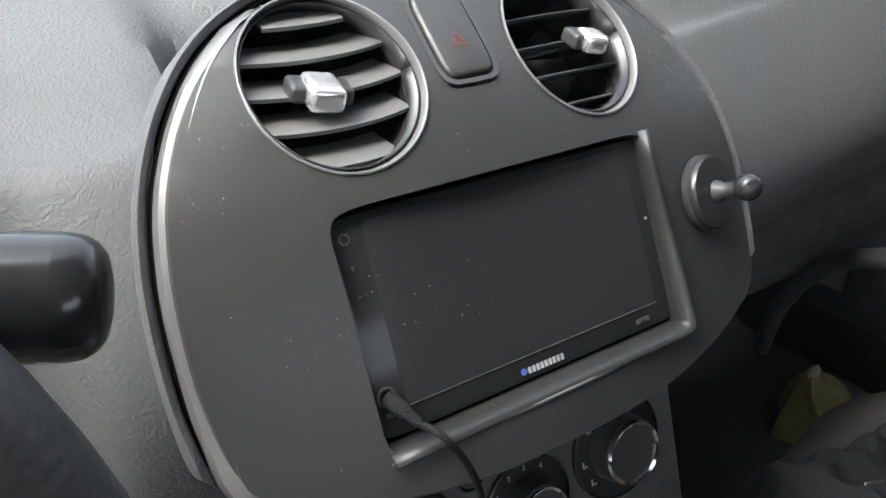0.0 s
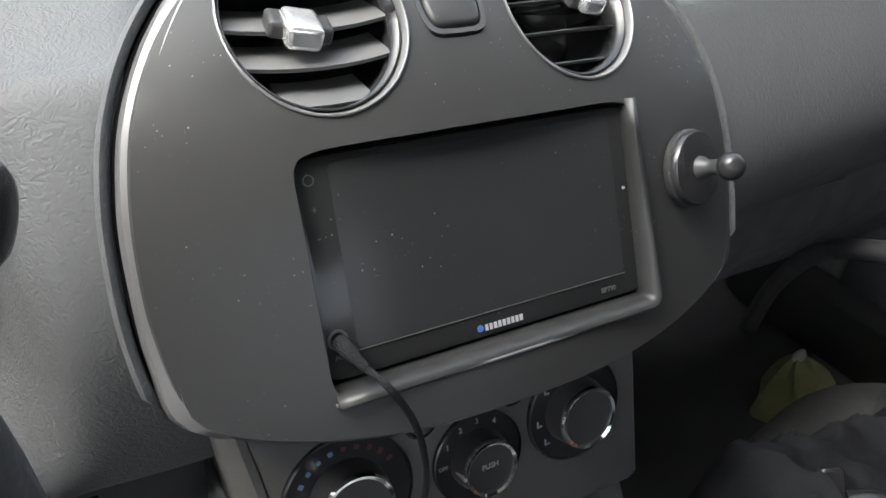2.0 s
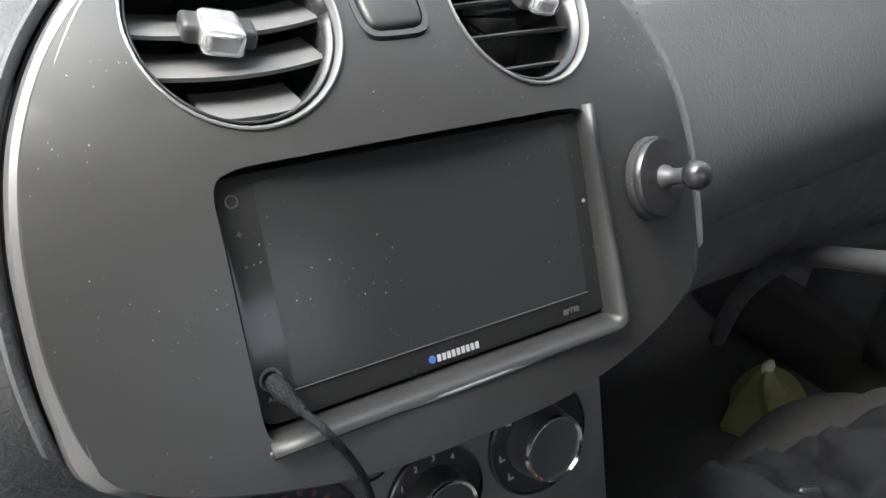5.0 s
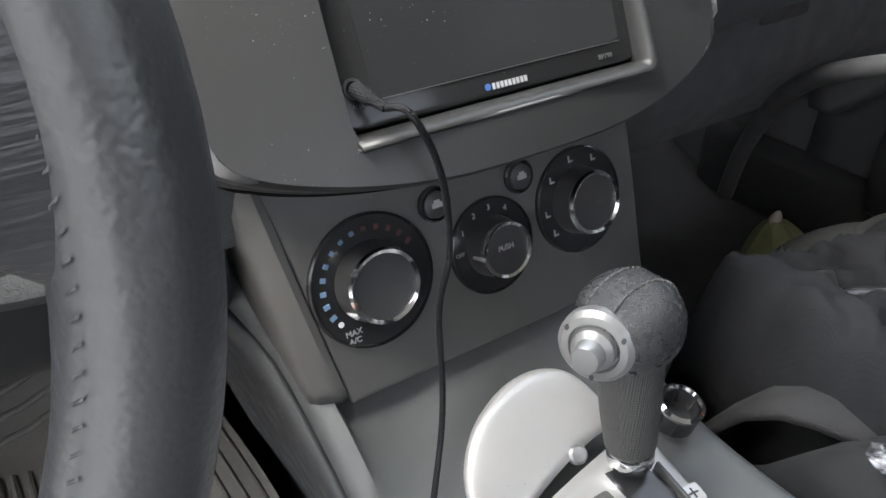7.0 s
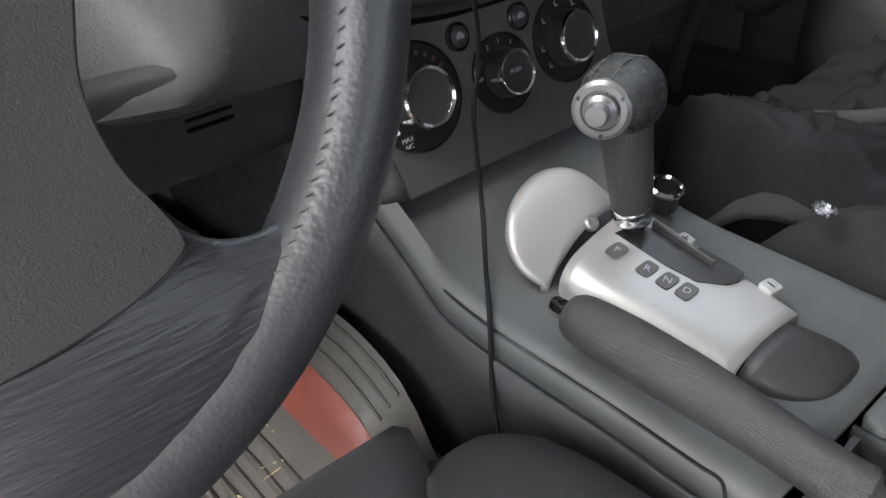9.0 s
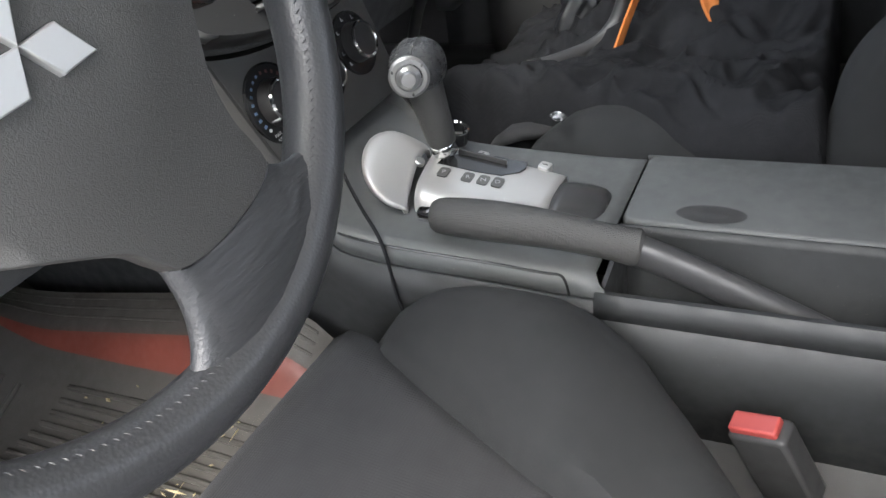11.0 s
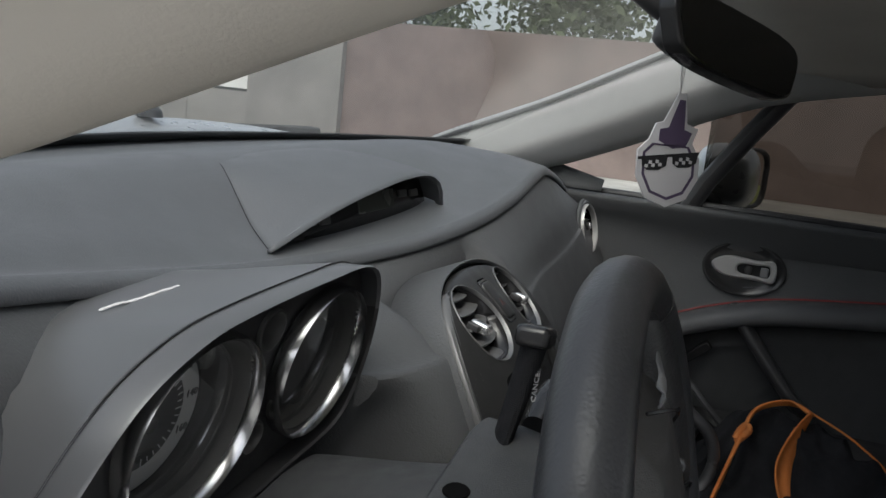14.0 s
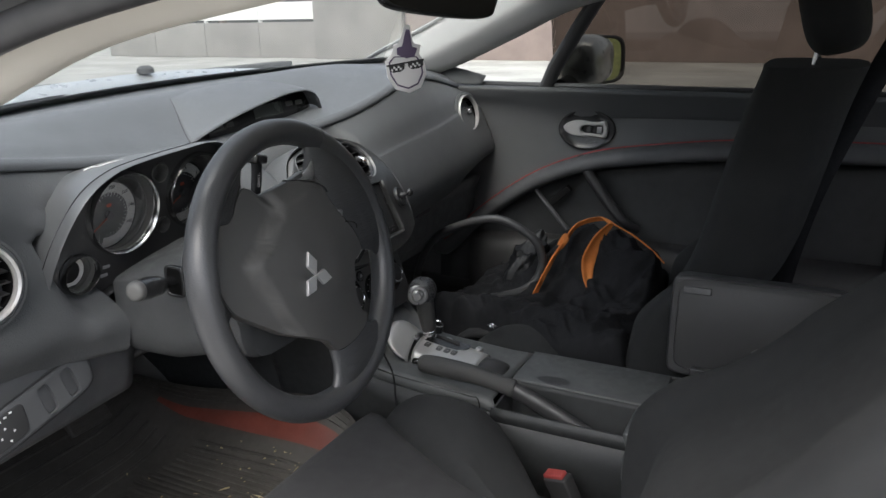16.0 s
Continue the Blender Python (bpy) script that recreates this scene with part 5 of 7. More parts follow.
lathe("barrel", [(0.0, 0.0), (0.0135, 0.0), (0.0135, 0.014), (0.0105, 0.015), (0.0100, 0.004), (0.0, 0.004)], km, M["gloss"], sock, seg=30)
lathe("rim", [(0.0135, 0.0135), (0.0142, 0.016), (0.0120, 0.0175), (0.0108, 0.0155)], km, M["chrome"], sock, seg=30)

# ---- hand brake ----
brake = thing("hand_brake", (-0.075, -0.44, 0.48), "grey vinyl hand brake lever with a chrome button", "hand brake")
hb = smooth_path([(-0.0855, -0.143, 0.5665), (-0.086, -0.18, 0.567), (-0.085, -0.24, 0.564), (-0.082, -0.29, 0.556), (-0.078, -0.318, 0.549)], 6)
tube("grip", hb, [0.0125, 0.0145] + [0.0154 + 0.0014 * math.sin(k * 0.30) for k in range(len(hb) - 4)] + [0.0152, 0.013], M["grip"], brake, seg=24, flat=1.05)
tube("arm", smooth_path([(-0.079, -0.31, 0.550), (-0.077, -0.36, 0.530), (-0.075, -0.42, 0.502), (-0.073, -0.46, 0.482)], 5), 0.0105, M["black"], brake, seg=16, flat=1.35)
tube("button", [(-0.0853, -0.1445, 0.5663), (-0.0852, -0.1300, 0.5668), (-0.0852, -0.1280, 0.5668)], [0.0070, 0.0070, 0.0060], M["chrome"], brake, "chrome release button", seg=24)

# ---- steering wheel ----
WC, WT, WR, WTUBE = Vector((-0.393, -0.141, 0.836)), radians(13), 0.1835, 0.0178
WM = facing(WC, (0, -math.cos(WT), math.sin(WT)))
wheel = thing("steering_wheel", WC, "black leather steering wheel turned to one side, three spokes, worn stitching", "steering wheel")
rows = []
for k in range(97):
    a = 2 * math.pi * k / 96
    bump_ = 1 + 0.05 * sum(math.exp(-(((math.degrees(a) - g + 180) % 360 - 180) / 16) ** 2) for g in (165, 300, 30))
    row = []
    for j in range(18):
        b = 2 * math.pi * j / 18
        r = WR + WTUBE * 0.98 * bump_ * math.cos(b)
        row.append(WM @ Vector((r * math.cos(a), r * math.sin(a), WTUBE * 1.05 * bump_ * math.sin(b))))
    rows.append(row)
grid("rim", rows, M["leather"], wheel, loop=True)


def cover_z(r):
    return 0.021 - 0.45 * r * r


def step(v):
    v = min(1.0, max(0.0, v))
    return v * v * (3 - 2 * v)


# leather spoke ends: their first and last angle at the cover, then at the rim
SPOKES = ((117, 187, 108, 192), (272, 310.5, 262, 324), (-4, 67, -14, 71))
COVER = spline([-10, -4, 2, 12, 25, 34, 44, 54, 62, 66, 69, 75, 83, 95, 106, 113, 118, 125, 139, 145, 151, 158, 168, 176, 185, 195, 204, 214, 230, 247, 262, 269, 274, 291, 307, 310.5, 315, 326, 346, 353, 360, 372],
               [0.088, 0.110, 0.113, 0.108, 0.101, 0.099, 0.100, 0.107, 0.121, 0.131, 0.133, 0.126, 0.119, 0.1155, 0.1165, 0.121, 0.141, 0.142, 0.139, 0.158, 0.160, 0.156, 0.153, 0.149, 0.140, 0.122, 0.110, 0.102, 0.094, 0.092, 0.098, 0.110, 0.119, 0.128, 0.137, 0.131, 0.106, 0.089, 0.086, 0.097, 0.112, 0.108])
# how far out the raised middle of the cover reaches, by angle
DOME = spline([0, 60, 100, 115, 127, 147, 157, 163, 170, 180, 192, 215, 232, 250, 300, 360], [0.10, 0.10, 0.092, 0.088, 0.086, 0.089, 0.100, 0.105, 0.099, 0.090, 0.084, 0.084, 0.086, 0.10, 0.10, 0.10])


def cover_r(deg):
    """How far the grained cover reaches, by angle: the hub, and out along each spoke."""
    return COVER(deg if deg < 350 else deg - 360)


rows = []
for j in range(25):
    f_ = j / 24
    row = []
    for k in range(240):
        deg = 1.5 * k
        a, rm = radians(deg), cover_r(deg)
        r = rm * math.sin(f_ * math.pi / 2)
        flank = step((deg - 104) / 14) * step((244 - deg) / 30)
        top = step((deg - 60) / 10) * step((117 - deg) / 6)
        z = cover_z(r) + 0.003 * math.exp(-((r - 0.045) / 0.03) ** 2) - flank * (0.0135 * step((r - DOME(deg)) / 0.009) + 0.07 * max(0.0, r - DOME(deg) - 0.008)) - top * 0.45 * max(0.0, r - rm + 0.024) * step((r - rm + 0.024) / 0.006)
        row.append(WM @ Vector((r * math.cos(a), r * math.sin(a), z)))
    rows.append(row)
WI = WM.inverted()
edge_z = [(WI @ v).z for v in rows[-1]]
for dr, dz in ((0.0010, -0.0012), (0.0014, -0.004), (0.0012, -0.013), (-0.012, -0.02)):
    rows.append([WM @ Vector(((cover_r(1.5 * k) + dr) * math.cos(radians(1.5 * k)), (cover_r(1.5 * k) + dr) * math.sin(radians(1.5 * k)), edge_z[k] + dz)) for k in range(240)])
grid("airbag_cover", rows, M["airbag"], wheel, "grained dark grey airbag cover", loop=True, angle=60)
for in_a, in_b, out_a, out_b in SPOKES:
    rows = []
    for k in range(15):
        f_ = k / 14
        th = 0.0125 + 0.002 * f_
        sec = []
        for j in range(44):
            b = 2 * math.pi * j / 44
            c, s_ = math.cos(b), math.sin(b)
            q = 0.5 + 0.5 * math.copysign(abs(c) ** 0.85, c)
            g_in, g_out = in_b + (in_a - in_b) * q, out_b + (out_a - out_b) * q
            g = g_in + (g_out - g_in) * f_ ** 2.4
            r0 = cover_r(g_in % 360) + 0.001
            r = r0 + (WR - 0.002 - r0) * f_
            zc = (edge_z[int(round(g_in % 360 / 1.5)) % 240] - th + 0.0005) * (1 - f_) ** 1.3 + 0.0025 * math.sin(math.pi * f_)
            crease = 0.0007 * math.sin(radians(g) * 150 + 5 * math.sin(r * 260)) * (1 if s_ > 0 else 0) * math.sin(math.pi * f_)
            sec.append(WM @ Vector((r * math.cos(radians(g)), r * math.sin(radians(g)), zc + crease + th * math.copysign(abs(s_) ** 0.85, s_))))
        rows.append(sec)
    grid("spoke_leather", rows, M["spoke_hide"], wheel, "leather wrapped spoke end", loop=True)
    tube("seam", [WM @ Vector(((cover_r(g % 360) + 0.001) * math.cos(radians(g)), (cover_r(g % 360) + 0.001) * math.sin(radians(g)), edge_z[int(round(g % 360 / 1.5)) % 240] - 0.0010)) for g in np.linspace(in_a + 1, in_b - 1, 30)], 0.0006, M["gloss"], wheel, seg=6)
# brand mark: three plain lozenges
for k in range(3):
    a = radians(97 + 120 * k)
    loz = []
    for du, dv in ((0.0, 0.0), (0.0105, 0.0165), (0.0, 0.033), (-0.0105, 0.0165)):
        u = du * math.cos(a - math.pi / 2) - dv * math.sin(a - math.pi / 2)
        v = du * math.sin(a - math.pi / 2) + dv * math.cos(a - math.pi / 2)
        loz.append((u, v))
    slab("badge_lozenge", loz, WM @ pose(-0.0135, -0.0070, 0.0242), -0.002, 0.0026, M["badge"], wheel, "chrome lozenge", edge=0.0012, smooth=False)
# leather panel seams round the rim
for g in (62,):
    a = radians(g)
    tube("rim_seam", [WM @ Vector(((WR + 0.0181 * math.cos(b)) * math.cos(a), (WR + 0.0181 * math.cos(b)) * math.sin(a), 0.0188 * math.sin(b))) for b in np.linspace(0, 2 * math.pi, 25)[:-1]], 0.00045, M["leather"], wheel, seg=5, closed=True)
# stitches along the inner side of the rim
verts, faces = [], []
for k in range(190):
    a = 2 * math.pi * k / 190
    for b0, b1 in ((2.56, 2.42),):
        p = []
        for b, da in ((b0, 0.0), (b1, 0.012)):
            r = WR + (WTUBE + 0.0004) * math.cos(b)
            p.append(Vector((r * math.cos(a + da), r * math.sin(a + da), (WTUBE * 1.05 + 0.0004) * math.sin(b))))
        dirn = (p[1] - p[0]).normalized()
        side = Vector((-math.sin(a), math.cos(a), 0)) * 0.0005
        out = Vector((math.cos(a) * math.cos(b0), math.sin(a) * math.cos(b0), math.sin(b0))) * 0.0004
        n0 = len(verts)
        verts += [WM @ (p[0] - side), WM @ (p[0] + side), WM @ (p[1] + side), WM @ (p[1] - side), WM @ (p[0].lerp(p[1], 0.5) + out)]
        faces += [(n0, n0 + 1, n0 + 4), (n0 + 1, n0 + 2, n0 + 4), (n0 + 2, n0 + 3, n0 + 4), (n0 + 3, n0, n0 + 4)]
st = finish("stitching", mesh("stitching", verts, faces), M["leather"], wheel, smooth=False)
st["kind"] = "stuff"
# loose thin wires from the wheel's controls, and the torn leather round them
wire_z = lambda p: (p[0], p[1], cover_z(math.hypot(p[0], p[1])) + p[2])
tube("loose_wire", smooth_path([WM @ Vector(wire_z(p)) for p in ((-0.012, 0.121, -0.004), (0.006, 0.117, 0.004), (0.022, 0.112, 0.007), (0.042, 0.106, 0.006), (0.060, 0.096, 0.003), (0.070, 0.088, -0.002))], 6), 0.0011, M["gloss"], wheel, seg=6)
tube("loose_wire", smooth_path([WM @ Vector(wire_z(p)) for p in ((0.082, 0.043, -0.003), (0.098, 0.039, 0.003), (0.110, 0.032, 0.004), (0.116, 0.023, -0.002))], 6), 0.0009, M["gloss"], wheel, seg=6)
for corners, curl in ((((0.076, 0.063), (0.087, 0.048), (0.111, 0.053), (0.118, 0.070)), 0.004), (((0.012, 0.117), (0.030, 0.1215), (0.058, 0.136), (0.046, 0.112)), 0.003)):
    rows = []
    for i_ in range(7):
        u = i_ / 6
        row = []
        for j_ in range(9):
            v = j_ / 8
            p0 = Vector(corners[0]).lerp(Vector(corners[1]), u)
            p1 = Vector(corners[3]).lerp(Vector(corners[2]), u)
            p = p0.lerp(p1, v)
            row.append(WM @ Vector((p.x, p.y, cover_z(p.length) - 0.002 + curl * math.sin(math.pi * u) * (1 - 0.4 * v) + 0.0006 * math.sin(9 * v + 4 * u))))
        rows.append(row)
    grid("torn_flap", rows, M["worn_hide"], wheel, "worn pale leather flap torn from the spoke", thick=0.0015)
# switch block hanging in the gap beside the cover
block = slab("switch_block", ring_outline(0.017, 0.010, 28, power=4), WM @ pose(0.121, -0.012, 0.0, 0, 0, 25), -0.008, 0.004, M["gloss"], wheel, "black switch block with bright trim", edge=0.002)
box("trim_bar", WM @ pose(0.121, -0.012, 0.0045, 0, 0, 25), (0.026, 0.004, 0.0016), M["silver"], block, bevel=0.0006, seg=1)

# ---- steering column ----
column = thing("steering_column", (-0.405, 0.0, 0.75), "dark grey steering column shroud with a screw hole", "steering column")
rows = []
for y, top, hx in ((-0.108, 0.892, 0.070), (-0.102, 0.905, 0.082), (-0.06, 0.911, 0.087), (-0.024, 0.911, 0.088), (-0.0215, 0.908, 0.088), (-0.0205, 0.878, 0.087), (-0.018, 0.874, 0.087), (0.03, 0.861, 0.089), (0.09, 0.848, 0.091), (0.106, 0.844, 0.090), (0.113, 0.836, 0.086), (0.115, 0.822, 0.080)):
    row = []
    for b in (2 * math.pi * k / 56 for k in range(56)):
        x = -0.405 + hx * math.copysign(abs(math.cos(b)) ** 0.45, math.cos(b))
        up = math.sin(b)
        z = 0.81 + (top - 0.81 + 0.17 * min(0.0, x + 0.372)) * abs(up) ** 0.3 if up > 0 else 0.81 - (0.085 + 0.27 * (max(-0.06, min(0.035, y)) + 0.06)) * abs(up) ** 0.45
        row.append((x, y + (0.012 if up > 0 and y < -0.05 else 0), z))
    rows.append(row)
grid("shroud", rows, M["column"], column, loop=True, cap=True, angle=30)
# flat disc, with the hole's inner shade painted on it
lathe("screw_hole", [(0.0, 0.0006), (0.0070, 0.0008), (0.0076, 0.0002), (0.0, -0.001)], facing((-0.434, -0.036, 0.9005), (-0.16, 0, 1), (0, 1, 0)), M["pit"], column, "screw hole as a flat disc, its shade painted near-black", seg=24)
tube("key_barrel", [(-0.318, -0.06, 0.80), (-0.305, -0.075, 0.80)], 0.016, M["black"], column, seg=20)
slot_m = facing((-0.4925, -0.006, 0.8315), (-1, 0, 0.0))
hollow("slot_frame", ring_outline(0.0165, 0.0215, 28, power=5), ring_outline(0.0125, 0.0175, 28, power=5), slot_m, -0.003, 0.0025, M["gloss"], column, "black slot surround", edge=0.0008)
# slot filled with the shade colour rather than left hollow
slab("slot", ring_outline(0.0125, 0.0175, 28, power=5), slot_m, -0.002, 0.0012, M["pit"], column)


def stalk(pts, rads, label, rings):
    s = thing("column_stalk", pts[0], label, "stalk", "column stalks")
    p = smooth_path(pts, 6)
    r = np.interp(np.linspace(0, 1, len(p)), np.linspace(0, 1, len(rads)), rads)
    tube("arm", p, [float(v) for v in r], M["gloss"], s, seg=20)
    a, b = p[-1], p[-1] - p[-2]
    b.normalize()
    tube("end_cap", [a - b * 0.004, a + b * 0.001, a + b * 0.004, a + b * 0.0062, a + b * 0.0078, a + b * 0.0086, a + b * 0.0088], [rads[-1] * q for q in (1.0, 0.995, 0.95, 0.85, 0.68, 0.4, 0.02)], M["panel"], s, "grey twist end", seg=20)
    for k in rings:
        q = p[int(k * (len(p) - 1))]
        tube("ring_groove", [q - b * 0.0012, q + b * 0.0012], float(np.interp(k, np.linspace(0, 1, len(rads)), rads)) + 0.0005, M["gloss"], s, seg=20)
    return s


stalk([(-0.490, -0.006, 0.832), (-0.510, -0.010, 0.835), (-0.528, -0.015, 0.839), (-0.548, -0.021, 0.844), (-0.574, -0.029, 0.849)], [0.0065, 0.0066, 0.0075, 0.0115, 0.0132, 0.0135, 0.0130], "black indicator stalk with a twist end on the column", (0.55, 0.8))
s2 = stalk([(-0.335, -0.055, 0.905), (-0.30, -0.060, 0.918), (-0.255, -0.072, 0.914), (-0.198, -0.092, 0.906)], [0.010, 0.013, 0.0125, 0.0128, 0.0128], "glossy black wiper stalk reaching out from the column", (0.75,))
for o in s2.children:
    o.data.materials[0] = M["gloss"]
# cruise lever, a flat black blade above the column
s3 = thing("cruise_lever", (-0.375, -0.05, 0.92), "flat black cruise lever with white lettering", "stalk")
rows = []
for k in range(12):
    f_ = k / 11
    c = Vector((-0.369 + 0.003 * math.sin(3 * f_), -0.041 - 0.012 * f_, 0.905 + 0.066 * f_))
    w, h = 0.020 - 0.010 * f_ ** 0.6 + 0.003 * f_ ** 6, 0.006 + 0.002 * f_
    rows.append([c + Vector((w * math.cos(b) * 0.8, w * math.cos(b) * 0.20 - h * math.sin(b), 0.12 * w * math.cos(b))) for b in (2 * math.pi * j / 14 for j in range(14))])
grid("blade", rows, M["nylon"], s3, loop=True, cap=True)
box("tip_cap", pose(-0.368, -0.053, 0.974, 0, 12, 0), (0.026, 0.021, 0.013), M["gloss"], s3, bevel=0.004)
letters("CANCEL", facing((-0.371, -0.0555, 0.946), (-0.55, -0.80, 0.1)) @ pose(0, 0, 0.003, 0, 0, 82), 0.0052, M["print_grey"], s3)

# ---- instrument cluster ----
cluster = thing("instrument_cluster", (-0.40, 0.15, 0.78), "grey-hooded instrument cluster with chrome-ringed round gauges", "instrument cluster")
keys = [(-0.578, 0.800), (-0.577, 0.836), (-0.553, 0.890), (-0.515, 0.938), (-0.470, 0.962), (-0.42, 0.9705), (-0.34, 0.976), (-0.283, 0.977), (-0.252, 0.962), (-0.236, 0.918), (-0.240, 0.868), (-0.265, 0.838), (-0.33, 0.828), (-0.41, 0.815), (-0.48, 0.790), (-0.545, 0.775)]
ol = [(p.x, p.y) for p in smooth_path([(a, b, 0) for a, b in keys], 6, closed=True)]
cc = Vector((-0.40, 0.88))


def cl(p, s_, y):
    q = cc + (Vector(p) - cc) * s_
    return Vector((q.x, y + 0.18 * (0.90 - q.y), q.y))


rows = []
for s_, y in ((0.82, 0.26), (0.86, 0.225), (0.915, 0.19), (0.96, 0.160), (0.985, 0.138), (1.0, 0.114), (0.992, 0.1115), (0.980, 0.114)):
    rows.append([q - Vector((0, 0, 0.10 * max(0.0, y - 0.132) * max(0.0, (q.z - 0.90) / 0.08))) for q in (cl(p, s_, y) for p in ol)])
N_ = len(ol)
over, under_ = [k % N_ for k in range(88, 88 + 61)], [k % N_ for k in range(52, 89)]
for name_, rr, idx, m_, lab in (("hood", rows[:5], over, M["hood"], "satin grey hood"), ("hood_lip", rows[4:], over, M["hood"], "silver-grey front lip"), ("lower_edge", rows[3:], under_, M["black"], "black lower edge")):
    grid(name_, [[r[k] for k in idx] for r in rr], m_, cluster, lab)
tube("hood_seam", [cl(ol[k], 0.9905, 0.134) for k in over[4:-2]], 0.0007, M["gloss"], cluster, seg=5)
CLM = facing((0, 0.126, 0.90), (0, -1, -0.18))
face_plate = slab("face_plate", [(cc.x + (p[0] - cc.x) * 0.978, (cc.y + (p[1] - cc.y) * 0.978) - 0.90) for p in ol], CLM, -0.010, -0.002, M["black"], cluster)
carved(face_plate, [slab("cutter", ring_outline(r, None, 40, x, z - 0.90), CLM, -0.05, 0.05, None, smooth=False) for x, z, r in ((-0.449, 0.902, 0.0575), (-0.307, 0.905, 0.0575), (-0.524, 0.832, 0.027), (-0.378, 0.945, 0.0135), (-0.371, 0.862, 0.0115))])
# black plate added in front of the dashboard's recess wall
slab("side_filler", ring_outline(0.034, 0.062, 32, -0.248, -0.046, power=2.6), CLM, -0.034, -0.014, M["black"], cluster, "black plate added in front of the recess beside the gauges", edge=0.004)
grid("back_shell", [[cl(p, 0.95, 0.128) for p in ol], [cl(p, 0.70, 0.26) for p in ol]], M["gloss"], cluster, loop=True, cap=False)


def gauge(x, z, r, y, big=True, tag_text=""):
    m = CLM @ pose(x, z - 0.90, y)
    dp = 0.036 if big else 0.020
    fm = m @ pose(0.008, -0.017, -dp) if big else m @ pose(0.003, -0.006, -dp)
    lerp_m = lambda q: m @ pose((0.008 if big else 0.003) * q, (-0.017 if big else -0.006) * q, -dp * q)
    rows_ = [[lerp_m(q) @ Vector((r * w * math.cos(a), r * w * math.sin(a), dz)) for a in (2 * math.pi * k / 56 for k in range(56))] for q, w, dz in ((0, 1.06, 0.0), (0, 1.0, 0.008), (0.06, 0.97, 0), (0.3, 0.955, 0), (0.32, 0.93, 0), (0.9, 0.915, 0), (1.0, 0.92, 0.0))]
    body = grid("gauge_tube", rows_, M["panel"], cluster, loop=True)
    lathe("chrome_ring", [(r * 1.075, 0.0), (r * 1.075, 0.007), (r * 1.04, 0.012), (r * 1.0, 0.009), (r * 0.985, 0.003)], m, M["gauge_chrome"], body, "chrome ring", seg=64)
    lathe("gauge_face", [(0.0, 0.0), (r * 0.95, 0.0), (r * 0.95, -0.001), (0.0, -0.001)], fm, M["dial_dark"], body, seg=48)
    a0, a1 = (-0.75, 2.6) if big else (-1.4, 1.5)
    rows_ = [[fm @ Vector((r * q * math.cos(a), r * q * math.sin(a), 0.0012)) for q in (0.60, 0.86)] for a in np.linspace(a0 - 1.1, a1 + 0.5, 50)]
    grid("scale_ring", rows_, M["dial"], body, "pale silver scale ring", smooth=False)
    if big:
        for k in range(25):
            a = a0 - 0.7 + (a1 - a0 + 0.9) * k / 24
            box("tick", fm @ pose(r * 0.55 * math.cos(a), r * 0.55 * math.sin(a), 0.001, 0, 0, math.degrees(a)), (r * (0.07 if k % 4 else 0.12), 0.0008, 0.0004), M["white"], body, bevel=0)
    return body, fm


for nm, x, z in (("L", -0.449, 0.902), ("R", -0.307, 0.905)):
    body, fm = gauge(x, z, 0.056, 0.0)
    if nm == "L":
        for ch, a in (("80", 118), ("100", 82), ("120", 46), ("140", 10), ("160", -26)):
            letters(ch, fm @ pose(0.041 * math.cos(radians(a)), 0.041 * math.sin(radians(a)), 0.0018), 0.0078, M["dial_dark"], body)
        slab("lcd", [(-0.016, -0.038), (0.014, -0.038), (0.014, -0.024), (-0.016, -0.024)], fm, 0, 0.001, M["lcd"], body, "grey trip display", smooth=False)
    else:
        for ch, a in (("6", 80), ("7", 40), ("8", 0)):
            letters(ch, fm @ pose(0.041 * math.cos(radians(a)), 0.041 * math.sin(radians(a)), 0.0018), 0.009, M["dial_dark"], body)
    slab("telltale", ring_outline(0.004, 0.0025, 12, 0.002, 0.014, power=4), fm, 0.0, 0.0008, M["needle"], body, smooth=False)
    box("needle", fm @ pose(-0.016, -0.010, 0.004, 0, 0, 212), (0.044, 0.0016, 0.0012), M["needle"], body, "red needle", bevel=0.0003)
    lathe("needle_hub", [(0.0, 0.006), (0.006, 0.006), (0.007, 0.002), (0.0, 0.002)], fm, M["gloss"], body, seg=20)
    glass = lathe("lens", [(0.0, -0.006), (0.0545, -0.006)], CLM @ pose(x, z - 0.90, 0), M["lens"], body, "clear lens", seg=40)
    glass.visible_shadow = False
gauge(-0.524, 0.832, 0.026, 0.0, big=False)
for x, z, r in ((-0.378, 0.945, 0.014), (-0.371, 0.862, 0.012), (-0.238 - 0.008, 0.872, 0.013)):
    lathe("small_port", [(r * 1.1, 0.0), (r * 1.08, 0.004), (r * 0.95, 0.0045), (r * 0.85, 0.0), (r * 0.8, -0.012), (0, -0.012)], CLM @ pose(x, z - 0.90, -0.003), M["panel"], cluster, seg=28)
for k in range(2):
    box("warning_mark", CLM @ pose(-0.476 - 0.004 * k, 0.826 - 0.90 - 0.012 * k, -0.001, 90), (0.011, 0.002, 0.004), M["print_grey"], cluster, bevel=0)
# white paper sliver in the gap behind the hood
pap = tube("paper_strip", smooth_path([(-0.437, 0.206, 0.9525), (-0.424, 0.203, 0.9550), (-0.412, 0.204, 0.9540), (-0.390, 0.201, 0.9565), (-0.368, 0.203, 0.9565)], 4), [0.0008 + 0.0012 * abs(math.sin(1.3 * k)) for k in range(17)], M["card"], seg=7, flat=0.5, smooth=False)
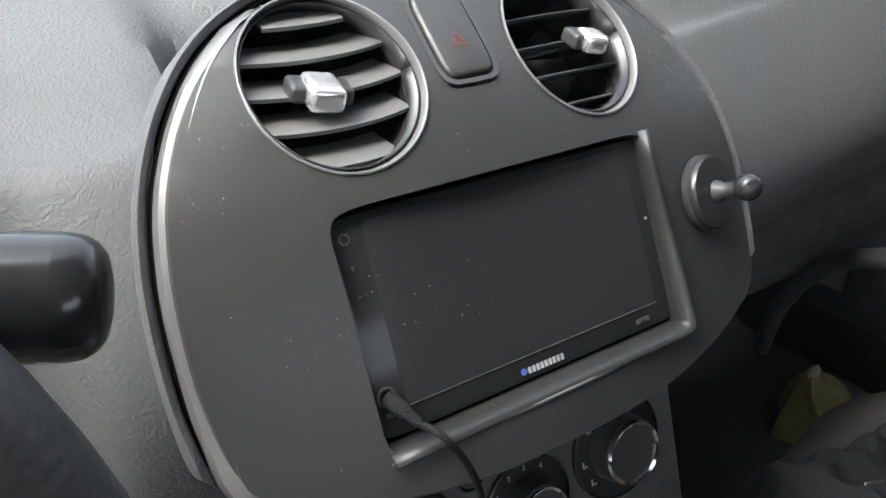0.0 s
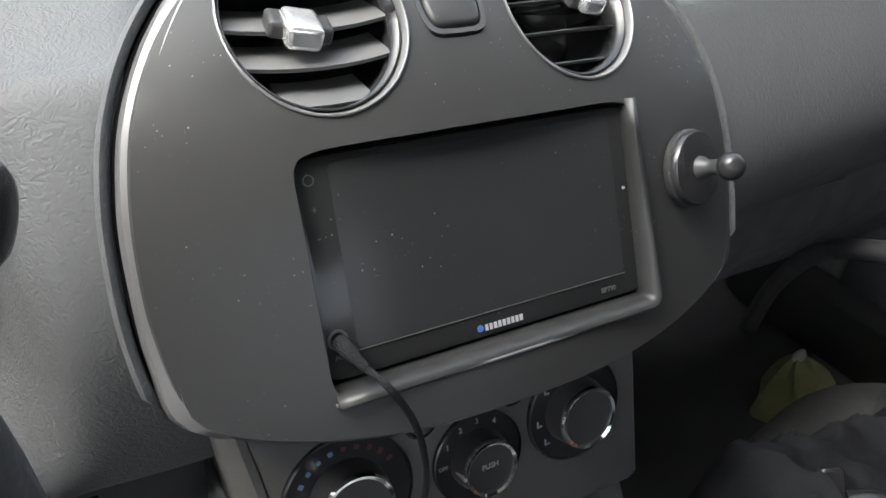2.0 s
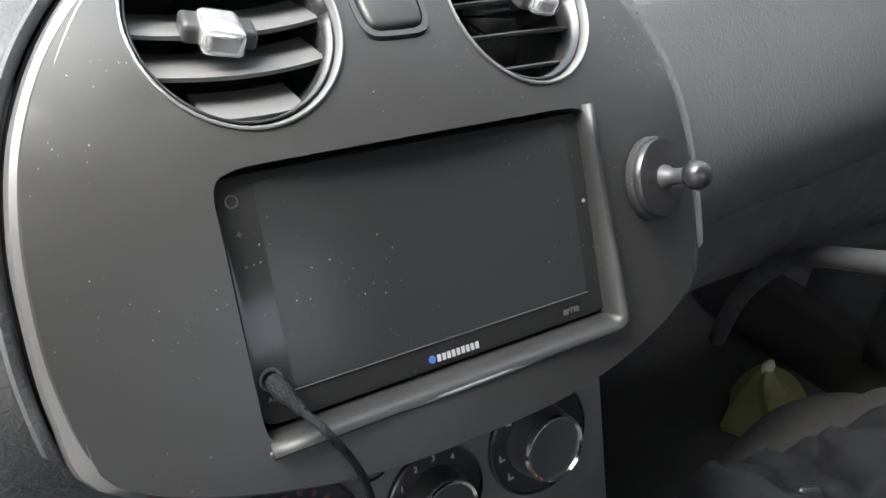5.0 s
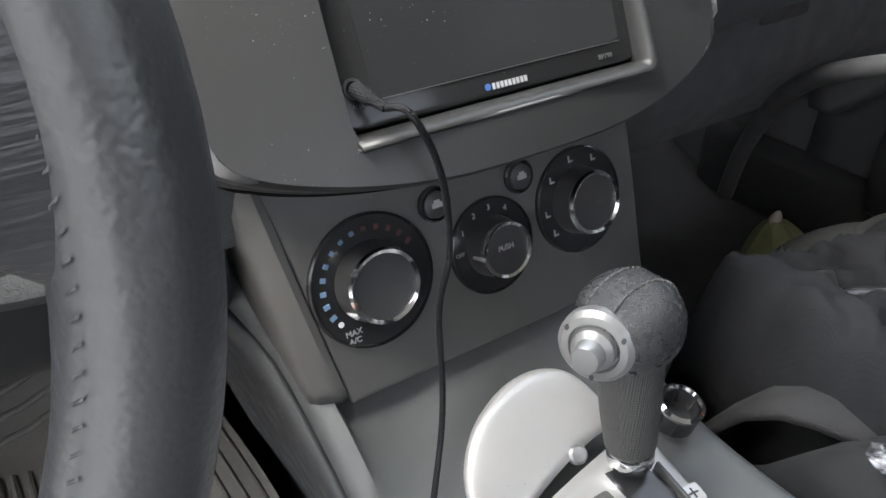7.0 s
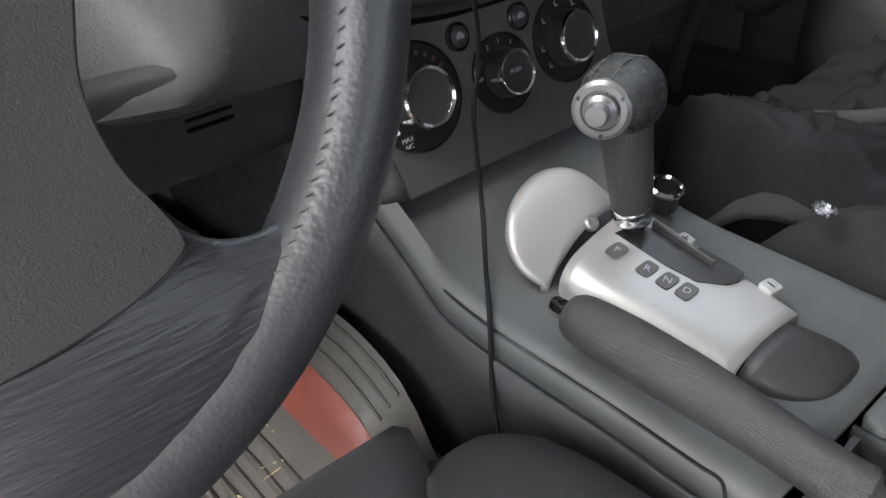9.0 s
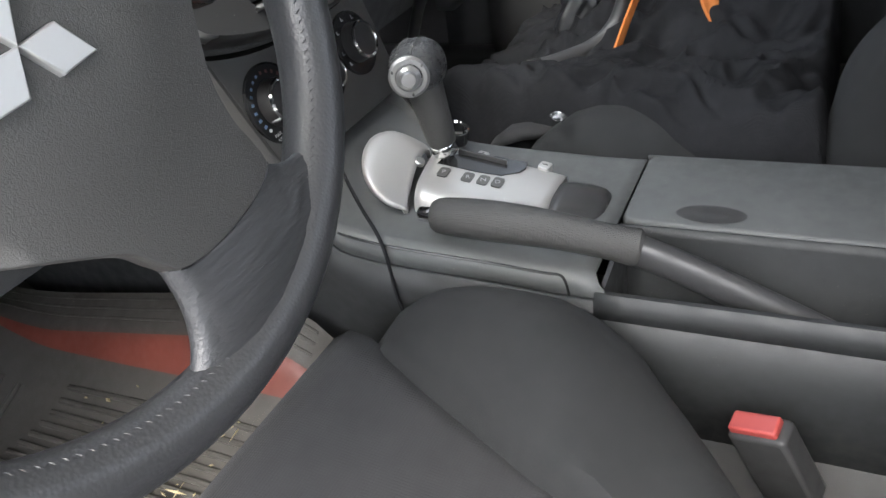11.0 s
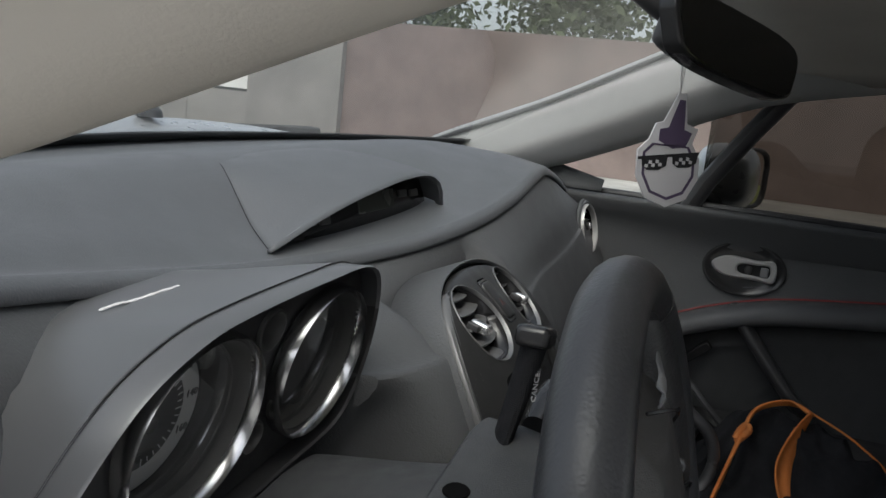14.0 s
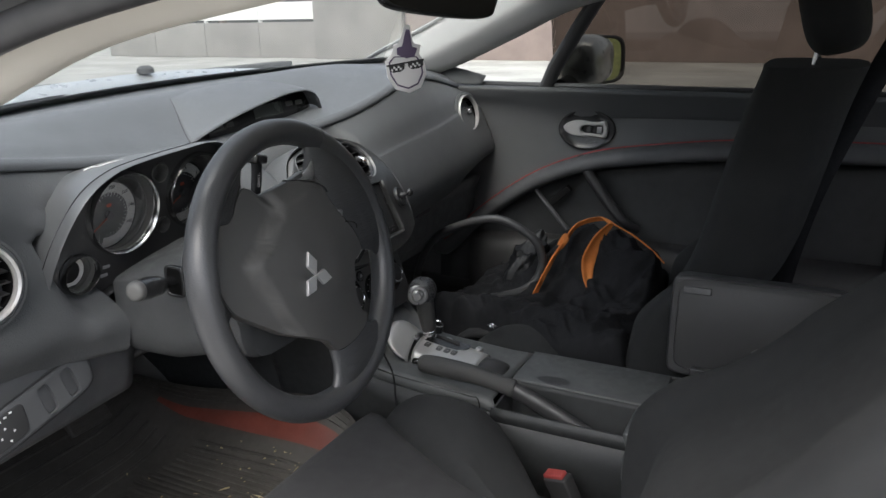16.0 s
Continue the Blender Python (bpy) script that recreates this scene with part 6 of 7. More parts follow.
tagged(pap, "thin white strip of paper tucked behind the instrument hood", "paper")

# ---- seats ----
def seat(xc, back, recline, label, low=0.0):
    s = thing("car_seat", (xc, -0.35, 0.34), label, "car seat", "front seats")
    # cushion: middle panel and two bolsters, as lofts from front to back
    in_f = spline([0.085, 0.13, 0.20, 0.32, 0.42, 0.47, 0.62], [0.212, 0.196, 0.160, 0.108, 0.086, 0.072, 0.065])
    ys = np.linspace(-0.048, -0.60, 24)
    rows = []
    for y in ys:
        f_ = (ys[0] - y) / (ys[0] - ys[-1])
        nose = min(1.0, f_ / 0.12)
        z = 0.452 + 0.058 * math.sin(nose * math.pi / 2) ** 0.8 - 0.055 * max(0, f_ - 0.13)
        row = []
        for x in np.linspace(-0.17, 0.17, 17):
            puff = 0.006 * math.cos(x / 0.17 * math.pi / 2)
            row.append((xc + x * (max(0.10, in_f(-y)) + 0.006) / 0.17, y, z + puff - 0.004 * math.exp(-((f_ - 0.45) / 0.02) ** 2)))
        rows.append(row)
    first = [(p[0], p[1] + 0.004, 0.36) for p in rows[0]]
    grid("cushion_centre", [first] + rows, M["mesh"], s, "dark woven mesh centre panel", thick=0.01)
    top_f = spline([0.085, 0.11, 0.14, 0.17, 0.20, 0.25, 0.29, 0.33, 0.36, 0.42, 0.52, 0.62], [0.458, 0.480, 0.522, 0.547, 0.560, 0.565, 0.557, 0.531, 0.507, 0.478, 0.462, 0.455])
    out_f = spline([0.085, 0.11, 0.15, 0.20, 0.31, 0.36, 0.40, 0.43, 0.47, 0.62], [0.236, 0.246, 0.256, 0.262, 0.264, 0.238, 0.200, 0.162, 0.130, 0.12])
    for side in (-1, 1):
        rows = []
        for y in np.linspace(-0.088, -0.60, 28):
            top, xi, xo = top_f(-y) - low, in_f(-y), out_f(-y)
            wide = xo - xi
            base = min(top - 0.012, 0.515)
            row = [(xi - 0.006, 0.42), (xi, base - 0.004), (xi + wide * 0.16, base + (top - base) * 0.55), (xi + wide * 0.5, top), (xi + wide * 0.80, top - 0.012), (xo - 0.003, top - 0.040), (xo, top - 0.075), (xo - 0.004, 0.36)]
            rows.append([Vector((xc + side * q.x, y, q.y)) for q in smooth_path([(a, b, 0) for a, b in row], 3)])
        cap_ = [Vector((p.x, p.y + 0.012, 0.36 + (p.z - 0.36) * 0.55)) for p in rows[0]]
        grid("cushion_bolster", [cap_] + rows, M["cloth"], s, "dark grey cloth side bolster", thick=0.008)
    box("seat_base", pose(xc, -0.36, 0.37), (0.42, 0.46, 0.09), M["black"], s, bevel=0.01)
    # backrest: a loft over stations up its front edge, with raised side bolsters
    rows = []
    n_ = len(back)
    for k, (yb, zb) in enumerate(smooth_path([(y, z, 0) for y, z in back], 4)[i].to_2d() for i in range(4 * (n_ - 1) + 1)):
        f_ = k / (4 * (n_ - 1))
        w = 0.245 - 0.035 * f_ - 0.06 * max(0.0, f_ - 0.75) / 0.25
        deep = 0.060 * math.sin(math.pi * min(1.0, 0.2 + 0.8 * f_)) ** 0.7
        row = []
        for j in range(40):
            a = 2 * math.pi * j / 40
            cx_, sx_ = math.cos(a), math.sin(a)
            x = w * math.copysign(abs(cx_) ** 0.6, cx_)
            if sx_ > 0:
                y = yb - deep * (1 - ease((abs(x) / w - 0.45) / 0.35)) - 0.05 * (1 - abs(sx_) ** 0.45)
            else:
                y = yb - 0.05 - 0.12 * abs(sx_) ** 0.6
            row.append((xc + x, y, zb))
        rows.append(row)
    grid("backrest", rows, M["cloth"], s, "dark grey cloth backrest with raised bolsters", loop=True, cap=True)
    yt, zt = back[-1]
    blob("headrest", pose(xc, yt - 0.10, zt + 0.11, -recline), (0.27, 0.11, 0.19), M["cloth"], s, power=3.4)
    for u in (-0.05, 0.05):
        tube("headrest_post", [(xc + u, yt - 0.08, zt - 0.02), (xc + u, yt - 0.09, zt + 0.06)], 0.006, M["chrome"], s, seg=10)
    return s


seat(-0.395, [(-0.53, 0.44), (-0.526, 0.51), (-0.530, 0.58), (-0.543, 0.628), (-0.578, 0.668), (-0.64, 0.705), (-0.70, 0.755), (-0.757, 0.819), (-0.819, 0.884), (-0.875, 0.95)], 36, "dark grey cloth driver's seat with mesh centre panel, empty")
seat(0.40, [(-0.445, 0.44), (-0.432, 0.50), (-0.437, 0.55), (-0.448, 0.60), (-0.478, 0.64), (-0.515, 0.68), (-0.545, 0.75), (-0.572, 0.86), (-0.60, 0.98), (-0.625, 1.06)], 14, "dark grey cloth passenger's seat with a black bag on it", 0.028)
bench = thing("rear_bench", (0, -1.2, 0.36), "dark cloth rear bench in shadow", "rear seat")
blob("bench_cushion", pose(0, -1.22, 0.45), (1.3, 0.46, 0.22), M["cloth"], bench, power=5)
blob("bench_back", pose(0, -1.44, 0.72, -14), (1.3, 0.14, 0.55), M["cloth"], bench, power=5)

# seat belt buckle beside the driver's seat
buckle = thing("belt_buckle", (-0.145, -0.43, 0.36), "black seat belt buckle with a red release button", "seat belt buckle")
bm_ = Matrix.Translation((-0.150, -0.424, 0.440)) @ pose(0, 0, 0, -18, -14, -12)
box("housing", bm_ @ pose(0, 0, -0.028), (0.024, 0.044, 0.085), M["black"], buckle, bevel=0.004)
box("release_button", bm_ @ pose(0.0, 0.002, 0.0145), (0.017, 0.036, 0.012), M["redbtn"], buckle, "worn red button", bevel=0.002)
box("stem", bm_ @ pose(0, 0, -0.10), (0.012, 0.03, 0.09), M["black"], buckle, bevel=0.002)

# passenger's belt hanging at the B-pillar
belt = thing("seat_belt", (0.66, -0.80, 0.5), "black woven seat belt hanging at the pillar", "seat belt")
rows = []
for p in smooth_path([(0.665, -0.86, 1.12), (0.645, -0.79, 0.95), (0.62, -0.72, 0.75), (0.60, -0.68, 0.55), (0.60, -0.68, 0.42)], 6):
    rows.append([p + Vector((0.004, -0.024, 0)), p + Vector((-0.001, 0, 0)), p + Vector((0.004, 0.024, 0))])
grid("webbing", rows, M["nylon"], belt, thick=0.0015)

# ---- passenger door ----
door = tagged(new("door_1"), "dark grey passenger door with red piping and open map pocket", "car door", kind="structure")
pipe_z = spline([-0.95, -0.60, -0.35, -0.20, -0.05, 0.105, 0.20], [0.872, 0.866, 0.840, 0.811, 0.748, 0.637, 0.54])
sill_z = lambda y: 0.972 + 0.004 * y
rows = []
for y in np.linspace(-0.98, 0.235, 46):
    pz, sz = pipe_z(y), sill_z(y)
    rows.append(smooth_path([(0.765, y, sz - 0.02), (0.735, y, sz - 0.001), (0.718, y, sz), (0.708, y, sz - 0.006), (0.716, y, sz - 0.025), (0.737, y, sz - 0.065), (0.741, y, sz * 0.45 + pz * 0.55), (0.728, y, pz + 0.006), (0.722, y, pz + 0.0005)], 4))
grid("upper_panel", rows, M["dash"], door, thick=0.004)
rows, ry = [], []
for y in np.linspace(-0.98, 0.235, 46):
    pz = pipe_z(y)
    ry.append((0.7195, y, pz))
    b = 0.032 * min(1, max(0, (0.13 - y) / 0.2))
    rows.append(smooth_path([(0.722, y, pz - 0.0005), (0.714 - b * 0.6, y, pz - 0.006), (0.712 - b, y, pz - 0.020), (0.714 - b, y, pz - 0.040), (0.728 - b * 0.3, y, pz - 0.050), (0.748, y, pz - 0.052)], 4))
grid("armrest", rows, M["dash_low"], door, "grey padded armrest band", thick=0.004)
tube("piping", ry, 0.0022, M["piping"], door, "thin red piping", seg=8)
rows = [[(0.750 - 0.012 * a * a, y, (pipe_z(y) - 0.05) * (1 - a) + 0.36 * a) for y in np.linspace(-0.98, 0.235, 30)] for a in np.linspace(0, 1, 10)]
grid("lower_panel", rows, M["column"], door, "dark cloth lower panel", thick=0.004)
rows = [[(0.742 - 0.045 * math.sin(math.pi * b) ** 0.5, -0.9 + 1.02 * a, 0.36 + 0.20 * b + (0.03 if a < 0.6 else 0.03 - 0.05 * (a - 0.6))) for a in np.linspace(0, 1, 22)] for b in np.linspace(0, 1, 9)]
grid("map_pocket", rows, M["black"], door, thick=0.004)
# pull bar and slim bar in front of it
tube("pull_bar", smooth_path([(0.722, -0.185, 0.798), (0.700, -0.205, 0.775), (0.680, -0.265, 0.705), (0.672, -0.31, 0.655), (0.700, -0.335, 0.63)], 6), 0.0155, M["black"], door, "black pull handle bar", seg=16, flat=0.8)
tube("slim_bar", smooth_path([(0.735, -0.045, 0.725), (0.71, -0.075, 0.70), (0.695, -0.16, 0.615), (0.70, -0.20, 0.575)], 6), 0.008, M["dash_low"], door, seg=12, flat=0.7)
box("window_switch", pose(0.722, -0.13, 0.695, 0, 0, 0) @ pose(0, 0, 0, -42), (0.02, 0.07, 0.018), M["gloss"], door, bevel=0.003)
# inner handle in its oval bowl
handle_m = facing((0.7330, -0.191, 0.8685), (-1, 0.03, 0.10))
lathe("handle_bowl", [(0.0, -0.003), (0.7, -0.003), (0.92, 0.0), (1.0, 0.004), (1.06, 0.004), (1.10, -0.006)], handle_m @ Matrix.Diagonal((0.068, 0.048, 1, 1)), M["gloss"], door, "gloss black oval bowl", seg=44)
hand_o = [(p.x, p.y) for p in smooth_path([(-0.058, 0.004, 0), (-0.030, 0.021, 0), (0.020, 0.019, 0), (0.052, 0.019, 0), (0.054, -0.017, 0), (0.02, -0.018, 0), (-0.035, -0.016, 0)], 6, closed=True)]
hand_i = [(p.x, p.y) for p in smooth_path([(-0.012, 0.002, 0), (-0.003, 0.0095, 0), (0.020, 0.010, 0), (0.043, 0.010, 0), (0.044, -0.010, 0), (0.02, -0.010, 0), (-0.006, -0.008, 0)], 6, closed=True)]
hollow("inside_handle", hand_o, hand_i, handle_m @ pose(0, 0.001, 0), -0.002, 0.010, M["silver"], door, "satin silver inside handle", edge=0.003)
box("lock_tab", handle_m @ pose(0.036, 0, 0.004), (0.014, 0.018, 0.006), M["trim"], door, bevel=0.002)
slab("lock_dot", ring_outline(0.007, 0.0085, 20, 0.008, 0.0), handle_m, -0.008, 0.003, M["black"], door, edge=0.002)

# windows on the passenger's side
def side_glass(name, ya, yb, material, label, n=10):
    rows = []
    for y in np.linspace(ya, yb, n):
        zt = float(np.interp(-y, [-0.15, 0.0, 0.19, 0.45, 0.98], [1.04, 1.105, 1.19, 1.235, 1.23]))
        rows.append([(0.775 - 0.05 * f_ * (zt - 0.96) / 0.25, y, 0.955 + (zt - 0.955) * f_) for f_ in np.linspace(0, 1, 6)])
    o = grid(name, rows, material)
    o.visible_shadow = False
    return tagged(o, label, "window", kind="structure")


side_glass("window_1", 0.15, -0.10, M["glass"], "clear fixed corner glass ahead of the door window")
side_glass("window_2", -0.09, -0.93, M["tint"], "tinted passenger door window, closed")
left_rear = box("rear_side", pose(-0.72, -1.30, 1.08), (0.03, 0.42, 0.30), M["cloth"], bevel=0.005)
tagged(left_rear, "dark rear side panel beside the bench", "panel", kind="structure")
side_glass("window_3", -1.03, -1.45, M["tint"], "tinted rear quarter window")
strut = tube("window_strut", [(0.752, -0.066, 0.945), (0.745, -0.10, 1.02), (0.735, -0.165, 1.12), (0.72, -0.225, 1.205)], 0.025, M["seal"], seg=10, flat=0.7)
tagged(strut, "black strut between the corner glass and the door window", "window strut", kind="structure")
strip = tube("sill_seal", [(0.752, y, sill_z(y) + 0.002) for y in np.linspace(0.22, -1.0, 10)], 0.008, M["seal"], seg=8)
tagged(strip, "black rubber seal along the window sill", "seal", kind="structure")
cor = grid("mirror_corner", [[(0.715 + 0.03 * k / 4, 0.24 - 0.05 * k / 4 * 0 - j * 0.05, 0.975 + (0.055 - 0.012 * j) * (k / 4) ** 0.8) for k in range(5)] for j in range(4)], M["dash"], thick=0.004)
tagged(cor, "dark plastic corner where the dashboard meets the door", "trim", kind="structure")
# B-pillar, passenger's side
rows = []
for z in np.linspace(0.36, 1.24, 12):
    xo = 0.745 - 0.05 * max(0, z - 0.95) / 0.3
    w = 0.075
    rows.append(smooth_path([(xo + 0.01, -0.93 + 0.05, z), (xo - 0.03, -0.93 + w * 0.4, z), (xo - 0.045, -0.97, z), (xo - 0.03, -1.05, z), (xo + 0.01, -1.08, z)], 3))
rows_l = [[Vector((-p.x, p.y - 0.12, p.z)) for p in r] for r in rows]
bp2 = grid("b_pillar", rows_l, M["cloth"], thick=0.006)
tagged(bp2, "dark trimmed B-pillar behind the driver's doorway", "pillar", kind="structure")
bp = grid("b_pillar", rows, M["cloth"], thick=0.006)
tagged(bp, "dark trimmed B-pillar behind the passenger's seat", "pillar", kind="structure")
quarter = box("quarter_panel", pose(0.745, -1.27, 0.66), (0.05, 0.50, 0.60), M["cloth"], bevel=0.01)
tagged(quarter, "dark trimmed rear quarter panel", "panel", kind="structure")
quarter2 = box("quarter_panel", pose(-0.745, -1.30, 0.66), (0.05, 0.46, 0.60), M["cloth"], bevel=0.01)
tagged(quarter2, "dark trimmed rear quarter panel beside the driver", "panel", kind="structure")
kick = box("kick_panel", pose(-0.735, 0.30, 0.66), (0.03, 0.36, 0.62), M["carpet"], bevel=0.01)
tagged(kick, "dark footwell side panel beside the pedals", "panel", kind="structure")
kick2 = box("kick_panel", pose(0.765, 0.48, 0.60), (0.03, 0.60, 0.66), M["carpet"], bevel=0.01)
tagged(kick2, "dark footwell side panel on the passenger's side", "panel", kind="structure")

# door mirror outside
mir = thing("door_mirror", (0.93, -0.15, 0.97), "silver door mirror showing the bright lawn behind", "door mirror")
mm_ = Matrix.Translation((0.925, -0.165, 1.028)) @ pose(0, 0, 0, 0, 0, 0)
blob("housing", mm_ @ pose(0.0, 0.035, 0.0), (0.20, 0.13, 0.135), M["paint"], mir, power=3.0)
mg = facing((0.925, -0.035 - 0.165 + 0.033, 1.028), (-0.42, -0.90, 0.02))
hollow("surround", ring_outline(0.098, 0.064, 36, power=4), ring_outline(0.088, 0.056, 36, power=4), mg, -0.012, 0.008, M["black"], mir, edge=0.003)
slab("mirror_glass", ring_outline(0.089, 0.057, 36, power=4), mg, -0.004, 0.002, M["mirror"], mir, "bright mirror glass", smooth=False)
tube("foot", [(0.80, -0.10, 0.965), (0.88, -0.12, 0.985)], 0.022, M["black"], mir, seg=12)

# ---- rear-view mirror and hanging card ----
rvm = thing("rear_view_mirror", (0.03, -0.12, 1.18), "black rear-view mirror with a dark glass, hung from the windscreen", "rear-view mirror")
rm_ = Matrix.Translation((0.045, -0.128, 1.190)) @ pose(0, 0, 0, -8, 6, -28)
ro = [(p.x, p.y) for p in smooth_path([(-0.115, 0.026, 0), (0.0, 0.034, 0), (0.115, 0.028, 0), (0.120, -0.012, 0), (0.085, -0.034, 0), (-0.085, -0.034, 0), (-0.120, -0.010, 0)], 5, closed=True)]
fr_ = rm_ @ pose(0, 0, 0, 90)
slab("housing", [(p[0] * 0.8, p[1] * 0.75) for p in ro], fr_ @ pose(0, 0, 0, 180), 0.0, 0.042, M["black"], rvm, edge=0.018)
slab("frame", ro, fr_, -0.012, 0.006, M["gloss"], rvm, edge=0.004)
slab("glass", [(p[0] * 0.95, p[1] * 0.90) for p in ro], fr_, 0.004, 0.0066, M["mirror_dark"], rvm, "dark mirror glass", smooth=False)
tube("stem", smooth_path([(0.03, -0.085, 1.205), (0.015, -0.045, 1.225), (0.005, 0.005, 1.262)], 5), 0.013, M["black"], rvm, seg=14)

tag_root = thing("hanging_card", (0.004, -0.083, 1.03), "white and purple card air freshener hanging on a thread", "air freshener")
tm_ = facing((0.004, -0.083, 1.083), (-0.84, -0.54, 0)) @ pose(0, 0, 0, 0, 0, -3)
card_keys = [(-0.004, 0.056), (0.004, 0.057), (0.011, 0.028), (0.024, 0.025), (0.021, 0.010), (0.032, -0.004), (0.035, -0.024), (0.026, -0.046), (0.006, -0.056), (-0.018, -0.050), (-0.032, -0.030), (-0.036, -0.004), (-0.026, 0.008), (-0.022, 0.024), (-0.014, 0.027)]
slab("card", card_keys, tm_, -0.0012, 0.0012, M["card"], tag_root, edge=0.0004)
slab("printed_peak", [(-0.002, 0.050), (0.004, 0.050), (0.009, 0.022), (0.018, 0.020), (0.014, 0.006), (0.000, 0.002), (-0.016, 0.008), (-0.017, 0.019), (-0.008, 0.022)], tm_, 0.0012, 0.0016, M["purple"], tag_root, smooth=False)
hollow("printed_outline", [(p[0] * 0.84, p[1] * 0.84 - 0.002) for p in card_keys[4:13]], [(p[0] * 0.76, p[1] * 0.77 - 0.003) for p in card_keys[4:13]], tm_, 0.0012, 0.0016, M["purple"], tag_root, smooth=False)
for u0, v0 in ((-0.030, -0.0125), (0.002, -0.0055)):
    slab("printed_lens", [(u0, v0), (u0 + 0.027, v0 + 0.006), (u0 + 0.027, v0 - 0.003), (u0 + 0.020, v0 - 0.008), (u0 + 0.008, v0 - 0.010), (u0 + 0.002, v0 - 0.007)], tm_, 0.0012, 0.0018, M["dial_dark"], tag_root, smooth=False)
    for k in range(5):
        box("printed_check", tm_ @ pose(u0 + 0.006 + 0.0036 * k, v0 - 0.0025 + 0.0008 * k + (0.0 if k % 2 else -0.0034), 0.0019), (0.0034, 0.0034, 0.0004), M["card"], tag_root, bevel=0)
slab("printed_bridge", [(-0.034, -0.0105), (0.030, 0.0030), (0.030, 0.0), (-0.034, -0.0135)], tm_, 0.0012, 0.0017, M["dial_dark"], tag_root, smooth=False)
tube("thread", [(0.003, -0.083, 1.138), (0.002, -0.084, 1.165), (0.000, -0.085, 1.20)], 0.0007, M["card"], tag_root, seg=5)
tube("thread", [(0.003, -0.083, 1.138), (0.000, -0.081, 1.165), (-0.003, -0.079, 1.20)], 0.0007, M["card"], tag_root, seg=5)
# grey assist handle over the far window and sun visor
vis = slab("sun_visor", [(p[0], p[1]) for p in ring_outline(0.19, 0.075, 40, power=6)], Matrix.Translation((-0.36, -0.17, 1.258)) @ pose(0, 0, 0, 200, 0, 8), -0.008, 0.010, M["liner"], edge=0.008)
tagged(vis, "pale beige sun visor folded under the roof", "sun visor")

# ---- floor mats and footwell ----
mat = thing("floor_mat", (-0.40, 0.1, 0.33), "ribbed black rubber floor mat with dull red side strips", "floor mat")
mat_x = [-0.665, -0.64, -0.62, -0.56, -0.40, -0.31, -0.27, -0.235, -0.205, -0.185, -0.168, -0.13]
mat_h = [0.395, 0.385, 0.345, 0.335, 0.335, 0.336, 0.343, 0.359, 0.386, 0.413, 0.442, 0.476]
prof = spline(mat_x, mat_h)
edge_top = spline([-0.12, -0.07, -0.045, -0.025, 0.0, 0.044, 0.10, 0.227, 0.39, 0.56], [0.345, 0.372, 0.420, 0.450, 0.467, 0.478, 0.476, 0.455, 0.432, 0.43])


def mat_at(x, y, lift=0.0):
    """A place on the mat, whose side slopes up beside the console."""
    z = prof(x)
    if x > -0.31:
        z = 0.336 + (z - 0.336) * (edge_top(y) - 0.336) / 0.14
    return (x, y, z + rise_f(y) * ease((-0.13 - x) / 0.1) + lift)


rise_f = lambda y: max(0.0, y - 0.34) ** 1.4 * 1.25
rows = []
for y in np.linspace(-0.12, 0.56, 40):
    rows.append([mat_at(x, y) for x in np.linspace(-0.665, -0.130, 64)])
grid("tray", rows, M["rubber"], mat)
def strip_on(name, xa, xb, ya, yb, lift, material, label=""):
    rows = []
    for y in np.linspace(ya, yb, 24):
        a = xa(y) if callable(xa) else xa
        b = xb(y) if callable(xb) else xb
        rows.append([mat_at(a + (b - a) * j / 6, y, lift) for j in range(7)])
    return grid(name, rows, material, mat, label)
strip_on("red_strip", spline([-0.05, 0.0, 0.06, 0.2, 0.42], [-0.180, -0.187, -0.189, -0.187, -0.180]), spline([-0.05, 0.0, 0.06, 0.2, 0.42], [-0.166, -0.165, -0.165, -0.167, -0.172]), -0.045, 0.42, 0.002, M["red"], "dull red strip")
strip_on("red_strip", -0.50, -0.455, -0.10, 0.33, 0.004, M["red"], "dull red strip")
for k in range(19):
    x = -0.437 + 0.0126 * k
    y0, y1 = -0.10, 0.34 - 0.05 * abs(k - 9) / 9
    tube("rib", [mat_at(x, y, 0.001) for y in np.linspace(y0, y1, 8)], 0.0036, M["rubber"], mat, seg=8)
for k in range(12):
    y = -0.06 + 0.03 * k
    tube("rib", [(-0.615, y, prof(-0.615) + 0.001), (-0.565, y, prof(-0.565) + 0.001), (-0.515, y - 0.045, prof(-0.515) + 0.001)], 0.0036, M["rubber"], mat, seg=8)
for k in range(7):
    y = 0.365 + 0.022 * k
    tube("rib", [mat_at(x, y, 0.001) for x in np.linspace(-0.60, -0.22, 10)], 0.0036, M["rubber"], mat, seg=8)
for k in range(3):
    tube("edge_rib", [mat_at(-0.154 + 0.009 * k, y, 0.0006) for y in np.linspace(-0.02, 0.5, 26)], 0.0016, M["rubber"], mat, seg=8)
rng = random.Random(11)
verts, faces = [], []
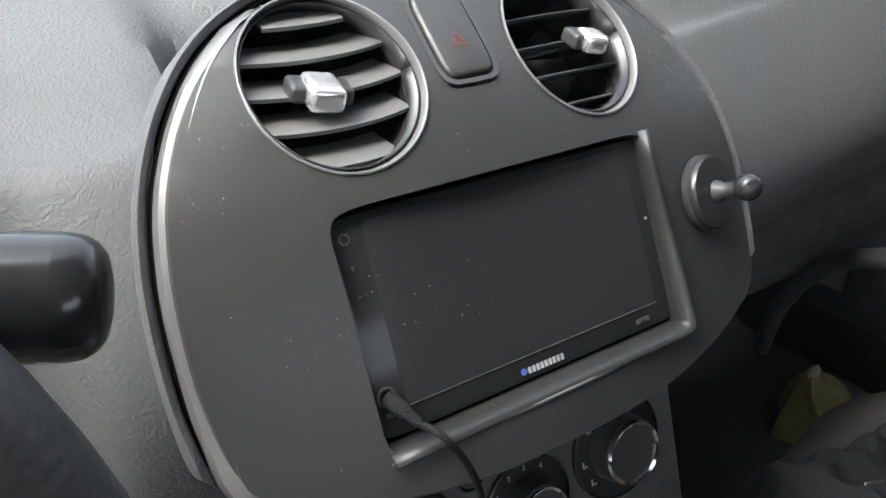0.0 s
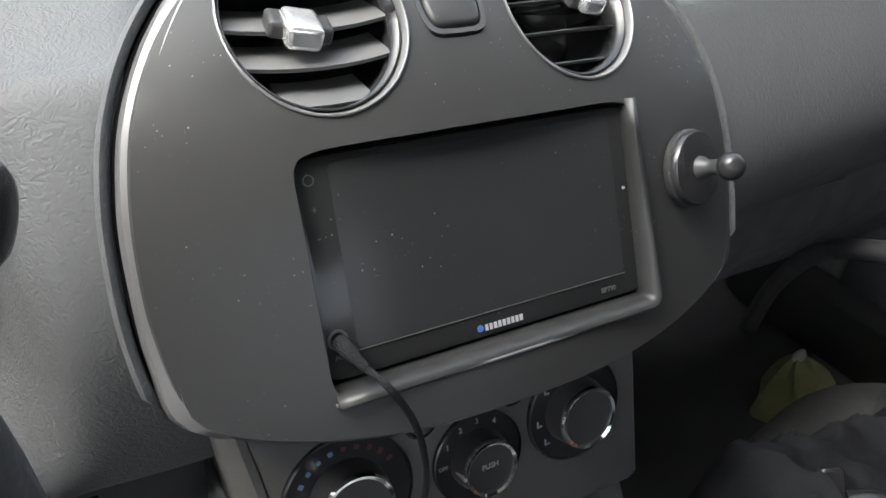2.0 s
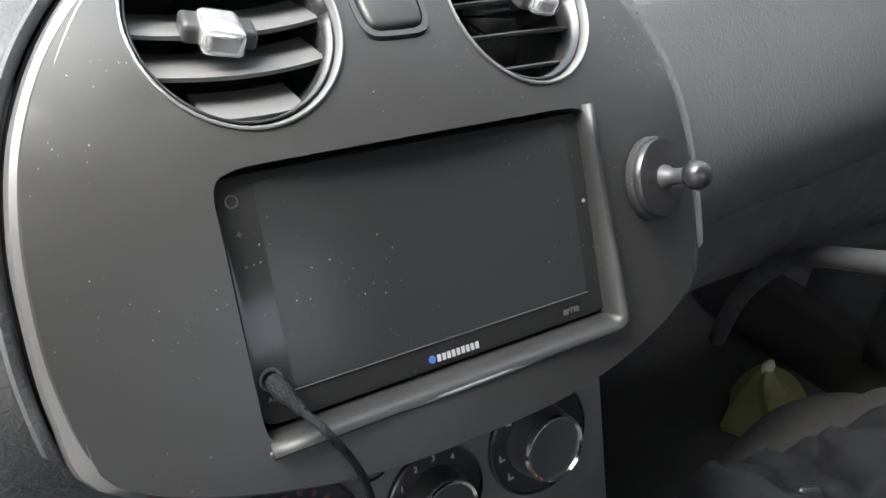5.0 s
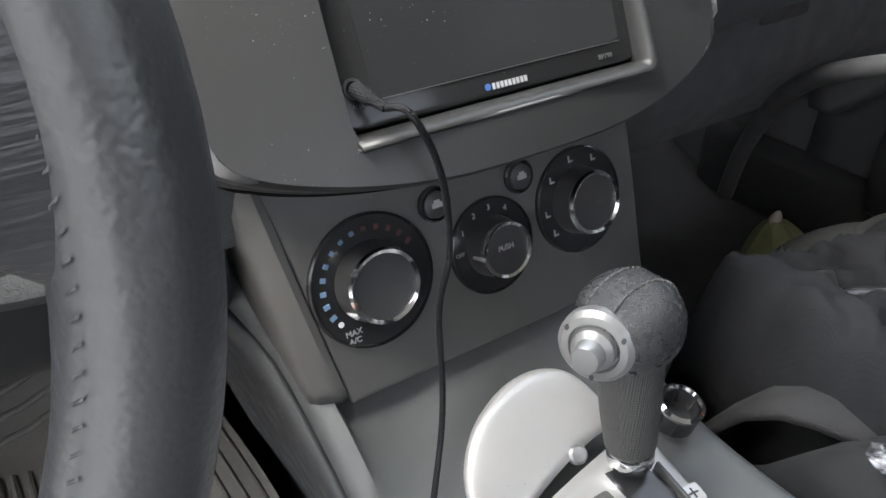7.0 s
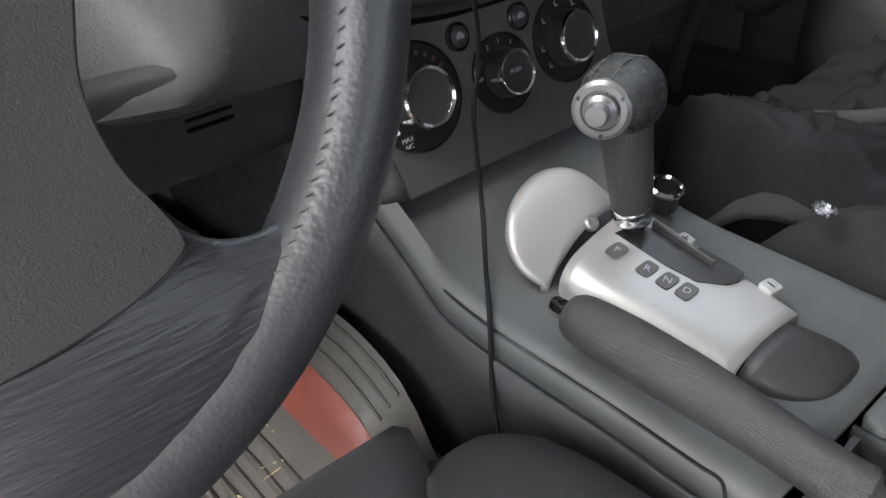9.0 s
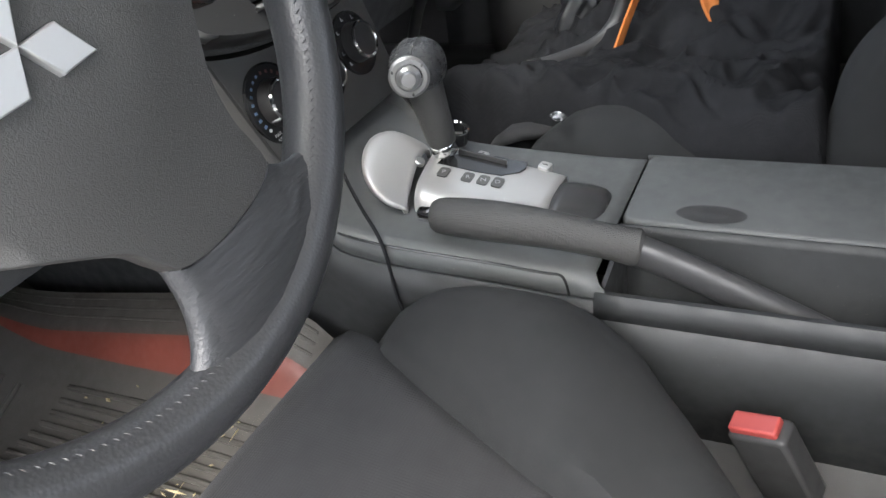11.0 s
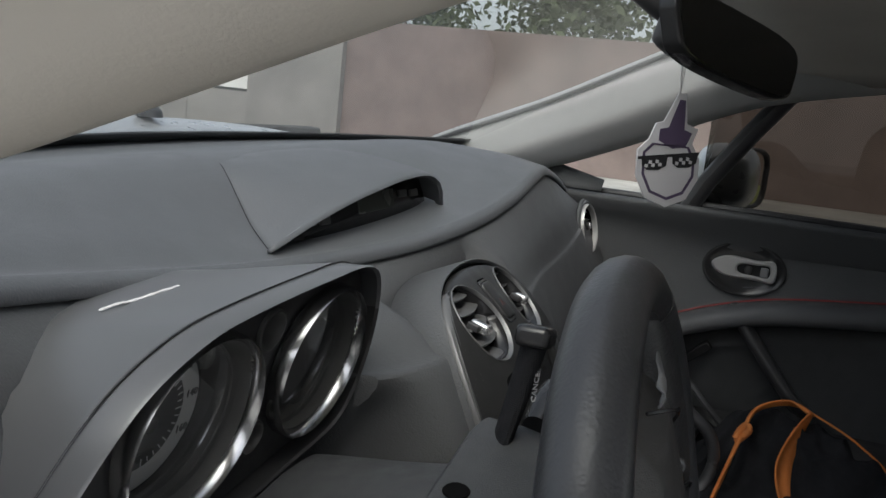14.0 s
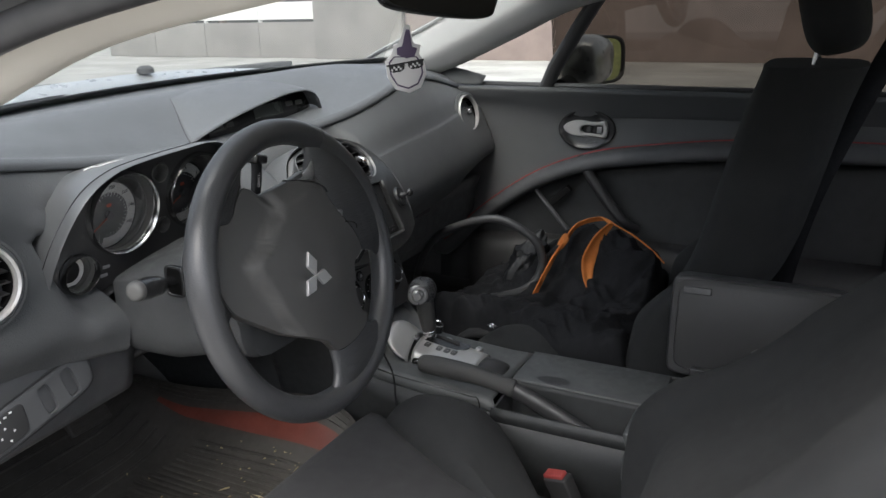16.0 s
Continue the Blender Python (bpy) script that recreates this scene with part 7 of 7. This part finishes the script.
for _ in range(150):
    x, y = rng.uniform(-0.46, -0.2), rng.gauss(0.06, 0.12)
    c = Vector(mat_at(x, y, 0.005))
    a, ln, w = rng.uniform(0, 6.28), rng.choice((0.002, 0.003, 0.004, 0.006, 0.015)), rng.uniform(0.0008, 0.0025)
    u, v = Vector((math.cos(a), math.sin(a), 0)) * ln, Vector((-math.sin(a), math.cos(a), 0)) * w
    k = len(verts)
    verts += [c - u, c + v, c + u, c - v, c + Vector((0, 0, w))]
    faces += [(k, k + 1, k + 4), (k + 1, k + 2, k + 4), (k + 2, k + 3, k + 4), (k + 3, k, k + 4)]
bits = finish("floor_crumbs", mesh("floor_crumbs", verts, faces), M["straw"], smooth=False)
tagged(bits, "pale dry crumbs and stalks on the rubber mat", "crumbs", kind="stuff")
pedal = thing("brake_pedal", (-0.36, 0.44, 0.45), "black ribbed brake pedal in the dark footwell", "pedal")
box("pad", pose(-0.36, 0.40, 0.475, -40), (0.085, 0.012, 0.05), M["rubber"], pedal, bevel=0.004)
for k in range(6):
    box("pad_rib", pose(-0.36, 0.394, 0.475, -40) @ pose(0, 0, -0.02 + 0.008 * k), (0.08, 0.005, 0.003), M["rubber"], pedal, bevel=0.001)
tube("arm", [(-0.36, 0.41, 0.48), (-0.36, 0.47, 0.56), (-0.36, 0.50, 0.66)], 0.008, M["black"], pedal, seg=8)
foot = thing("foot_rest", (-0.60, 0.42, 0.40), "black foot rest beside the pedals", "foot rest")
box("pad", pose(-0.60, 0.42, 0.45, -50), (0.085, 0.015, 0.2), M["rubber"], foot, bevel=0.005)
# passenger's footwell: dark closing panel under the dashboard
glove = thing("glove_box", (0.42, 0.12, 0.62), "dark glove box lid in the shade under the dashboard", "glove box")
rows = [[(x, y, z) for x in np.linspace(0.16, 0.735, 14)] for y, z in ((0.11, 0.735), (0.125, 0.70), (0.13, 0.64), (0.16, 0.585), (0.24, 0.56), (0.40, 0.56))]
grid("lid", rows, M["dash_low"], glove, thick=0.01)
box("latch", pose(0.42, 0.118, 0.70), (0.07, 0.01, 0.022), M["black"], glove, bevel=0.003)
under = grid("under_dash_panel", [[(x, y, z) for x in np.linspace(-0.735, -0.13, 12)] for y, z in ((0.16, 0.68), (0.22, 0.64), (0.40, 0.62), (0.75, 0.60))], M["carpet"], thick=0.006)
tagged(under, "dark closing panel under the driver's dashboard", "panel", kind="structure")

# ---- bags on the passenger's side ----
pack = thing("backpack", (0.42, -0.28, 0.5), "black backpack with orange trim slumped on the passenger seat", "backpack")
ridge = smooth_path([(0.36, -0.06, 0.50), (0.415, -0.155, 0.515), (0.48, -0.19, 0.59), (0.545, -0.225, 0.66), (0.53, -0.29, 0.680), (0.50, -0.36, 0.665), (0.485, -0.42, 0.640)], 5)


def pack_top(x, y):
    best = 0.0
    for q in ridge:
        d = math.hypot(x - q.x, y - q.y)
        best = max(best, (q.z - 0.012 - 0.505) * math.exp(-(d / 0.115) ** 1.7))
    p = Vector((x * 9, y * 9, 0.3))
    fold = 1 - abs(noise.fractal(p + Vector((0.3 * math.sin(y * 30), 0, 0)), 0.9, 2.1, 3))
    fine = 1 - abs(noise.noise(Vector((x * 34 + 5 * y, y * 16, 2.0))))
    return 0.505 + 0.052 * math.exp(-((x - 0.225) / 0.10) ** 2) + best + 0.060 * (fold - 0.75) + 0.008 * (fine - 0.6)


rows = []
for i in range(120):
    y = 0.02 - 0.475 * i / 119
    row = []
    for j in range(120):
        xa = float(np.interp(y, [-0.30, -0.20, -0.05], [0.150, 0.205, 0.215]))
        x = xa + (0.66 - xa) * j / 119
        e = max(abs(i / 59.5 - 1), abs(j / 59.5 - 1))
        z = pack_top(x, y)
        row.append((x, y, z if e < 0.90 else z + (0.42 - z) * min(1, (e - 0.90) / 0.10) ** 1.8))
    rows.append(row)
grid("main_body", rows, M["nylon"], pack, "slack black nylon body in folds", thick=0.006, angle=85)


def band(pts, width, name, material, parent, label="", twist=(0, 0, 1)):
    p = smooth_path(pts, 7)
    rows = []
    for i, q in enumerate(p):
        t = (p[min(i + 1, len(p) - 1)] - p[max(i - 1, 0)]).normalized()
        w = t.cross(Vector(twist)).normalized()
        ww = width if isinstance(width, (int, float)) else float(np.interp(i / (len(p) - 1), np.linspace(0, 1, len(width)), width))
        up_ = w.cross(t) * ww * 0.18
        rows.append([q - w * ww / 2, q - w * ww / 4 + up_, q + up_ * 1.3, q + w * ww / 4 + up_, q + w * ww / 2])
    return grid(name, rows, material, parent, label, thick=0.003)


band([(0.365, -0.188, 0.541), (0.395, -0.200, 0.581), (0.430, -0.214, 0.622), (0.470, -0.225, 0.648), (0.510, -0.243, 0.680), (0.535, -0.290, 0.694), (0.515, -0.325, 0.688)], 0.017, "orange_piping", M["orange"], pack, "orange edge band", (0.5, 0.5, 0.5))
band([(0.515, -0.322, 0.690), (0.478, -0.303, 0.662), (0.448, -0.290, 0.620), (0.424, -0.296, 0.582), (0.400, -0.312, 0.556)], [0.012, 0.028, 0.034, 0.022, 0.004], "orange_flap", M["orange"], pack, "orange lined flap", (0.75, 0.4, 0.2))
knot = [(0.462, -0.218, 0.635), (0.462, -0.233, 0.656), (0.468, -0.229, 0.664), (0.466, -0.221, 0.654), (0.46, -0.216, 0.641)]
tube("strap_knot", smooth_path(knot, 5), 0.0055, M["orange"], pack, seg=8)
tube("trim_cord", smooth_path([(0.515, -0.325, 0.690), (0.50, -0.375, 0.672), (0.49, -0.42, 0.646), (0.485, -0.45, 0.62)], 6), 0.0019, M["orange"], pack, seg=8)
blob("crumpled_cover", pose(0.512, -0.115, 0.572, 20, 34, 0), (0.085, 0.07, 0.155), M["vinyl"], pack, "shiny crumpled black plastic", power=2.0, lump=0.46, lump_scale=21, nu=72, nv=48)
hose = thing("black_hose", (0.42, -0.1, 0.5), "thick black rubber hose looped over the bag", "hose")
tube("loop", smooth_path([(0.52, 0.20, 0.44), (0.50, 0.175, 0.52), (0.455, 0.115, 0.61), (0.415, 0.035, 0.668), (0.42, -0.075, 0.700), (0.42, -0.160, 0.668), (0.424, -0.188, 0.62), (0.415, -0.180, 0.572), (0.390, -0.155, 0.546), (0.350, -0.118, 0.540), (0.318, -0.088, 0.540), (0.292, -0.068, 0.536)], 7), 0.0095, M["seal"], hose, seg=14)
tube("coupling", [(0.330, -0.099, 0.540), (0.318, -0.088, 0.540), (0.300, -0.074, 0.5375), (0.292, -0.068, 0.536)], [0.0105, 0.0125, 0.0125, 0.011], M["gloss"], hose, "black hose end coupling", seg=16)
bag = thing("shoulder_bag", (0.40, 0.08, 0.4), "dark cloth bag with a black buckle in the footwell", "bag")
blob("body", pose(0.41, -0.05, 0.415, -14, 0, 14), (0.36, 0.24, 0.17), M["nylon_soft"], bag, power=3.2, lump=0.035, lump_scale=6, nu=40, nv=24)
blob("flap", pose(0.50, -0.06, 0.49, -16, 6, 20), (0.22, 0.18, 0.06), M["nylon_soft"], bag, power=3.0, lump=0.1, lump_scale=8)
box("strap_buckle", facing((0.284, -0.066, 0.530), (-0.3, -0.6, 0.6)), (0.020, 0.066, 0.010), M["gloss"], bag, bevel=0.004)
wrap = thing("crumpled_wrapper", (0.57, 0.15, 0.33), "crumpled yellow-green wrapper in the footwell", "wrapper")
rows = []
for k in range(11):
    f_ = k / 10
    r = 0.062 * (1 - f_) ** 0.75 + 0.006
    rows.append([(0.612 - 0.036 * f_ + r * math.cos(a) * (1 + 0.25 * math.sin(3 * a + 2 * f_)), 0.150 + 0.010 * f_ + r * 0.8 * math.sin(a) * (1 + 0.2 * math.cos(4 * a)), 0.318 + 0.087 * f_) for a in (2 * math.pi * j / 22 for j in range(22))])
grid("wrapper", rows, M["green_bag"], wrap, loop=True, cap=True, angle=20)
blob("twisted_tip", pose(0.576, 0.160, 0.402, 10, 15, 0), (0.013, 0.011, 0.024), M["beige"], wrap, "pale twisted wrapper end", power=2.0, lump=0.4, lump_scale=60)
foil = blob("foil_scrap", pose(0.150, -0.18, 0.553, 10, 20, 30), (0.026, 0.018, 0.010), M["foil"], power=2.2, lump=0.75, lump_scale=130, nu=30, nv=18)
tagged(foil, "small crumpled shiny foil scrap on the passenger seat", "foil")

# ---- cable from the head unit ----
cable = thing("audio_cable", fas(-0.0836, -0.0275, -0.01), "thin black audio cable from the radio socket down to the floor", "cable")
pm = FM @ pose(-0.0836, -0.0275, -0.0105, 34, 18, 0)
lathe("plug", [(0.0, 0.0), (0.0034, 0.0), (0.0038, 0.002), (0.0038, 0.010), (0.0028, 0.012), (0.0022, 0.020), (0.0, 0.0205)], pm, M["nylon"], cable, seg=20)
p0 = pm @ Vector((0, 0, 0.02))
way = [p0, Vector((-0.0765, -0.037, 0.770)), Vector((-0.064, -0.038, 0.746)), Vector((-0.055, -0.034, 0.716)), Vector((-0.051, -0.030, 0.684)), Vector((-0.057, -0.030, 0.655)), Vector((-0.057, -0.033, 0.605)), Vector((-0.066, -0.045, 0.584)), Vector((-0.088, -0.070, 0.568)), Vector((-0.110, -0.096, 0.557)), Vector((-0.121, -0.108, 0.540)), Vector((-0.124, -0.112, 0.500)), Vector((-0.134, -0.13, 0.44)), Vector((-0.15, -0.12, 0.40))]
tube("wire", smooth_path(way, 8), 0.0017, M["nylon"], cable, seg=10)
